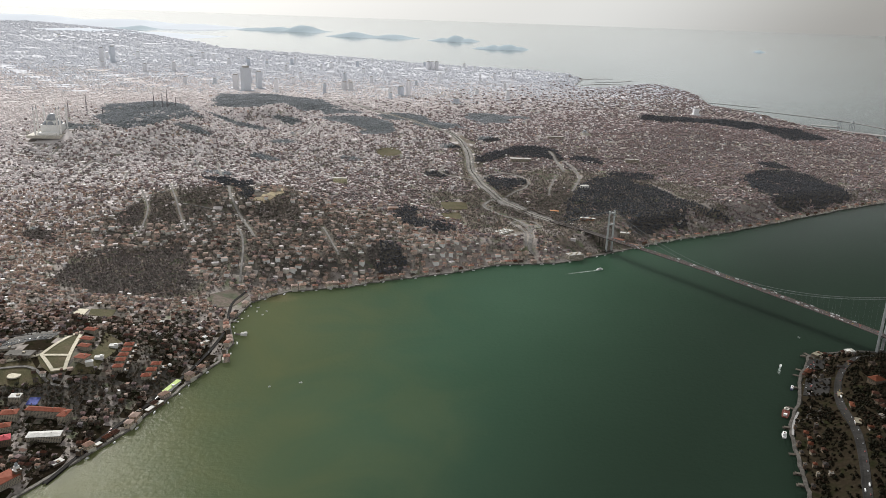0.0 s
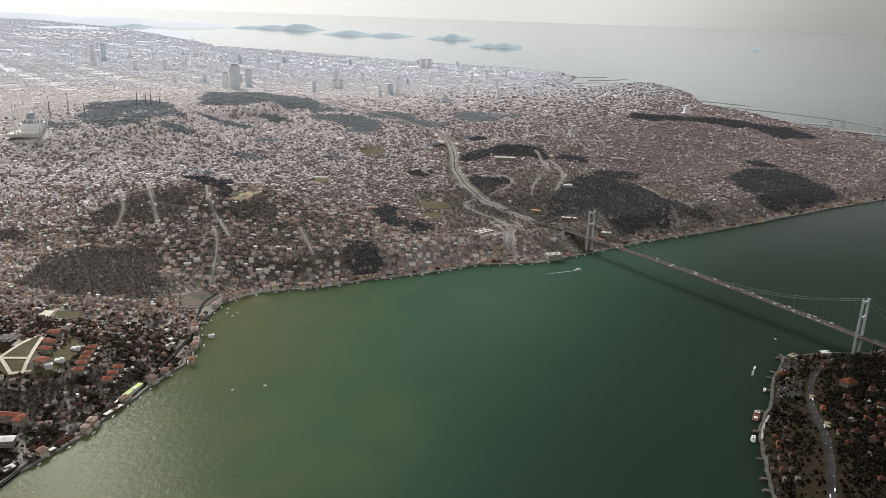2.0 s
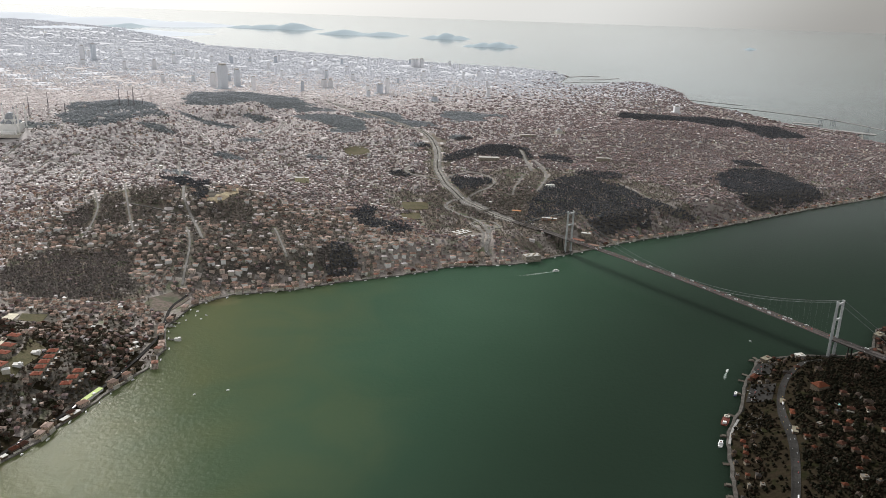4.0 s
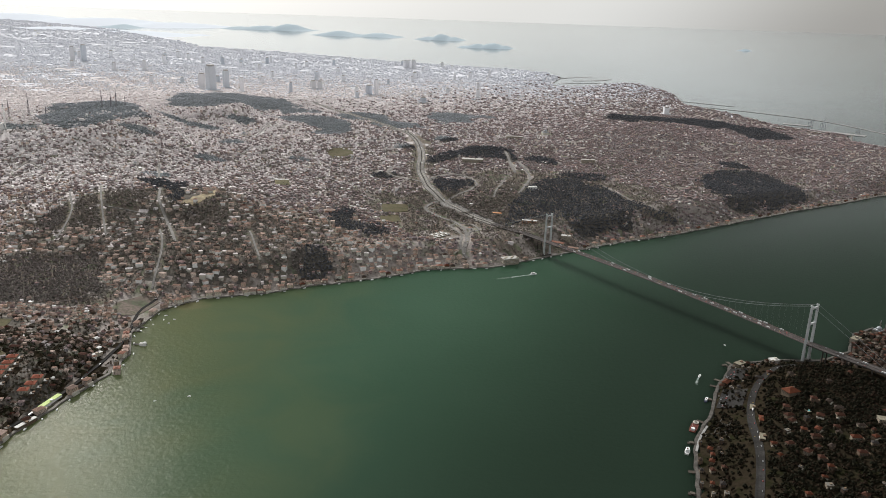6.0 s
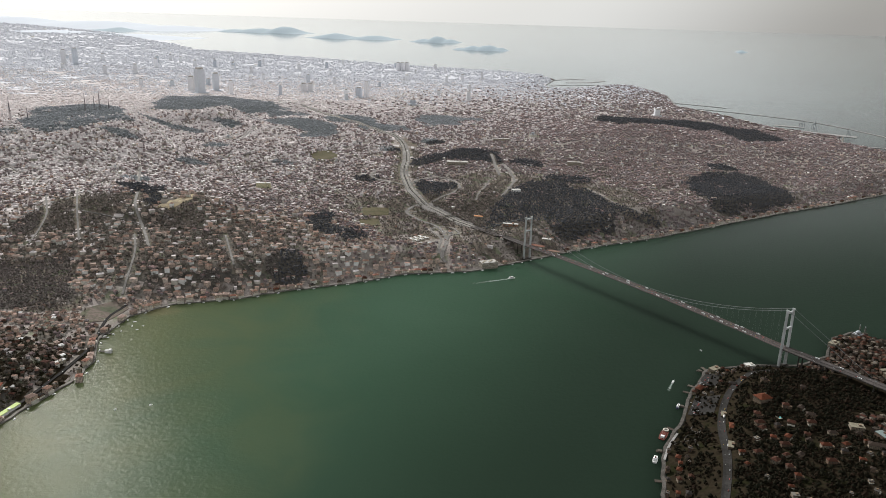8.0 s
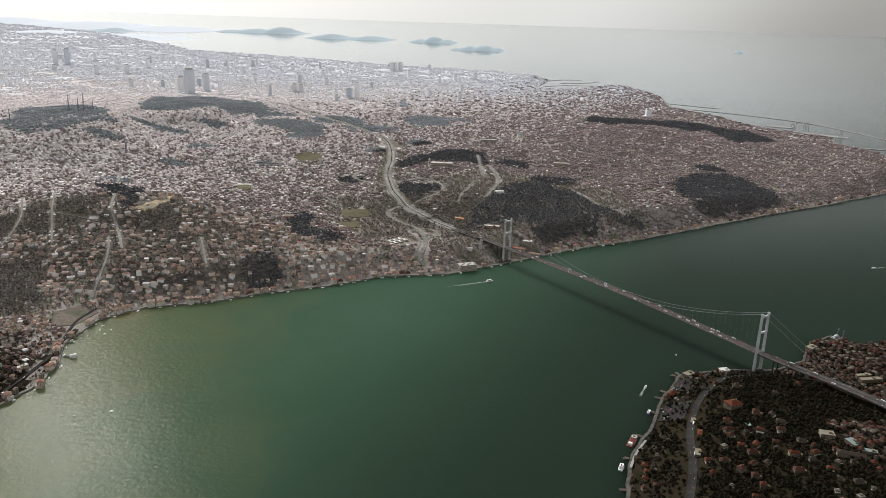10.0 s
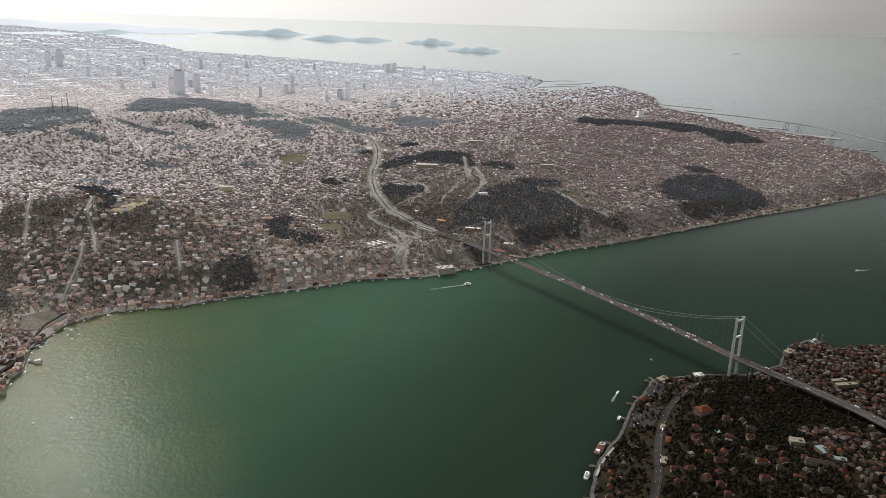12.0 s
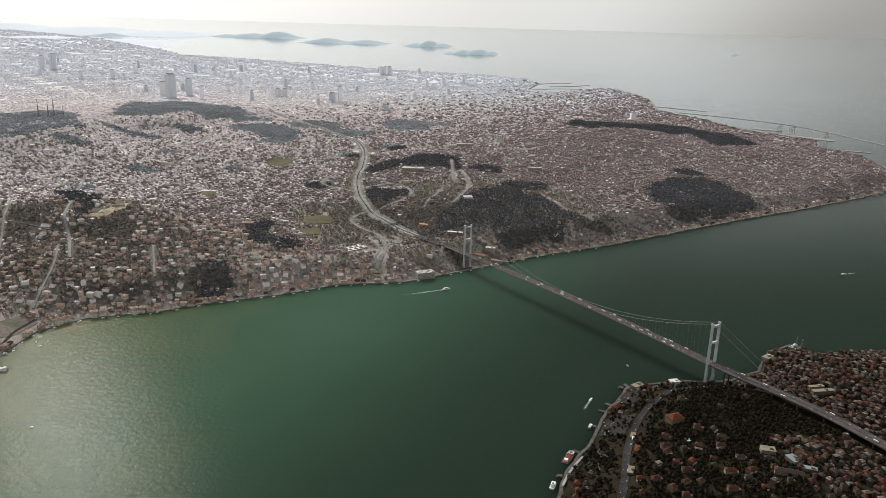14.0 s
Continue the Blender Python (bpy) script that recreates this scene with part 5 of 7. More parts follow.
M_MAST = shade("weathered_mast_steel", [(0.16, 0.15, 0.16), (0.22, 0.2, 0.2)], 2, 0.7, 0.1, mottle=0.1)


def mast(x, y, h):
    """A lattice broadcasting mast: tapering legs, rungs and a pole."""
    ob = thing("radio_mast", "tall lattice broadcasting mast on a hilltop", "mast", (x, y, gz(x, y)), 0.4, "hilltop masts")
    r = h * 0.045
    for i in range(4):
        a = math.pi / 2 * i
        part("leg", tube(bmesh.new(), [(r * math.cos(a), r * math.sin(a), -0.5), (r * 0.25 * math.cos(a), r * 0.25 * math.sin(a), h * 0.72)], 0.11, 4), M_MAST, ob)
    for k in range(1, 8):
        z = h * 0.72 * k / 8
        q = r * (1 - 0.75 * k / 8)
        part("rung", tube(bmesh.new(), [(q * math.cos(math.pi / 2 * i), q * math.sin(math.pi / 2 * i), z) for i in range(5)], 0.06, 4), M_MAST, ob)
    part("pole", lathe(bmesh.new(), [(0.16, h * 0.7), (0.1, h)], 6), M_MAST, ob)
    return ob


for mx, my, h in ((-199, 425, 11), (-192.6, 433, 12.5), (-187, 440, 6), (-170.5, 474, 10.5), (-166.8, 478, 8.5), (-164.5, 480, 11), (-160, 482, 6)):
    mast(mx, my, h)

# towers of the far districts
# dark glazing lifted to pale blue-grey, haze put into its colour
M_GLASS_TOWER = shade("tower_walls_haze_tint", [(0.5, 0.535, 0.58), (0.56, 0.59, 0.63), (0.48, 0.51, 0.56)], 2, 0.6, by="thing", mottle=0.15)
M_PALE_TOWER = shade("pale_tower_walls", [(0.7, 0.7, 0.72), (0.76, 0.76, 0.78), (0.66, 0.655, 0.67)], 2, 0.8, by="thing", mottle=0.15)


def high(x, y, w, h, dark=False):
    ob = thing("tower_block", "dark glazed office tower over low roofs" if dark else "pale residential tower over low roofs", "tower block", (x, y, gz(x, y)), (x * 7 % 10) * 0.1, "towers on the skyline")
    m = M_GLASS_TOWER if dark else M_PALE_TOWER
    part("shaft", blk(-w / 2, w / 2, -w * 0.4, w * 0.4, -1, h), m, ob)
    part("crown", blk(-w * 0.36, w * 0.36, -w * 0.28, w * 0.28, h + 0.004, h + w * 0.22), M_FLAT, ob)
    part("podium", blk(-w * 0.8, w * 0.8, -w * 0.6, w * 0.6, -1, 1.4), m, ob)


for x, y, w, h, dark in (
        (-190, 744, 5, 13, 0), (-173, 713, 7, 21, 1), (-172, 760, 5, 16, 1), (-145, 708, 3, 12, 0), (-93, 776, 4.5, 7.5, 0), (-87, 778, 4.5, 7.5, 0), (-44, 697, 3, 9, 0),
        (-29, 727, 3, 14, 0), (-36, 729, 4.5, 8.5, 1), (14, 676, 4, 4, 1), (-17.5, 1092, 4.4, 11, 0), (-12, 1092, 4.4, 11, 0), (-6, 1090, 4.4, 11, 0), (-414, 986, 5, 17, 0),
        (-403, 992, 5, 19, 1), (223, 690, 4.5, 6, 0), (-304, 918, 4, 10, 0), (-306, 992, 3.6, 11, 0)):
    high(x, y, w, h, dark)
for i in range(46):
    a, b = random.uniform(0, 1), random.uniform(0, 1)
    y = 690 + 480 * b
    x = -0.42 * y + a * (0.42 * y + 90)
    if shore_at(x, y) > 14:
        high(x, y, random.uniform(2.4, 4), random.uniform(4, 9), random.random() < 0.25)

# harbour: breakwaters and cranes
for pts, wide in (([(420, 560), (404, 623), (381, 718), (340, 771), (296, 806)], 2.0), ([(330, 821), (277, 862)], 2.0), ([(338, 668), (372, 640)], 9), ([(330, 700), (352, 690)], 7), ([(356, 592), (372, 585)], 2.5)):
    v, q = strip(smooth_line(pts, 8) if len(pts) > 2 else np.linspace(pts[0], pts[1], 6), wide, 0.3, np.zeros(len(smooth_line(pts, 8) if len(pts) > 2 else range(6))))
    tagged(new("breakwater", mesh_of("breakwater", v, [q], [M_MOLE])), "long low stone breakwater off the harbour", "breakwater", kind="structure")


def crane(x, y, s):
    """A quayside gantry crane: four legs, portal beams, a boom and stays."""
    ob = thing("gantry_crane", "tall grey container gantry crane on the harbour quay", "crane", (x, y, 0.4), 0.5, "harbour cranes")
    for a in (-1, 1):
        for b in (-1, 1):
            part("leg", tube(bmesh.new(), [(a * s * 0.14, b * s * 0.16, 0), (a * s * 0.12, b * s * 0.16, s * 0.62)], s * 0.018, 4), M_LEAD, ob)
        part("portal_beam", tube(bmesh.new(), [(a * s * 0.13, -s * 0.16, s * 0.3), (a * s * 0.13, s * 0.16, s * 0.3)], s * 0.016, 4), M_LEAD, ob)
    part("boom", tube(bmesh.new(), [(-s * 0.35, 0, s * 0.62), (s * 0.5, 0, s * 0.66)], s * 0.025, 4), M_LEAD, ob)
    part("apex_frame", tube(bmesh.new(), [(0.1 * s, 0, s * 0.62), (0.05 * s, 0, s * 0.95), (-0.1 * s, 0, s * 0.62)], s * 0.016, 4), M_LEAD, ob)
    part("stay", tube(bmesh.new(), [(0.05 * s, 0, s * 0.95), (s * 0.46, 0, s * 0.67)], s * 0.01, 4), M_LEAD, ob)


crane(348.3, 665, 9.5)
crane(341, 672, 9)
crane(366, 642, 7)


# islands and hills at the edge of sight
M_ISLE = bpy.data.materials.new("far_haze_glow_hills")
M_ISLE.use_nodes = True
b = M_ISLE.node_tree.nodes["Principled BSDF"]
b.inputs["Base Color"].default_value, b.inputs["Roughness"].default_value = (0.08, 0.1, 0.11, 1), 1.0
# blue emission paints in the haze in front of the islands
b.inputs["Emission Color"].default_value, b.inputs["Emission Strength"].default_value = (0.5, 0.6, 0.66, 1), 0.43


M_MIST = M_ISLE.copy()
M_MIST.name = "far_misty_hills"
# whiter, stronger glow for hills deeper in the haze
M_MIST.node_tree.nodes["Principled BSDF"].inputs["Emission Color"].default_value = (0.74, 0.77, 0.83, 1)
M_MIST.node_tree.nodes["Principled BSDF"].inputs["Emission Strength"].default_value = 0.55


def isle(x, y, long, reach, h, seed, label, peaks, mat=None):
    """A far hilly island: a mound with several tops."""
    n, k = 56, 16
    u, v = np.meshgrid(np.linspace(-1, 1, n), np.linspace(-1, 1, k))
    z = np.zeros(u.shape)
    for pu, ph, pw in peaks:
        z = np.maximum(z, ph * np.exp(-((u - pu) / pw) ** 2))
    wob = 0.03 * np.sin(u * 19 + seed) + 0.015 * np.sin(u * 41 + 2 * seed)
    z = (z * (1 + wob)) * np.clip(1 - v * v, 0, 1) * np.clip((1 - u ** 4) * 2, 0, 1) - 0.03
    idx = np.arange(n * k).reshape(k, n)
    q = np.stack([idx[:-1, :-1], idx[:-1, 1:], idx[1:, 1:], idx[1:, :-1]], -1).reshape(-1, 4)
    ob = new("island", mesh_of("island", np.column_stack([x + u.ravel() * long + 0.15 * long * v.ravel(), y + v.ravel() * reach, z.ravel() * h * 0.72]), [q], [mat or M_ISLE], None, True))
    tagged(ob, label, "island", "islands in the far sea")


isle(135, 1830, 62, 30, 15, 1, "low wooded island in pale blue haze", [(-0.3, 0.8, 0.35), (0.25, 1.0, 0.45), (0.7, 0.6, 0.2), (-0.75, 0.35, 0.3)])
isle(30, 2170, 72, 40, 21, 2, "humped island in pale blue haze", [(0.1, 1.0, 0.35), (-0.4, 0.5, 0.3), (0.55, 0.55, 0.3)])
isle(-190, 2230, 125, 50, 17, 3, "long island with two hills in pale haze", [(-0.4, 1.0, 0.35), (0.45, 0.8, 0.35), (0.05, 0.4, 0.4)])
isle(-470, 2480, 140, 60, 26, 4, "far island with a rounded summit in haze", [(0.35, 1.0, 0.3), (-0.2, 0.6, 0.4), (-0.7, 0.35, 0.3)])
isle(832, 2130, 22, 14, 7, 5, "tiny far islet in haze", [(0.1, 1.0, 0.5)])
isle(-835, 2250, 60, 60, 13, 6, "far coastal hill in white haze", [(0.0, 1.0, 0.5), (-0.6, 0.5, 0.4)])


# harbour sheds, and a marina on the far cape
for i in range(16):
    a = i / 15
    x, y = 338 - 62 * a + 10 * math.sin(i * 2.3), 610 + 150 * a + 8 * math.cos(i * 1.7)
    if shore_at(x, y) > 4:
        block("warehouse", "long grey harbour warehouse with a low roof", x, y, random.uniform(6, 11), random.uniform(2.2, 3.2), 1.1, 120 + random.uniform(-8, 8), M_WALL_ONE, M_FLAT, 0, "harbour warehouses")
for pts in ([(205, 1060), (240, 1075), (262, 1100)], [(178, 1010), (205, 1030), (236, 1034)], [(186, 1085), (215, 1112), (240, 1118)]):
    line = smooth_line(pts, 8)
    v, q = strip(line, 4, 0.3, np.zeros(len(line)))
    tagged(new("breakwater", mesh_of("breakwater", v, [q], [M_MOLE])), "curved stone breakwater of a far marina", "breakwater", kind="structure")
flat_shape("cleared_plot", [(-69.6, 220), (-69.8, 230.4), (-63, 238.2), (-58.6, 234.4), (-61.3, 224.6)], M_FIELD, "bare cleared plot with parked cars by the shore", "car park", 0.12)
flat_shape("lawn", [(1.8, 343), (13.2, 342.8), (13.8, 334.4), (3.4, 329.8)], M_GRASS, "dull green lawn beside the interchange", "lawn", 0.16)
flat_shape("sports_field", [(2, 324.6), (9.8, 328.8), (11.4, 317.8), (4.6, 313)], M_GRASS, "small green sports field among houses", "field", 0.16)
flat_shape("lawn", [(-36.4, 442.7), (-23, 456), (-19.6, 432.6), (-28.5, 427.4)], M_GRASS, "open green hillside between apartment blocks", "lawn", 0.16)
flat_shape("earth_bank", [(-71, 305), (-66.2, 328), (-62.4, 320.1), (-67.8, 305)], M_EARTH, "bare yellow earth bank beside new houses", "bank", 0.14)
# bare earth terraces on the hill, and the plaza's toll canopy
for k in range(3):
    flat_shape("earth_terrace", [(-73 + 2.2 * k, 305 + 4.5 * k), (-67 + 2.0 * k, 308 + 5 * k), (-66.5 + 2.0 * k, 311 + 5 * k), (-73 + 2.2 * k, 308 + 4.5 * k)], M_EARTH, "bare yellow earth terrace on a hillside", "terrace", 0.16)
canopy = thing("toll_canopy", "flat grey canopy over the toll booths", "canopy", (38.4, 336, gz(38.4, 336)), radians(33))
part("roof", blk(-3.0, 3.0, -0.4, 0.4, 0.62, 0.7), M_TARMAC, canopy)
for k in range(7):
    part("booth", blk(-3.2 + k * 1.05, -3.0 + k * 1.05, -0.3, 0.3, 0, 0.62), M_CREAM, canopy)

for box_ in ((-90, 176.5, 5, 11.5, 0.1), (-103, 180.5, 6.5, 5, 0), (-96.8, 166.5, 5, 3, 0), (-96, 209, 5.5, 3.5, 0), (-81.5, 179, 1.6, 9, 0), (-88.9, 158.3, 1.2, 1.2, 0), (-196, 398, 8, 11, 0.1), (95.4, 514.5, 3, 3, 0), (-70, 311, 4, 5, 0), (28.5, 300.5, 5, 4, 0.8), (-64.5, 230, 4.5, 7, 0.3), (7.8, 337, 5.5, 5.5, 0), (6.8, 320.5, 3.8, 5.5, 0.2), (-28, 440, 7, 10, 0), (-67, 316, 2.5, 9, -0.2)):
    FOOT.append(box_)
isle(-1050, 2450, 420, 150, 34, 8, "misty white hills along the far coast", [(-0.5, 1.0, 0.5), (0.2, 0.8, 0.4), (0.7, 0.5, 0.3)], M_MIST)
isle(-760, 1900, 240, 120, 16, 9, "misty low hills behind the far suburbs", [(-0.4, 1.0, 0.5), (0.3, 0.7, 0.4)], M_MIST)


M_OLD_DECK = shade("weathered_planks", [(0.066, 0.0552, 0.045), (0.096, 0.084, 0.069)], 0.5, 0.9, by="thing")


# European roofs, dimmed in colour to stand for the cloud shade
M_TERRACOTTA = shade("orange_roof_tiles", [(0.0929, 0.0281, 0.0137), (0.112, 0.037, 0.0189)], 0.6, 0.85, fine=5, mottle=0.3)
M_CREAM_ROOF = shade("dimmed_cream_roof", [(0.17, 0.15, 0.11), (0.22, 0.2, 0.15)], 0.8, 0.85, mottle=0.2)
M_DULL = shade("dull_flat_roof", [(0.07, 0.063, 0.055), (0.1, 0.09, 0.08), (0.15, 0.138, 0.12)], 0.8, 0.85, by="thing", mottle=0.2)


# ---- single houses ----
def villa(w, d, h, rise, wall, roof, style):
    """A house with walls, eaved roof, chimney, and a porch, bay or terrace by its style."""
    ob = thing("house", "house", "house")
    part("wall", blk(-w / 2, w / 2, -d / 2, d / 2, -0.8, h), wall, ob)
    if rise:
        part("roof", hip(bmesh.new(), w, d, h + 0.065, rise), roof, ob)
        part("chimney", blk(w * 0.22, w * 0.22 + 0.12, -0.06, 0.06, h, h + rise + 0.12), wall, ob)
    else:
        part("roof", blk(-w / 2 - 0.05, w / 2 + 0.05, -d / 2 - 0.05, d / 2 + 0.05, h + 0.004, h + 0.1), roof, ob)
        part("roof_house", blk(0, 0.5, -0.25, 0.25, h + 0.1, h + 0.34), wall, ob)
    if style == 1:
        part("bay", blk(-w * 0.18, w * 0.18, -d / 2 - 0.18, -d / 2 - 0.003, 0.25, h * 0.92), wall, ob)
    elif style == 2:
        part("porch", blk(-w / 2, w / 2, -d / 2 - 0.35, -d / 2 - 0.003, -0.8, h * 0.4), M_STONE, ob)
    elif style == 3:
        part("wing", blk(w / 2 + 0.003, w / 2 + 0.7, -d * 0.35, d * 0.3, -0.8, h * 0.62), wall, ob)
    return ob


KINDS = [villa(1.5, 1.2, 0.85, 0.4, M_WALL_ONE, M_ROOF_RED, 1), villa(1.9, 1.4, 0.9, 0.45, M_WALL_ONE, M_ROOF_RED, 2), villa(1.3, 1.1, 1.05, 0.38, M_WALL_ONE, M_ROOF_RED, 3),
         villa(1.6, 1.3, 0.8, 0, M_WALL_ONE, M_DULL, 2), villa(2.4, 1.5, 1.0, 0.5, M_WALL_ONE, M_ROOF_RED, 3), villa(1.2, 1.0, 1.3, 0, M_WALL_ONE, M_DULL, 1)]
WORDS = ["house with red hipped tile roof", "wide house with red roof and porch", "tall house with tiled roof and wing", "flat-roofed pale house with terrace", "large house with broad red roof", "small house with grey flat roof"]
KINDS += [villa(2.2, 1.7, 1.2, 0.45, M_SUBURB_WALL, M_SUBURB_ROOF, 1), villa(2.6, 1.8, 1.1, 0.5, M_SUBURB_WALL, M_SUBURB_ROOF, 3), villa(1.9, 1.7, 1.4, 0.42, M_SUBURB_WALL, M_SUBURB_ROOF, 2)]
WORDS += ["cream house with brown hipped roof", "long cream house with brown roof and wing", "tall beige house with tiled roof and porch"]
used = [0] * len(KINDS)


def put_house(kind, x, y, turn, where, z=None, group="", size=1.0):
    m = Matrix.Translation((x, y, (gz(x, y) if z is None else z) - 0.04)) @ Matrix.Rotation(turn, 4, "Z") @ Matrix.Scale(size, 4)
    if used[kind]:
        ob = copy_thing(KINDS[kind], m)
    else:
        ob = KINDS[kind]
        ob.matrix_world = m
    used[kind] = 1
    FOOT.append((x, y, 1.0 * size, 0.7 * size, turn))
    return tagged(ob, WORDS[kind] + " " + where, "house", group)


def along(line, x0, x1, y0, y1):
    """Places and headings along a shore inside a stretch."""
    out = []
    for a, b in zip(line, line[1:]):
        if x0 <= a[0] <= x1 and y0 <= a[1] <= y1:
            out.append((a, math.atan2(b[1] - a[1], b[0] - a[0]), np.hypot(*(b - a))))
    return out


# waterside mansions along the Asian quay
run = 0.0
for p, head, step in along(ASIA, -75, 330, 135, 470):
    run += step
    if run > (2.3 if p[0] < 75 else 4.5):
        run = 0.0
        if random.random() < 0.9:
            nx_, ny_ = -math.sin(head), math.cos(head)
            side = 1 if shore_at(p[0] + nx_ * 2, p[1] + ny_ * 2) > 0 else -1
            off = random.uniform(1.0, 1.35)
            hx, hy = p[0] + nx_ * side * off, p[1] + ny_ * side * off
            if free(np.array([hx]), np.array([hy]))[0] and not (60 < hx < 76):
                put_house(random.choice([1, 6, 7, 8, 8, 5] if hy < 230 else [6, 6, 7, 8, 8, 1]), hx, hy, head + random.uniform(-0.08, 0.08) + (0 if side > 0 else math.pi), "at the water's edge", 0.38, "waterside mansions", random.uniform(0.82, 1.08))

# the European slope: villas in gardens, then the dense village beyond the viaduct
EU_HOUSES = []
for x, y in SLOPE:
    EU_HOUSES.append((x, y))
    put_house(random.choice([0, 1, 1, 2, 4, 4]), x, y, random.uniform(-0.5, 0.9), "in a dark wooded garden", None, "villas on the slope", random.uniform(0.75, 1.05))
tries = 0
while len(EU_HOUSES) < 70 and tries < 1500:
    tries += 1
    x, y = random.uniform(94, 134), random.uniform(128, 160)
    if shore_at(x, y) > 7 and min(math.hypot(x - a, y - b) for a, b in EU_HOUSES) > 2.5 and near_road(np.array([x]), np.array([y]))[0] > 1.4 and far_from(np.array([x]), np.array([y]), EU_LINE)[0] > 3.5:
        EU_HOUSES.append((x, y))
        put_house(random.choice([0, 1, 2, 3, 4, 5]), x, y, random.uniform(-0.6, 0.9), "among dark trees", None, "villas on the slope", random.uniform(0.6, 0.95))
tries = 0
while len(EU_HOUSES) < 170 and tries < 9000:
    tries += 1
    x, y = random.uniform(124, 172), random.uniform(140, 232)
    beyond = y - 205.8 > -1.55 * (x - 127.5) + 6
    below = x > 126 and y < 172 and not beyond
    if (beyond or below) and shore_at(x, y) > 1.6 and min(math.hypot(x - a, y - b) for a, b in EU_HOUSES) > (1.8 if beyond else 2.2) and far_from(np.array([x]), np.array([y]), EU_LINE)[0] > 3.0 and math.hypot(x - 159, y - 227) > 2.2 and math.hypot(x - 151, y - 194.6) > 3.8:
        EU_HOUSES.append((x, y))
        put_house(random.choice([0, 5, 2, 2, 3, 3]), x, y, random.choice([0.3, 0.55, -1.0]) + random.uniform(-0.15, 0.15), "in a crowded village", None, "village houses", random.uniform(0.65, 0.95))
# a crowded strip of boathouses, cafes and landing stages along the European quay
run = 0.0
for p, head, step in along(EUROPE, 60, 124, 118, 206):
    run += step
    park = 86 < p[0] < 97 and 158 < p[1] < 182
    if run > (4.6 if park else 2.2):
        run = 0.0
        nx_, ny_ = -math.sin(head), math.cos(head)
        side = 1 if shore_at(p[0] + nx_ * 2, p[1] + ny_ * 2) > 0 else -1
        for off in ((1.5,) if park else (1.4, 3.5, 5.4)):
            hx, hy = p[0] + nx_ * side * off + random.uniform(-0.3, 0.3), p[1] + ny_ * side * off + random.uniform(-0.3, 0.3)
            if random.random() < (0.45 if park else 0.75) and near_road(np.array([hx]), np.array([hy]))[0] > 0.9 and all(math.hypot(hx - a, hy - b) > max(1.3, c) for a, b, c, e, g in FOOT) and math.hypot(hx - 96, hy - 182) > 3.4 and math.hypot(hx - 105, hy - 196) > 3:
                EU_HOUSES.append((hx, hy))
                put_house(random.choice([0, 2, 3, 3, 5, 0]), hx, hy, head + random.uniform(-0.15, 0.15), "on the crowded European quay", None if off > 3 else 0.4, "quayside houses", random.uniform(0.6, 0.85))
        if random.random() < 0.5:
            stage = thing("landing_stage", "short plank landing stage with a pale canopy", "jetty", (p[0] - nx_ * side * 0.7, p[1] - ny_ * side * 0.7, 0.0), head, "landing stages")
            part("deck", blk(-0.45, 0.45, -0.8, 0.8, 0.2, 0.3), M_OLD_DECK, stage)
            for a in (-0.4, 0.4):
                for b in (-0.7, 0.0, 0.7):
                    part("pile", blk(a - 0.04, a + 0.04, b - 0.04, b + 0.04, -0.4, 0.2), M_BARK, stage)
            if random.random() < 0.5:
                part("canopy", blk(-0.4, 0.4, -0.5, 0.5, 0.5, 0.56), M_OLD_DECK, stage)
                for a in (-0.35, 0.35):
                    for b in (-0.45, 0.45):
                        part("post", blk(a - 0.025, a + 0.025, b - 0.025, b + 0.025, 0.3, 0.5), M_BARK, stage)
# the rest of the village, joined
vx, vy = scatter(122, 240, 100, 262, 1.4)
d = ashore(vx, vy)
beyond = vy - 205.8 > -1.55 * (vx - 127.5) + 5
keep = europe_side(vx, vy) & (d > 1.2) & (beyond | ((vx > 127) & (vy < 170))) & (far_from(vx, vy, EU_LINE) > 2.9) & (np.hypot(vx - 159, vy - 227) > 2.2) & (np.hypot(vx - 151, vy - 194.6) > 3.8)
keep &= rng.uniform(0, 1, len(vx)) < np.where(beyond, 0.95, 0.6)
for a, b in EU_HOUSES:
    keep &= np.hypot(vx - a, vy - b) > 1.55
vx, vy = vx[keep], vy[keep]
n = len(vx)
rise = np.where(rng.uniform(0, 1, n) < 0.75, rng.uniform(0.2, 0.4, n), 0.02)
me = houses("village_houses", vx, vy, height(vx, vy), rng.uniform(0.8, 1.35, n), rng.uniform(0.7, 1.1, n), rng.uniform(0.5, 1.3, n), rise, rng.choice([0.3, 0.55, -1.0, 0.1], n) + rng.uniform(-0.15, 0.15, n), np.where(rise > 0.1, 0.1, 0.0), [M_DIM_WALL, M_DIM_ROOF])
tagged(new("village_houses", me), "crowded old houses with shade-dimmed red roofs by the strait", "houses", kind="stuff")

block("waterside_restaurant", "white flat-roofed building near the bridge foot", 118, 204, 2.4, 1.8, 1.0, 12, M_STONE, M_BRIGHT, base=0.38)
block("terrace_building", "stepped grey terrace building on the quay", 108, 202, 3.0, 1.8, 0.6, 35, M_WALL_ONE, M_CREAM_ROOF, base=0.38)
block("waterside_restaurant", "low restaurant with red roofs and awnings", 100.3, 190.6, 2.6, 1.4, 0.6, 50, M_WALL_ONE, M_ROOF_RED, 0.35, base=0.4)
block("garage", "long narrow building with a white roof", 99.6, 172.6, 0.9, 2.4, 0.5, -22, M_WALL_ONE, M_CREAM_ROOF)
block("garage", "narrow building with an orange roof by the road", 98.6, 165, 0.9, 2.4, 0.5, -18, M_WALL_ONE, M_TERRACOTTA, 0.25)
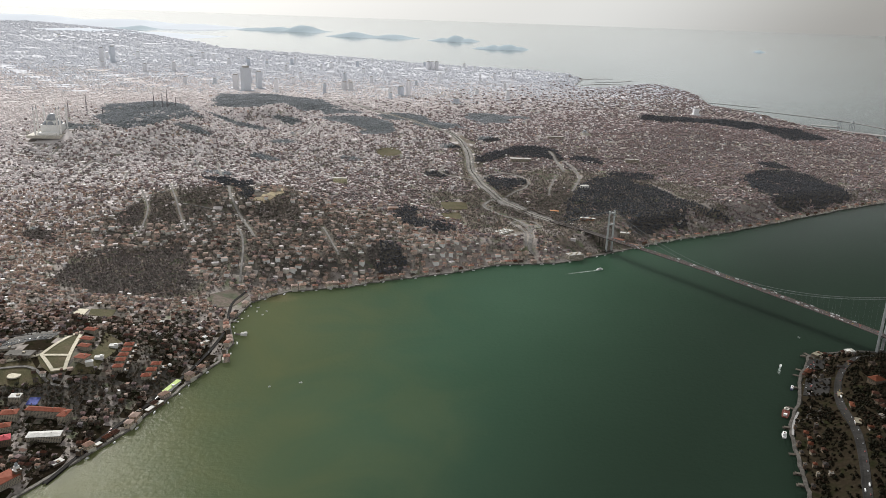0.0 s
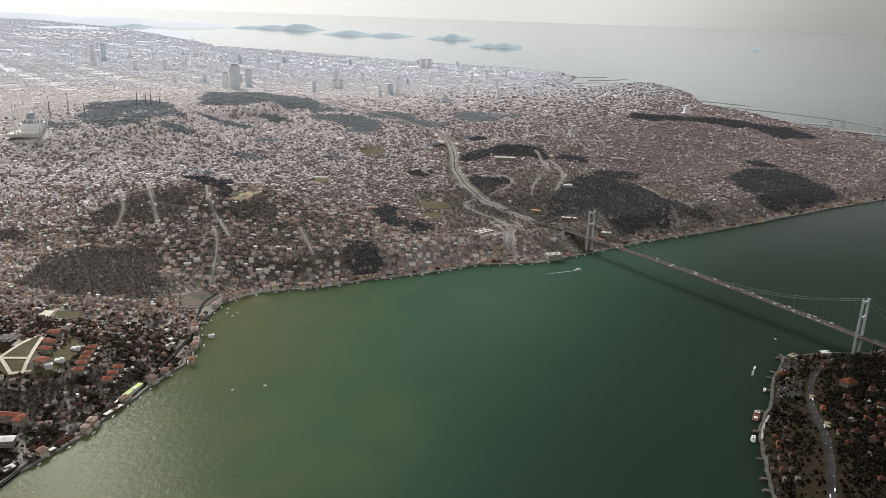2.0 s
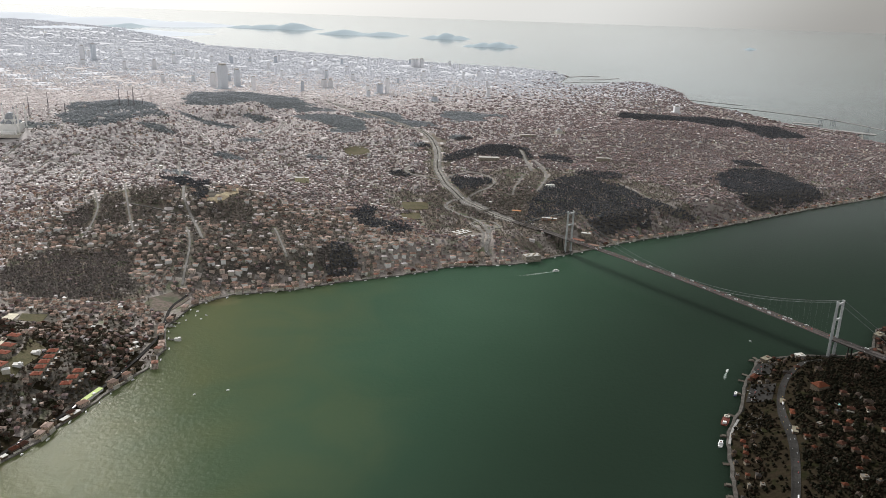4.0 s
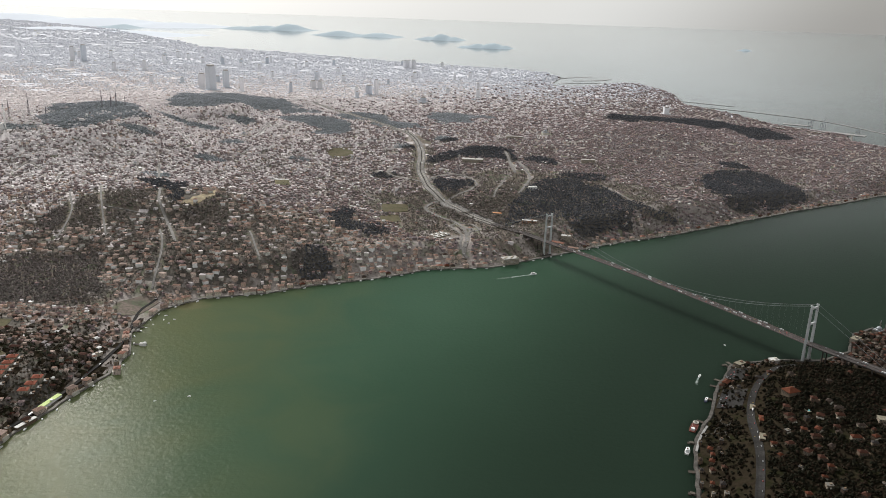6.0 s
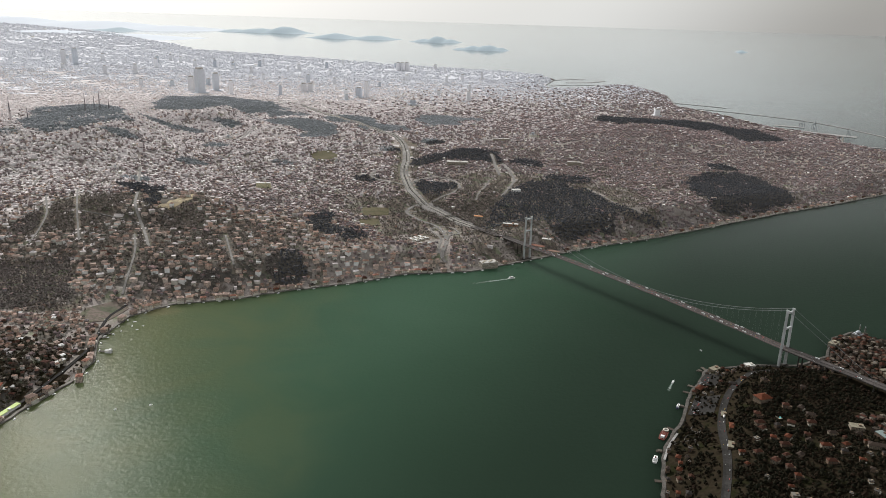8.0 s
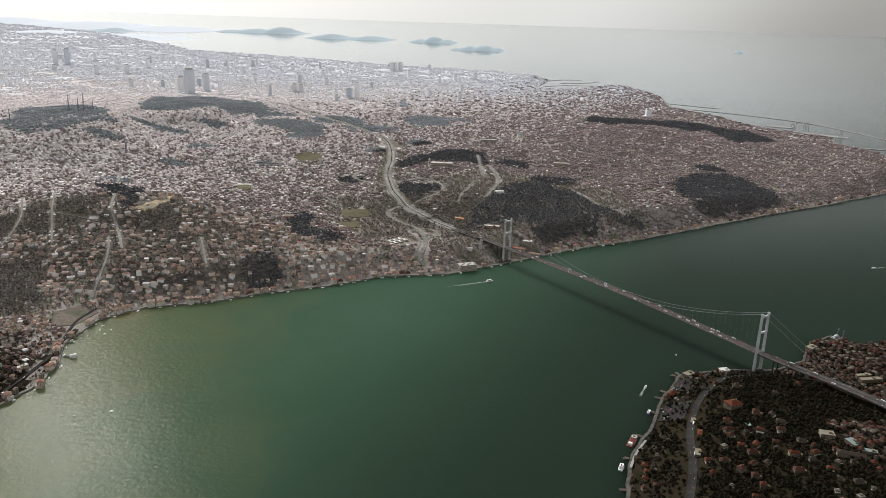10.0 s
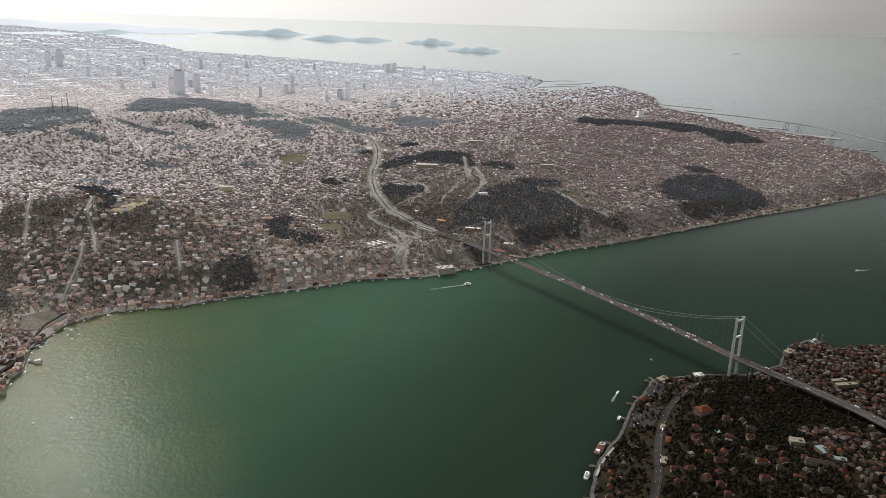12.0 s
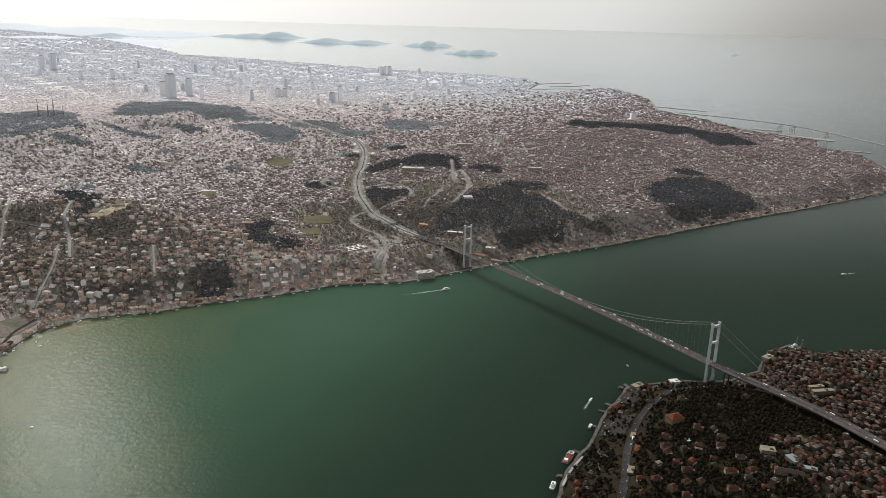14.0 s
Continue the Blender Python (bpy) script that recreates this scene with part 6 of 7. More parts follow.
block("garage", "beige roadside block with a flat roof", 94.8, 155.2, 1.1, 2.6, 0.6, -20, M_WALL_ONE, M_CREAM_ROOF)
block("mansion", "large mansion with a broad orange hipped roof", 109, 174.6, 3.2, 2.6, 1.1, 20, M_WALL_ONE, M_TERRACOTTA, 0.7)
block("embassy", "flat-roofed pale building in a dark park", 124, 161.4, 2.8, 2.0, 0.9, -12, M_WALL_ONE, M_CREAM_ROOF)
block("long_house", "long house with a dull red roof", 123.9, 151.4, 5.2, 1.5, 0.8, -22, M_WALL_ONE, M_ROOF_RED, 0.4)
block("school_building", "pale school with two long cream roofs", 151.2, 194.2, 5.6, 1.3, 1.0, 10, M_WALL_ONE, M_CREAM_ROOF)
block("school_building", "pale school with a long cream roof", 150.6, 196.4, 4.0, 1.0, 1.0, 10, M_WALL_ONE, M_CREAM_ROOF)
block("waterside_house", "pale terraced house at the point", 148.6, 220, 3.4, 2.0, 1.2, 40, M_CREAM, M_CREAM_ROOF)
M_POOL = shade("pool_tiles", [(0.12, 0.42, 0.42), (0.16, 0.5, 0.5)], 0.5, 0.2, mottle=0.1)
pool = thing("swimming_pool", "turquoise swimming pool beside a villa", "pool", (109.4, 166.4, gz(109.4, 166.4)), 0.3)
part("basin", blk(-0.5, 0.5, -0.7, 0.7, -0.3, 0.16), M_PAVING, pool)
part("surface", blk(-0.36, 0.36, -0.55, 0.55, 0.1, 0.165), M_POOL, pool)
# teal kept low, with the cloud shade painted into it
M_TEAL = shade("pale_teal_roof", [(0.153, 0.189, 0.18), (0.189, 0.225, 0.216)], 1.0, 0.6, mottle=0.15)
block("sports_hall", "hall with a pale teal metal roof", 127.2, 157, 1.8, 2.8, 0.8, 15, M_WALL_ONE, M_TEAL)
block("sports_hall", "hall with a pale teal metal roof", 128.6, 153.3, 2.8, 1.2, 0.7, -20, M_WALL_ONE, M_TEAL)
flat_shape("car_park", [(93.2, 177.4), (98.6, 175.6), (103.2, 184.2), (98.3, 187.2)], M_ASPHALT, "dark waterside car park", "car park", 0.1)
flat_shape("car_park", [(100.6, 193.6), (104.6, 191.4), (109, 198.2), (105.2, 200.2)], M_ASPHALT, "dark waterside car park", "car park", 0.1)
# lawn drawn with the shade-darkened soil
flat_shape("park_lawn", [(84.6, 160.8), (93.6, 158.4), (97.4, 172.4), (92.6, 175.6)], M_DARK_SOIL, "shade-darkened winter lawn of a waterside park", "lawn", 0.08)
for pts in ([(88, 163), (89.6, 166.8), (92.6, 167.4), (94.4, 170.4)], [(90.2, 160.6), (90.6, 164), (92.8, 166), (91.6, 169.6), (93, 172)], [(87.4, 164.6), (90.6, 164.4), (94.4, 164.8)]):
    walkway("footpath", pts, 0.2, M_QUAY, "narrow pale winding park path", 0.16, 0.5)
walkway("promenade", [(82.2, 157.6), (84.8, 163.2), (88.2, 168.6)], 0.5, M_MOLE, "pale concrete promenade on the quay", 0.16)


# ---- vehicles ----
PAINT = [shade(n + "_paint", [c, c], 1, 0.35, mottle=0.05, spec=0.5) for n, c in (("white", (0.7, 0.7, 0.69)), ("silver", (0.42, 0.43, 0.44)), ("black", (0.04, 0.04, 0.045)), ("red", (0.4, 0.05, 0.04)), ("yellow", (0.55, 0.38, 0.05)))]
TINT = ["white", "silver", "black", "red", "yellow"]


def car(i):
    ob = thing("car", TINT[i] + " car driving on the road", "car", group="traffic")
    bm = blk(-0.22, 0.22, -0.09, 0.09, 0.03, 0.1)
    bmesh.ops.bevel(bm, geom=bm.edges[:], offset=0.015, segments=1, affect="EDGES")
    part("body", bm, PAINT[i], ob)
    part("cabin", blk(-0.13, 0.11, -0.08, 0.08, 0.1, 0.16, 0.03), M_DARK, ob)
    part("roof", blk(-0.09, 0.07, -0.05, 0.05, 0.161, 0.167), PAINT[i], ob)
    return ob


def bus():
    ob = thing("bus", "long white city bus on the road", "bus", group="traffic")
    bm = blk(-0.6, 0.6, -0.13, 0.13, 0.05, 0.34)
    bmesh.ops.bevel(bm, geom=bm.edges[:], offset=0.02, segments=1, affect="EDGES")
    part("body", bm, PAINT[0], ob)
    part("window_band", blk(-0.56, 0.56, -0.134, 0.134, 0.18, 0.28), M_DARK, ob)
    return ob


FLEET = [car(i) for i in range(5)] + [bus()]
seen = [0] * 6


def drive(k, p, heading):
    m = Matrix.Translation(p) @ Matrix.Rotation(heading, 4, "Z")
    if seen[k]:
        copy_thing(FLEET[k], m)
    else:
        FLEET[k].matrix_world = m
    seen[k] = 1


WEIGHTS = [0, 0, 1, 1, 2, 3, 3, 3, 4, 5]
for lane in (-1.1, -0.75, -0.4, 0.4, 0.75, 1.1):
    s = random.uniform(0, 3)
    while s < SPAN - 1:
        q = BRIDGE @ Vector((s, lane, deck_z(s) + 0.062))
        drive(random.choice(WEIGHTS), q, math.atan2(AS_C.y - EU_C.y, AS_C.x - EU_C.x))
        s += random.uniform(1.8, 8.4)


def traffic(line, lanes, gap, lift, zs=None):
    d = np.gradient(line, axis=0)
    d /= np.linalg.norm(d, axis=1)[:, None]
    cum = np.concatenate([[0], np.cumsum(np.hypot(*np.diff(line, axis=0).T))])
    for lane in lanes:
        s = random.uniform(0, gap)
        while s < cum[-1]:
            x, y = np.interp(s, cum, line[:, 0]), np.interp(s, cum, line[:, 1])
            dx, dy = np.interp(s, cum, d[:, 0]), np.interp(s, cum, d[:, 1])
            x, y = x + dy * lane, y - dx * lane
            z = gz(x, y) + lift if zs is None else np.interp(s, cum, zs) + 0.062
            drive(random.choice(WEIGHTS), Vector((x, y, z)), math.atan2(dy, dx))
            s += random.uniform(0.5, 1.5) * gap


traffic(EU_LINE, (-1.1, -0.7, 0.5, 1.0), 6.0, 0, np.linspace(5.6, 5.2, len(EU_LINE)))
traffic(ROAD_LINES[0][0][8:90], (-1.3, -0.7, 0.7, 1.3), 16, 0.2)
traffic(ROAD_LINES[-2][0], (-0.4, 0.4), 4.0, 0.18)
traffic(ROAD_LINES[-1][0], (-0.2, 0.2), 14.0, 0.18)
traffic(ROAD_LINES[1][0], (-0.35, 0.35), 5.0, 0.18)
for i in range(46):
    a, b = random.choice([(95.5, 178.6), (97.5, 182.4), (103, 194.6), (105.6, 197.4)]), random.uniform(-1.6, 1.6)
    drive(random.choice([0, 0, 1, 2, 3]), Vector((a[0] + b + random.uniform(-0.8, 0.8), a[1] + b * 0.4 + random.uniform(-1, 1), gz(a[0], a[1]) + 0.12)), random.choice([0.4, 1.97]))
row = smooth_line([(-95.6, 184.2), (-99.5, 184.4), (-104, 183.4), (-108, 181.2), (-111.5, 178)], 0.34)
ahead = np.gradient(row, axis=0)
ahead /= np.linalg.norm(ahead, axis=1)[:, None]
px, py = np.concatenate([row + off * np.stack([ahead[:, 1], -ahead[:, 0]], 1) for off in (-2.1, -1.2, -0.6, 0.6, 1.2, 2.1)]).T
some = rng.uniform(0, 1, len(px)) < 0.75
px, py = px[some], py[some]
cars = houses("parked_cars", px, py, sheet(px, py) + 0.13, np.full(len(px), 0.2), np.full(len(px), 0.42), np.full(len(px), 0.1), np.full(len(px), 0.05), np.full(len(px), 0.15), -0.02, [PAINT[1], M_DARK, PAINT[2], M_DARK], rng.uniform(0, 1, len(px)) < 0.4)
tagged(new("parked_cars", cars), "rows of parked cars on a grey car park", "cars", kind="stuff")


# ---- boats ----
M_HULL = shade("white_hull", [(0.72, 0.72, 0.7), (0.78, 0.78, 0.77)], 0.5, 0.4, mottle=0.08)
M_DARK_HULL = shade("dark_hull", [(0.05, 0.06, 0.1), (0.08, 0.08, 0.12)], 0.5, 0.5)
M_RED_HULL = shade("rust_red_hull", [(0.11, 0.034, 0.026), (0.14, 0.05, 0.036)], 0.4, 0.6)
M_FOAM = shade("foam", [(0.1, 0.17, 0.13), (0.3, 0.36, 0.32), (0.62, 0.66, 0.62)], 0.5, 0.6, fine=4, mottle=0.3)


def hull(bm, long, wide, h):
    """A boat's hull: pointed bow, square stern, flared sides."""
    low, top = [], []
    for sx, k in ((-0.5, 0.8), (-0.2, 1.0), (0.2, 0.95), (0.38, 0.6), (0.5, 0.06)):
        low.append((sx * long * 0.94, k * wide * 0.38))
        top.append((sx * long, k * wide * 0.5))
    ring_l = [bm.verts.new((a, b, -0.05)) for a, b in low] + [bm.verts.new((a, -b, -0.05)) for a, b in low[::-1]]
    ring_t = [bm.verts.new((a, b, h * (1 + 0.25 * max(a / long, 0)))) for a, b in top] + [bm.verts.new((a, -b, h * (1 + 0.25 * max(a / long, 0)))) for a, b in top[::-1]]
    bm.faces.new(ring_l[::-1]), bm.faces.new(ring_t)
    for i in range(len(ring_l)):
        j = (i + 1) % len(ring_l)
        bm.faces.new((ring_l[i], ring_l[j], ring_t[j], ring_t[i]))
    return bm


def wake(parent, long, wide, back):
    """A ragged feather of foam on the water behind a moving boat, widening and thinning out."""
    r = random.Random(int(long * 10))
    rows, v, f = 26, [], []
    for i in range(rows):
        k = i / (rows - 1)
        half_w = wide * (0.28 + 0.5 * k) * r.uniform(0.8, 1.15) * (1 - 0.6 * max(0, k - 0.7) / 0.3)
        mid = 0.12 * wide * math.sin(3 * k + 1)
        v += [(-back - long * k, mid - half_w, 0.012), (-back - long * k, mid, 0.014), (-back - long * k, mid + half_w, 0.012)]
        if i:
            p = 3 * i
            f += [(p - 3, p - 2, p + 1, p), (p - 2, p - 1, p + 2, p + 1)]
    me = bpy.data.meshes.new("wake")
    me.from_pydata(v, [], f)
    m = M_FOAM.copy()
    nt = m.node_tree
    coord, sep, fade = nt.nodes.new("ShaderNodeTexCoord"), nt.nodes.new("ShaderNodeSeparateXYZ"), nt.nodes.new("ShaderNodeMapRange")
    rough = nt.nodes.new("ShaderNodeTexNoise")
    rough.inputs["Scale"].default_value, rough.inputs["Detail"].default_value = 2.2, 5
    nt.links.new(coord.outputs["Object"], rough.inputs["Vector"])
    nt.links.new(coord.outputs["Object"], sep.inputs[0])
    for key, q in (("From Min", -back - long), ("From Max", -back), ("To Min", -0.45), ("To Max", 0.3)):
        fade.inputs[key].default_value = q
    nt.links.new(sep.outputs["X"], fade.inputs["Value"])
    thin = nt.nodes.new("ShaderNodeMath")
    thin.operation, thin.use_clamp = "ADD", True
    nt.links.new(rough.outputs["Fac"], thin.inputs[0])
    nt.links.new(fade.outputs["Result"], thin.inputs[1])
    nt.links.new(thin.outputs[0], nt.nodes["Principled BSDF"].inputs["Alpha"])
    me.materials.append(m)
    ob = new("wake", me)
    ob.parent = parent
    tagged(ob, "white foam wake thinning out astern")


def boat(name, label, x, y, turn, long, wide, h, decks=1, mat=None, trail=0.0):
    ob = thing(name, label, name.replace("_", " "), (x, y, 0), radians(turn))
    part("hull", hull(bmesh.new(), long, wide, h), mat or M_HULL, ob)
    z = h
    for k in range(decks):
        a = long * (0.32 - 0.06 * k)
        part("cabin", blk(-a, a * 0.8, -wide * 0.36, wide * 0.36, z + 0.004, z + h * 0.8), M_HULL, ob)
        part("window_band", blk(-a * 0.95, a * 0.76, -wide * 0.365, wide * 0.365, z + h * 0.3, z + h * 0.6), M_DARK, ob)
        z += h * 0.8
    if long > 1.5:
        part("funnel", lathe(bmesh.new(), [(wide * 0.14, z), (wide * 0.12, z + h * 0.7)], 8, -long * 0.12, 0), M_RED_HULL, ob)
    part("mast", lathe(bmesh.new(), [(0.02, h), (0.012, z + h * 0.9)], 5, long * 0.1, 0), M_LEAD, ob)
    if trail:
        wake(ob, trail, wide * 1.1, long * 0.45)
    return ob


boat("ferry", "white two-deck passenger ferry leaving a wake", 60.4, 272.9, 24, 2.9, 0.75, 0.3, 2, trail=15)
boat("motor_boat", "white motor boat with a forked wake", 94.9, 195, 62, 2.0, 0.55, 0.22, 1, trail=5)
boat("small_boat", "small white boat in dark water", 108.6, 215.2, 120, 0.8, 0.32, 0.16)
boat("motor_boat", "white motor boat heading down the strait", 209.3, 299.4, 200, 2.4, 0.6, 0.25, 1, trail=7)
boat("small_boat", "small white boat on open green water", -39.5, 174.1, 40, 0.7, 0.28, 0.14)
boat("small_boat", "small white boat on open green water", -32.3, 176.7, 200, 0.8, 0.3, 0.15)
boat("ferry", "dark moored ferry with a white bridge deck", 92.3, 181.7, 62, 2.6, 0.8, 0.35, 1, M_DARK_HULL)
barge = boat("barge", "rusty red moored work barge with coiled gear", 85.2, 168.5, 62, 5.4, 1.7, 0.3, 0, M_RED_HULL)
part("wheelhouse", blk(-2.1, -1.3, -0.45, 0.45, 0.304, 0.75, 0.05), M_HULL, barge)
part("hatch", blk(-1.1, 0.6, -0.5, 0.5, 0.304, 0.42, 0.04), M_RED_HULL, barge, "rusty hatch cover")
part("coil", lathe(bmesh.new(), [(0.62, 0.34), (0.66, 0.56), (0.46, 0.58), (0.44, 0.36)], 16, 1.75, 0), M_STONE, barge)
part("rope_coil", lathe(bmesh.new(), [(0.3, 0.34), (0.32, 0.5), (0.14, 0.52), (0.12, 0.36)], 12, 1.75, 0), M_QUAY_PALE, barge)
part("deck_crane", tube(bmesh.new(), [(-0.3, 0.4, 0.55), (-0.3, 0.4, 1.2), (0.9, 0.1, 1.35)], 0.05, 5), M_STONE, barge)
boat("ferry", "grey moored ferry with stacked deck gear", 80.4, 157.9, 68, 2.6, 1.1, 0.35, 2)
for x, y, turn in ((-53.8, 225.6, 30), (-55.1, 218.6, 80), (-51.1, 219.9, 20), (-57.8, 221.5, 60), (-56.4, 216.3, 10), (-57, 213.9, 12), (-53.4, 222.4, 100), (-50.5, 222.8, 160)):
    boat("small_boat", "small white moored boat near the landing stage", x, y, turn, random.uniform(0.6, 1.0), 0.3, 0.14)
k = 0.0
for p, head, step in along(ASIA, -75, 130, 135, 330):
    k += step
    if k > 5.2:
        k = random.uniform(-1.5, 1.5)
        nx_, ny_ = -math.sin(head), math.cos(head)
        side = -1 if shore_at(p[0] + nx_ * 2, p[1] + ny_ * 2) > 0 else 1
        boat("small_boat", "small white boat moored along the quay", p[0] + nx_ * side * 0.7, p[1] + ny_ * side * 0.7, math.degrees(head) + random.uniform(-20, 20), random.uniform(0.6, 1.3), 0.32, 0.16)


# ---- single trees of the waterside park ----
def tree(seed):
    """A tapered trunk with limbs under an uneven crown of many small leaf clumps."""
    r = random.Random(seed)
    ob = thing("tree", "dark tree with an uneven crown in the waterside park", "tree", group="park trees")
    trunk = part("trunk", tube(bmesh.new(), [(0, 0, -0.1), (0.01, 0, 0.3), (0.02, 0.01, 0.6)], 0.05, 6), M_BARK, ob)
    for k in range(4):
        a = k * 1.57 + r.uniform(-0.4, 0.4)
        part("limb", tube(bmesh.new(), [(0.01, 0, 0.32 + 0.05 * k), (0.22 * math.cos(a), 0.22 * math.sin(a), 0.62 + 0.05 * k)], 0.02, 4), M_BARK, trunk)
    bm = bmesh.new()
    for k in range(26):
        a, q = r.uniform(0, 6.28), 0.42 * math.sqrt(r.random())
        at = Vector((q * math.cos(a), q * math.sin(a), 0.72 + r.uniform(-0.24, 0.3) * (1 - q)))
        for v in bmesh.ops.create_icosphere(bm, subdivisions=1, radius=r.uniform(0.08, 0.15))["verts"]:
            v.co = v.co * (1 + r.uniform(-0.35, 0.35)) + at
    part("crown", bm, M_PINE, ob)
    return ob


TREES = [tree(i) for i in range(3)]
made = 0
for i in range(300):
    x, y = random.uniform(84, 108), random.uniform(146, 200)
    d = shore_at(x, y)
    if 1.8 < d < 11 and near_road(np.array([x]), np.array([y]))[0] > 0.5 and not (92.5 < x < 103.5 and 175 < y < 188) and not (100 < x < 109.5 and 191 < y < 201):
        m = Matrix.Translation((x, y, gz(x, y))) @ Matrix.Rotation(random.uniform(0, 6.28), 4, "Z")
        if made < 3:
            TREES[made].matrix_world = m
        else:
            copy_thing(TREES[made % 3], m)
        made += 1


def clear_of(x, y):
    """Away from the footprints of single buildings."""
    ok = np.ones(np.shape(x), bool)
    for fx, fy, a, b, t in FOOT + [(p, q, 0.8, 0.55, 0) for p, q in VILLAS]:
        near = np.flatnonzero((np.abs(x - fx) < a + b + 1) & (np.abs(y - fy) < a + b + 1))
        dx, dy = x[near] - fx, y[near] - fy
        u, v = dx * math.cos(t) + dy * math.sin(t), -dx * math.sin(t) + dy * math.cos(t)
        ok[near] &= (np.abs(u) > a + 0.45) | (np.abs(v) > b + 0.45)
    return ok


# ---- trees: joined woods ----
def crown(seed, clumps, bare, rough=0.45):
    """One uneven crown of unit size, on a trunk: small jagged clumps with gaps, or bare boughs fanning out round one clump. Verts and triangles."""
    r = np.random.default_rng(seed)
    bm = bmesh.new()
    for k in range(clumps):
        a, q = r.uniform(0, 6.28), 0.34 * math.sqrt(r.uniform(0, 1)) * (clumps > 1)
        size = r.uniform(0.26, 0.42)
        at = Vector((q * math.cos(a), q * math.sin(a), 0.62 + r.uniform(-0.22, 0.3) * (clumps > 1)))
        rim = [bm.verts.new(at + Vector((math.cos(a + 1.257 * i), math.sin(a + 1.257 * i), r.uniform(-0.4, 0.3))) * size * (1 + r.uniform(-rough, rough))) for i in range(5)]
        tip, low = bm.verts.new(at + Vector((r.uniform(-0.3, 0.3) * size, r.uniform(-0.3, 0.3) * size, size * r.uniform(0.6, 1.3)))), bm.verts.new(at - Vector((0, 0, size * 0.8)))
        for i in range(5):
            bm.faces.new((rim[i], rim[(i + 1) % 5], tip)), bm.faces.new((rim[(i + 1) % 5], rim[i], low))
    for k in range(11 if bare else 0):
        a, up, far_out = r.uniform(0, 6.28), r.uniform(0.55, 1.15), r.uniform(0.3, 0.62)
        turn = a + r.uniform(0.2, 0.5)
        bm.faces.new([bm.verts.new(p) for p in ((0, 0, 0.25), (far_out * math.cos(a), far_out * math.sin(a), up), (0.85 * far_out * math.cos(turn), 0.85 * far_out * math.sin(turn), up - 0.12))])
    foot = [bm.verts.new((0.06 * math.cos(t), 0.06 * math.sin(t), -0.1)) for t in (0, 2.1, 4.2)]
    tip = bm.verts.new((0, 0, 0.6))
    for i in range(3):
        bm.faces.new((foot[i], foot[(i + 1) % 3], tip))
    bm.verts.index_update()
    V = np.array([v.co[:] for v in bm.verts])
    T = np.array([[v.index for v in f.verts] for f in bm.faces])
    bm.free()
    return V, T


def grove(name, x, y, z, size, label, mat, sub=2):
    """Many crowns in one mesh."""
    bare = mat in (M_LEAF, M_BROWN_WOOD, M_DARK_LEAF)
    kinds = [crown(40 + k, 1 if bare else sub, bare) for k in range(6)]
    pick = rng.integers(0, 6, len(x))
    turn = rng.uniform(0, 6.28, len(x))
    lean = rng.uniform(0.75, 1.15, len(x)) * (0.62 if mat is M_HILL_WOOD else 1)
    verts, tris, base = [], [], 0
    for k, (V, T) in enumerate(kinds):
        m = pick == k
        n = m.sum()
        c, s = np.cos(turn[m])[:, None], np.sin(turn[m])[:, None]
        P = np.stack([x[m][:, None] + size[m][:, None] * (V[:, 0] * c - V[:, 1] * s), y[m][:, None] + size[m][:, None] * (V[:, 0] * s + V[:, 1] * c), z[m][:, None] + (size[m] * lean[m])[:, None] * V[:, 2] - 0.1], -1)
        verts.append(P.reshape(-1, 3))
        tris.append((base + np.arange(n)[:, None, None] * len(V) + T[None]).reshape(-1, 3))
        base += n * len(V)
    me = mesh_of(name, np.concatenate(verts), [np.concatenate(tris)], [mat], None, mat is M_HILL_WOOD)
    return tagged(new(name, me), label, "trees", kind="stuff")


tx, ty = scatter(-330, 330, 128, 660, 0.95)
keep = (in_woods(tx, ty) > 0) & (ashore(tx, ty) > 1.5) & (near_road(tx, ty) > 0.8) & ~europe_side(tx, ty) & clear_of(tx, ty)
tx, ty = tx[keep], ty[keep]
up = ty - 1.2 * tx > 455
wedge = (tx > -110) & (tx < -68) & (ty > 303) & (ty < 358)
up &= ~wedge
thin = up & (rng.uniform(0, 1, len(tx)) < 0.3)
tx, ty, up, wedge = tx[~thin], ty[~thin], up[~thin], wedge[~thin]
for part_of, words, mat in ((~up & ((tx > -20) | wedge), "dark winter woods on the slopes between the quarters", M_GREY_WOOD), (~up & (tx <= -20) & (ty < 216), "dark brown winter woods above the shore", M_DARK_LEAF), (~up & (tx <= -20) & (ty >= 216) & ~wedge, "brown bare winter woods above the waterside quarter", M_BROWN_WOOD)):
    grove("woods", tx[part_of], ty[part_of], height(tx[part_of], ty[part_of]), rng.uniform(0.55, 1.3, part_of.sum()), words, mat)
grove("hill_woods", tx[up], ty[up], height(tx[up], ty[up]), rng.uniform(0.7, 1.5, up.sum()), "bare far hilltop woods tinted blue-grey for haze", M_HILL_WOOD)
tx, ty = scatter(-200, 330, 128, 470, 1.05)
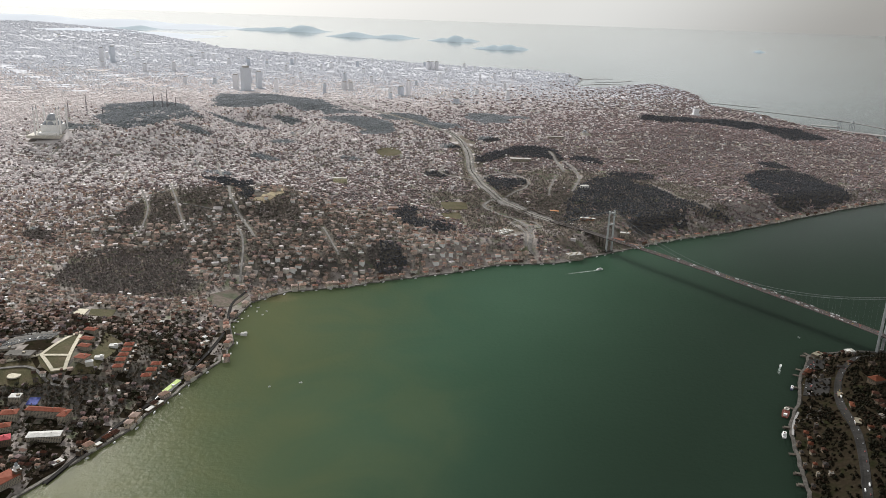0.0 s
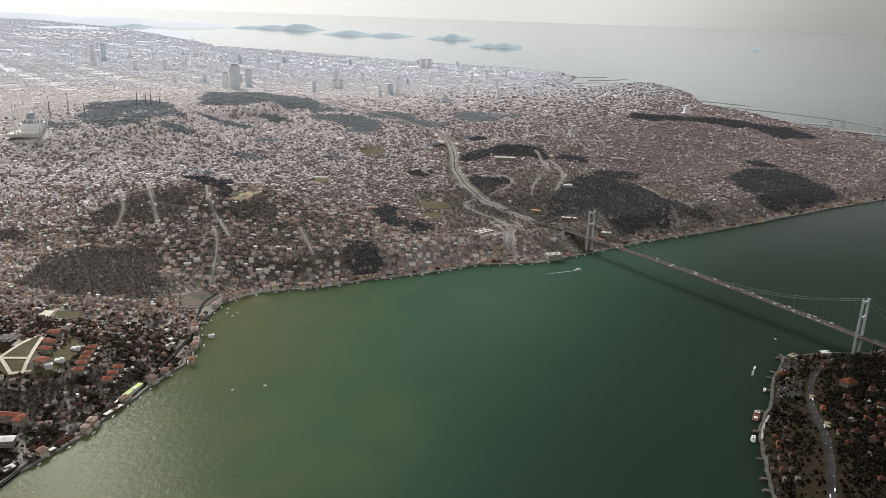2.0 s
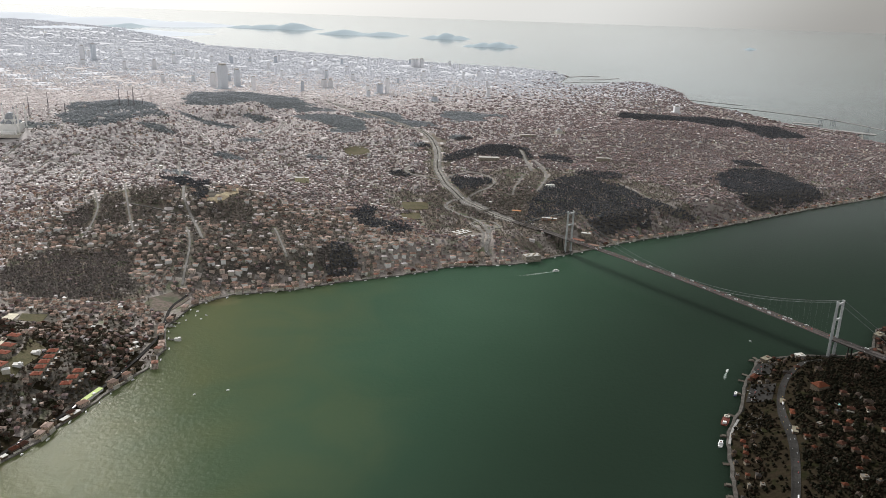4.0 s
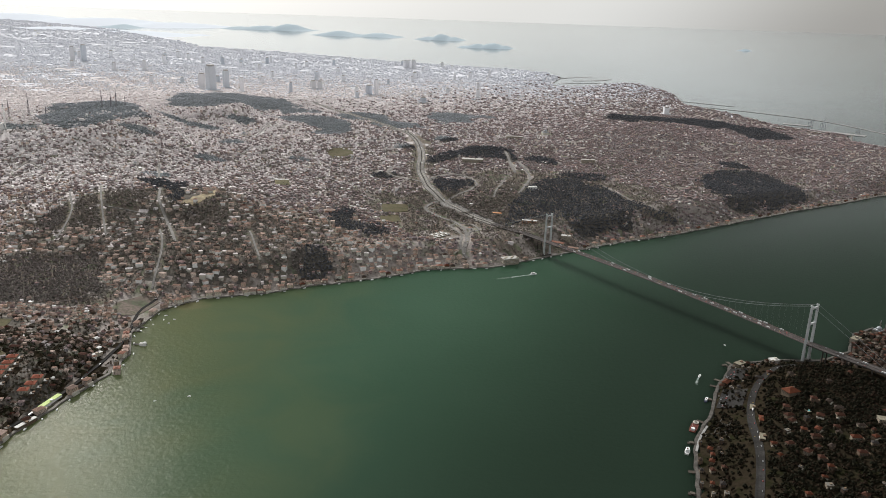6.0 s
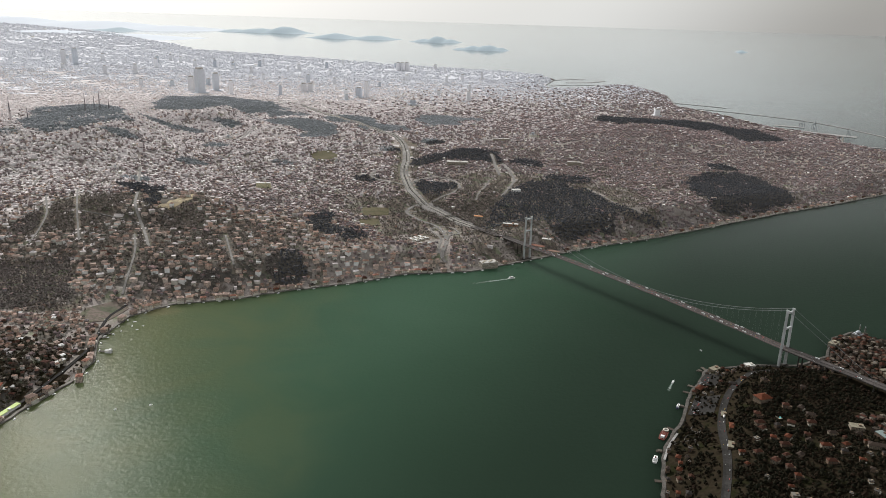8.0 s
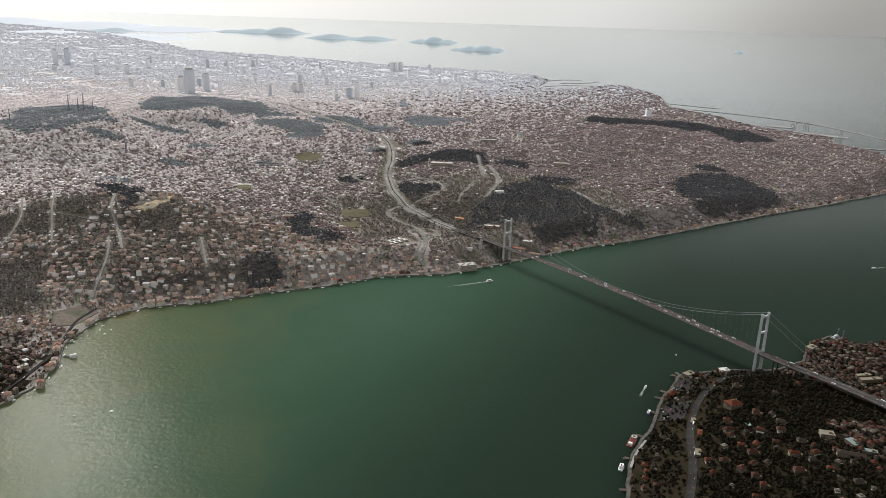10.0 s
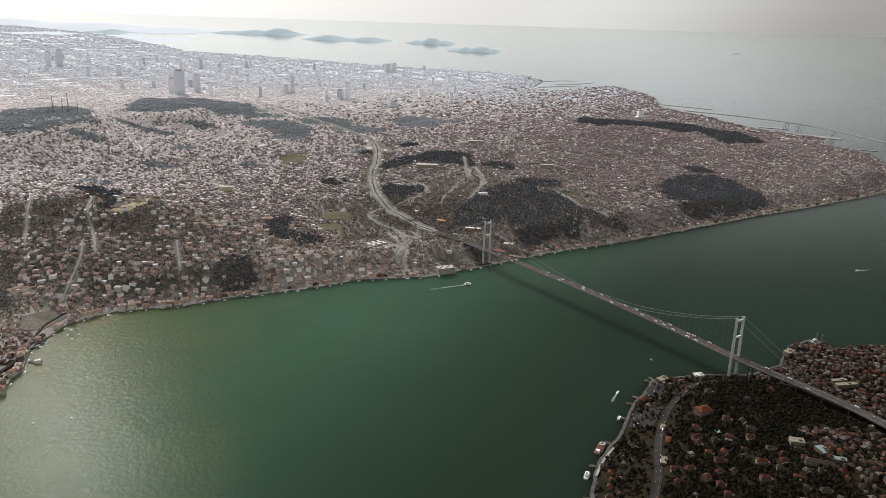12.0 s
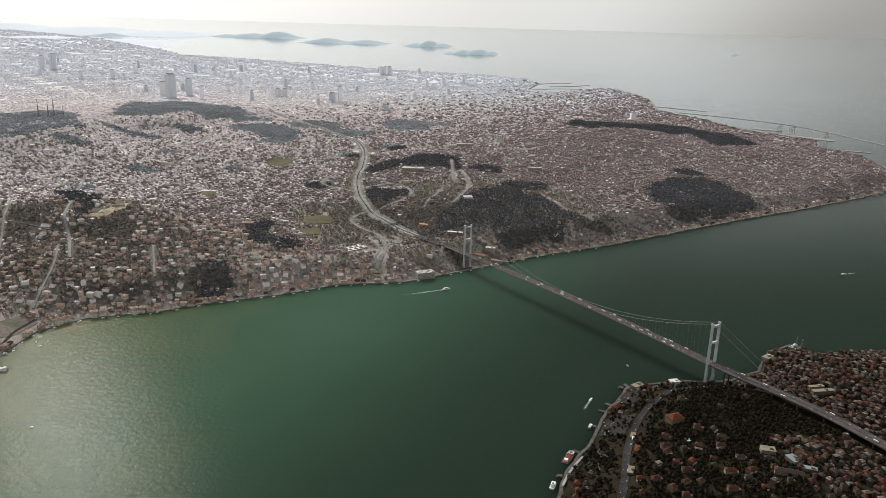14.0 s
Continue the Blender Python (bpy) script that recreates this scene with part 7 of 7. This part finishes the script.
gap = np.sin(tx * 0.21 + 3 * np.sin(ty * 0.083)) * np.cos(ty * 0.17 + 2.2 * np.sin(tx * 0.071 + 1)) + 0.5 * np.sin(tx * 0.53 - ty * 0.41)
s = suburb(tx, ty) + 0.8 * (gap > 0.98)
keep = (in_woods(tx, ty) <= 0) & (ashore(tx, ty) > 1.2) & (near_road(tx, ty) > 0.8) & ~europe_side(tx, ty) & clear_of(tx, ty) & (rng.uniform(0, 1, len(tx)) < 0.15 * np.clip(1.3 - (ty - 1.2 * tx - 190) / 300, 0.1, 1) + 0.6 * s + 0.4 * ((ty < 204) & (tx < -55)) + 0.42 * (in_open(tx, ty) > 0) + 0.35 * (far_from(tx, ty, ROAD_LINES[0][0]) < 7))
tx, ty = tx[keep], ty[keep]
# gardens past y 216 get the tone with haze in it
for part_of, words, mat in ((ty >= 216, "bare grey-brown trees in gardens among houses", M_LEAF), (ty < 216, "dark brown winter trees among waterside houses", M_DARK_LEAF)):
    px, py = tx[part_of], ty[part_of]
    grove("garden_trees", px, py, height(px, py), rng.uniform(0.55, 1.25, len(px)) * (1 + 0.3 * (suburb(px, py) > 0.5)), words, mat)
tx, ty = scatter(66, 225, 112, 250, 0.78)
d = ashore(tx, ty)
keep = (d > 2.0) & (near_road(tx, ty) > 0.5) & europe_side(tx, ty) & clear_of(tx, ty) & (far_from(tx, ty, EU_LINE) > 2.4)
beyond = ty - 205.8 > -1.55 * (tx - 127.5)
shelf = (d < 11.5) & (tx < 140) & ~beyond
clump = 0.5 + 0.5 * np.sin(tx * 0.42 + 1.7 * np.sin(ty * 0.21)) * np.cos(ty * 0.36 + np.sin(tx * 0.3))
keep &= rng.uniform(0, 1, len(tx)) < np.where(beyond, 0.3, np.where(shelf, 0.3, np.where((tx > 126) & (ty < 172), 0.3, 0.6 + 0.4 * (clump > 0.4))))
tx, ty = tx[keep], ty[keep]
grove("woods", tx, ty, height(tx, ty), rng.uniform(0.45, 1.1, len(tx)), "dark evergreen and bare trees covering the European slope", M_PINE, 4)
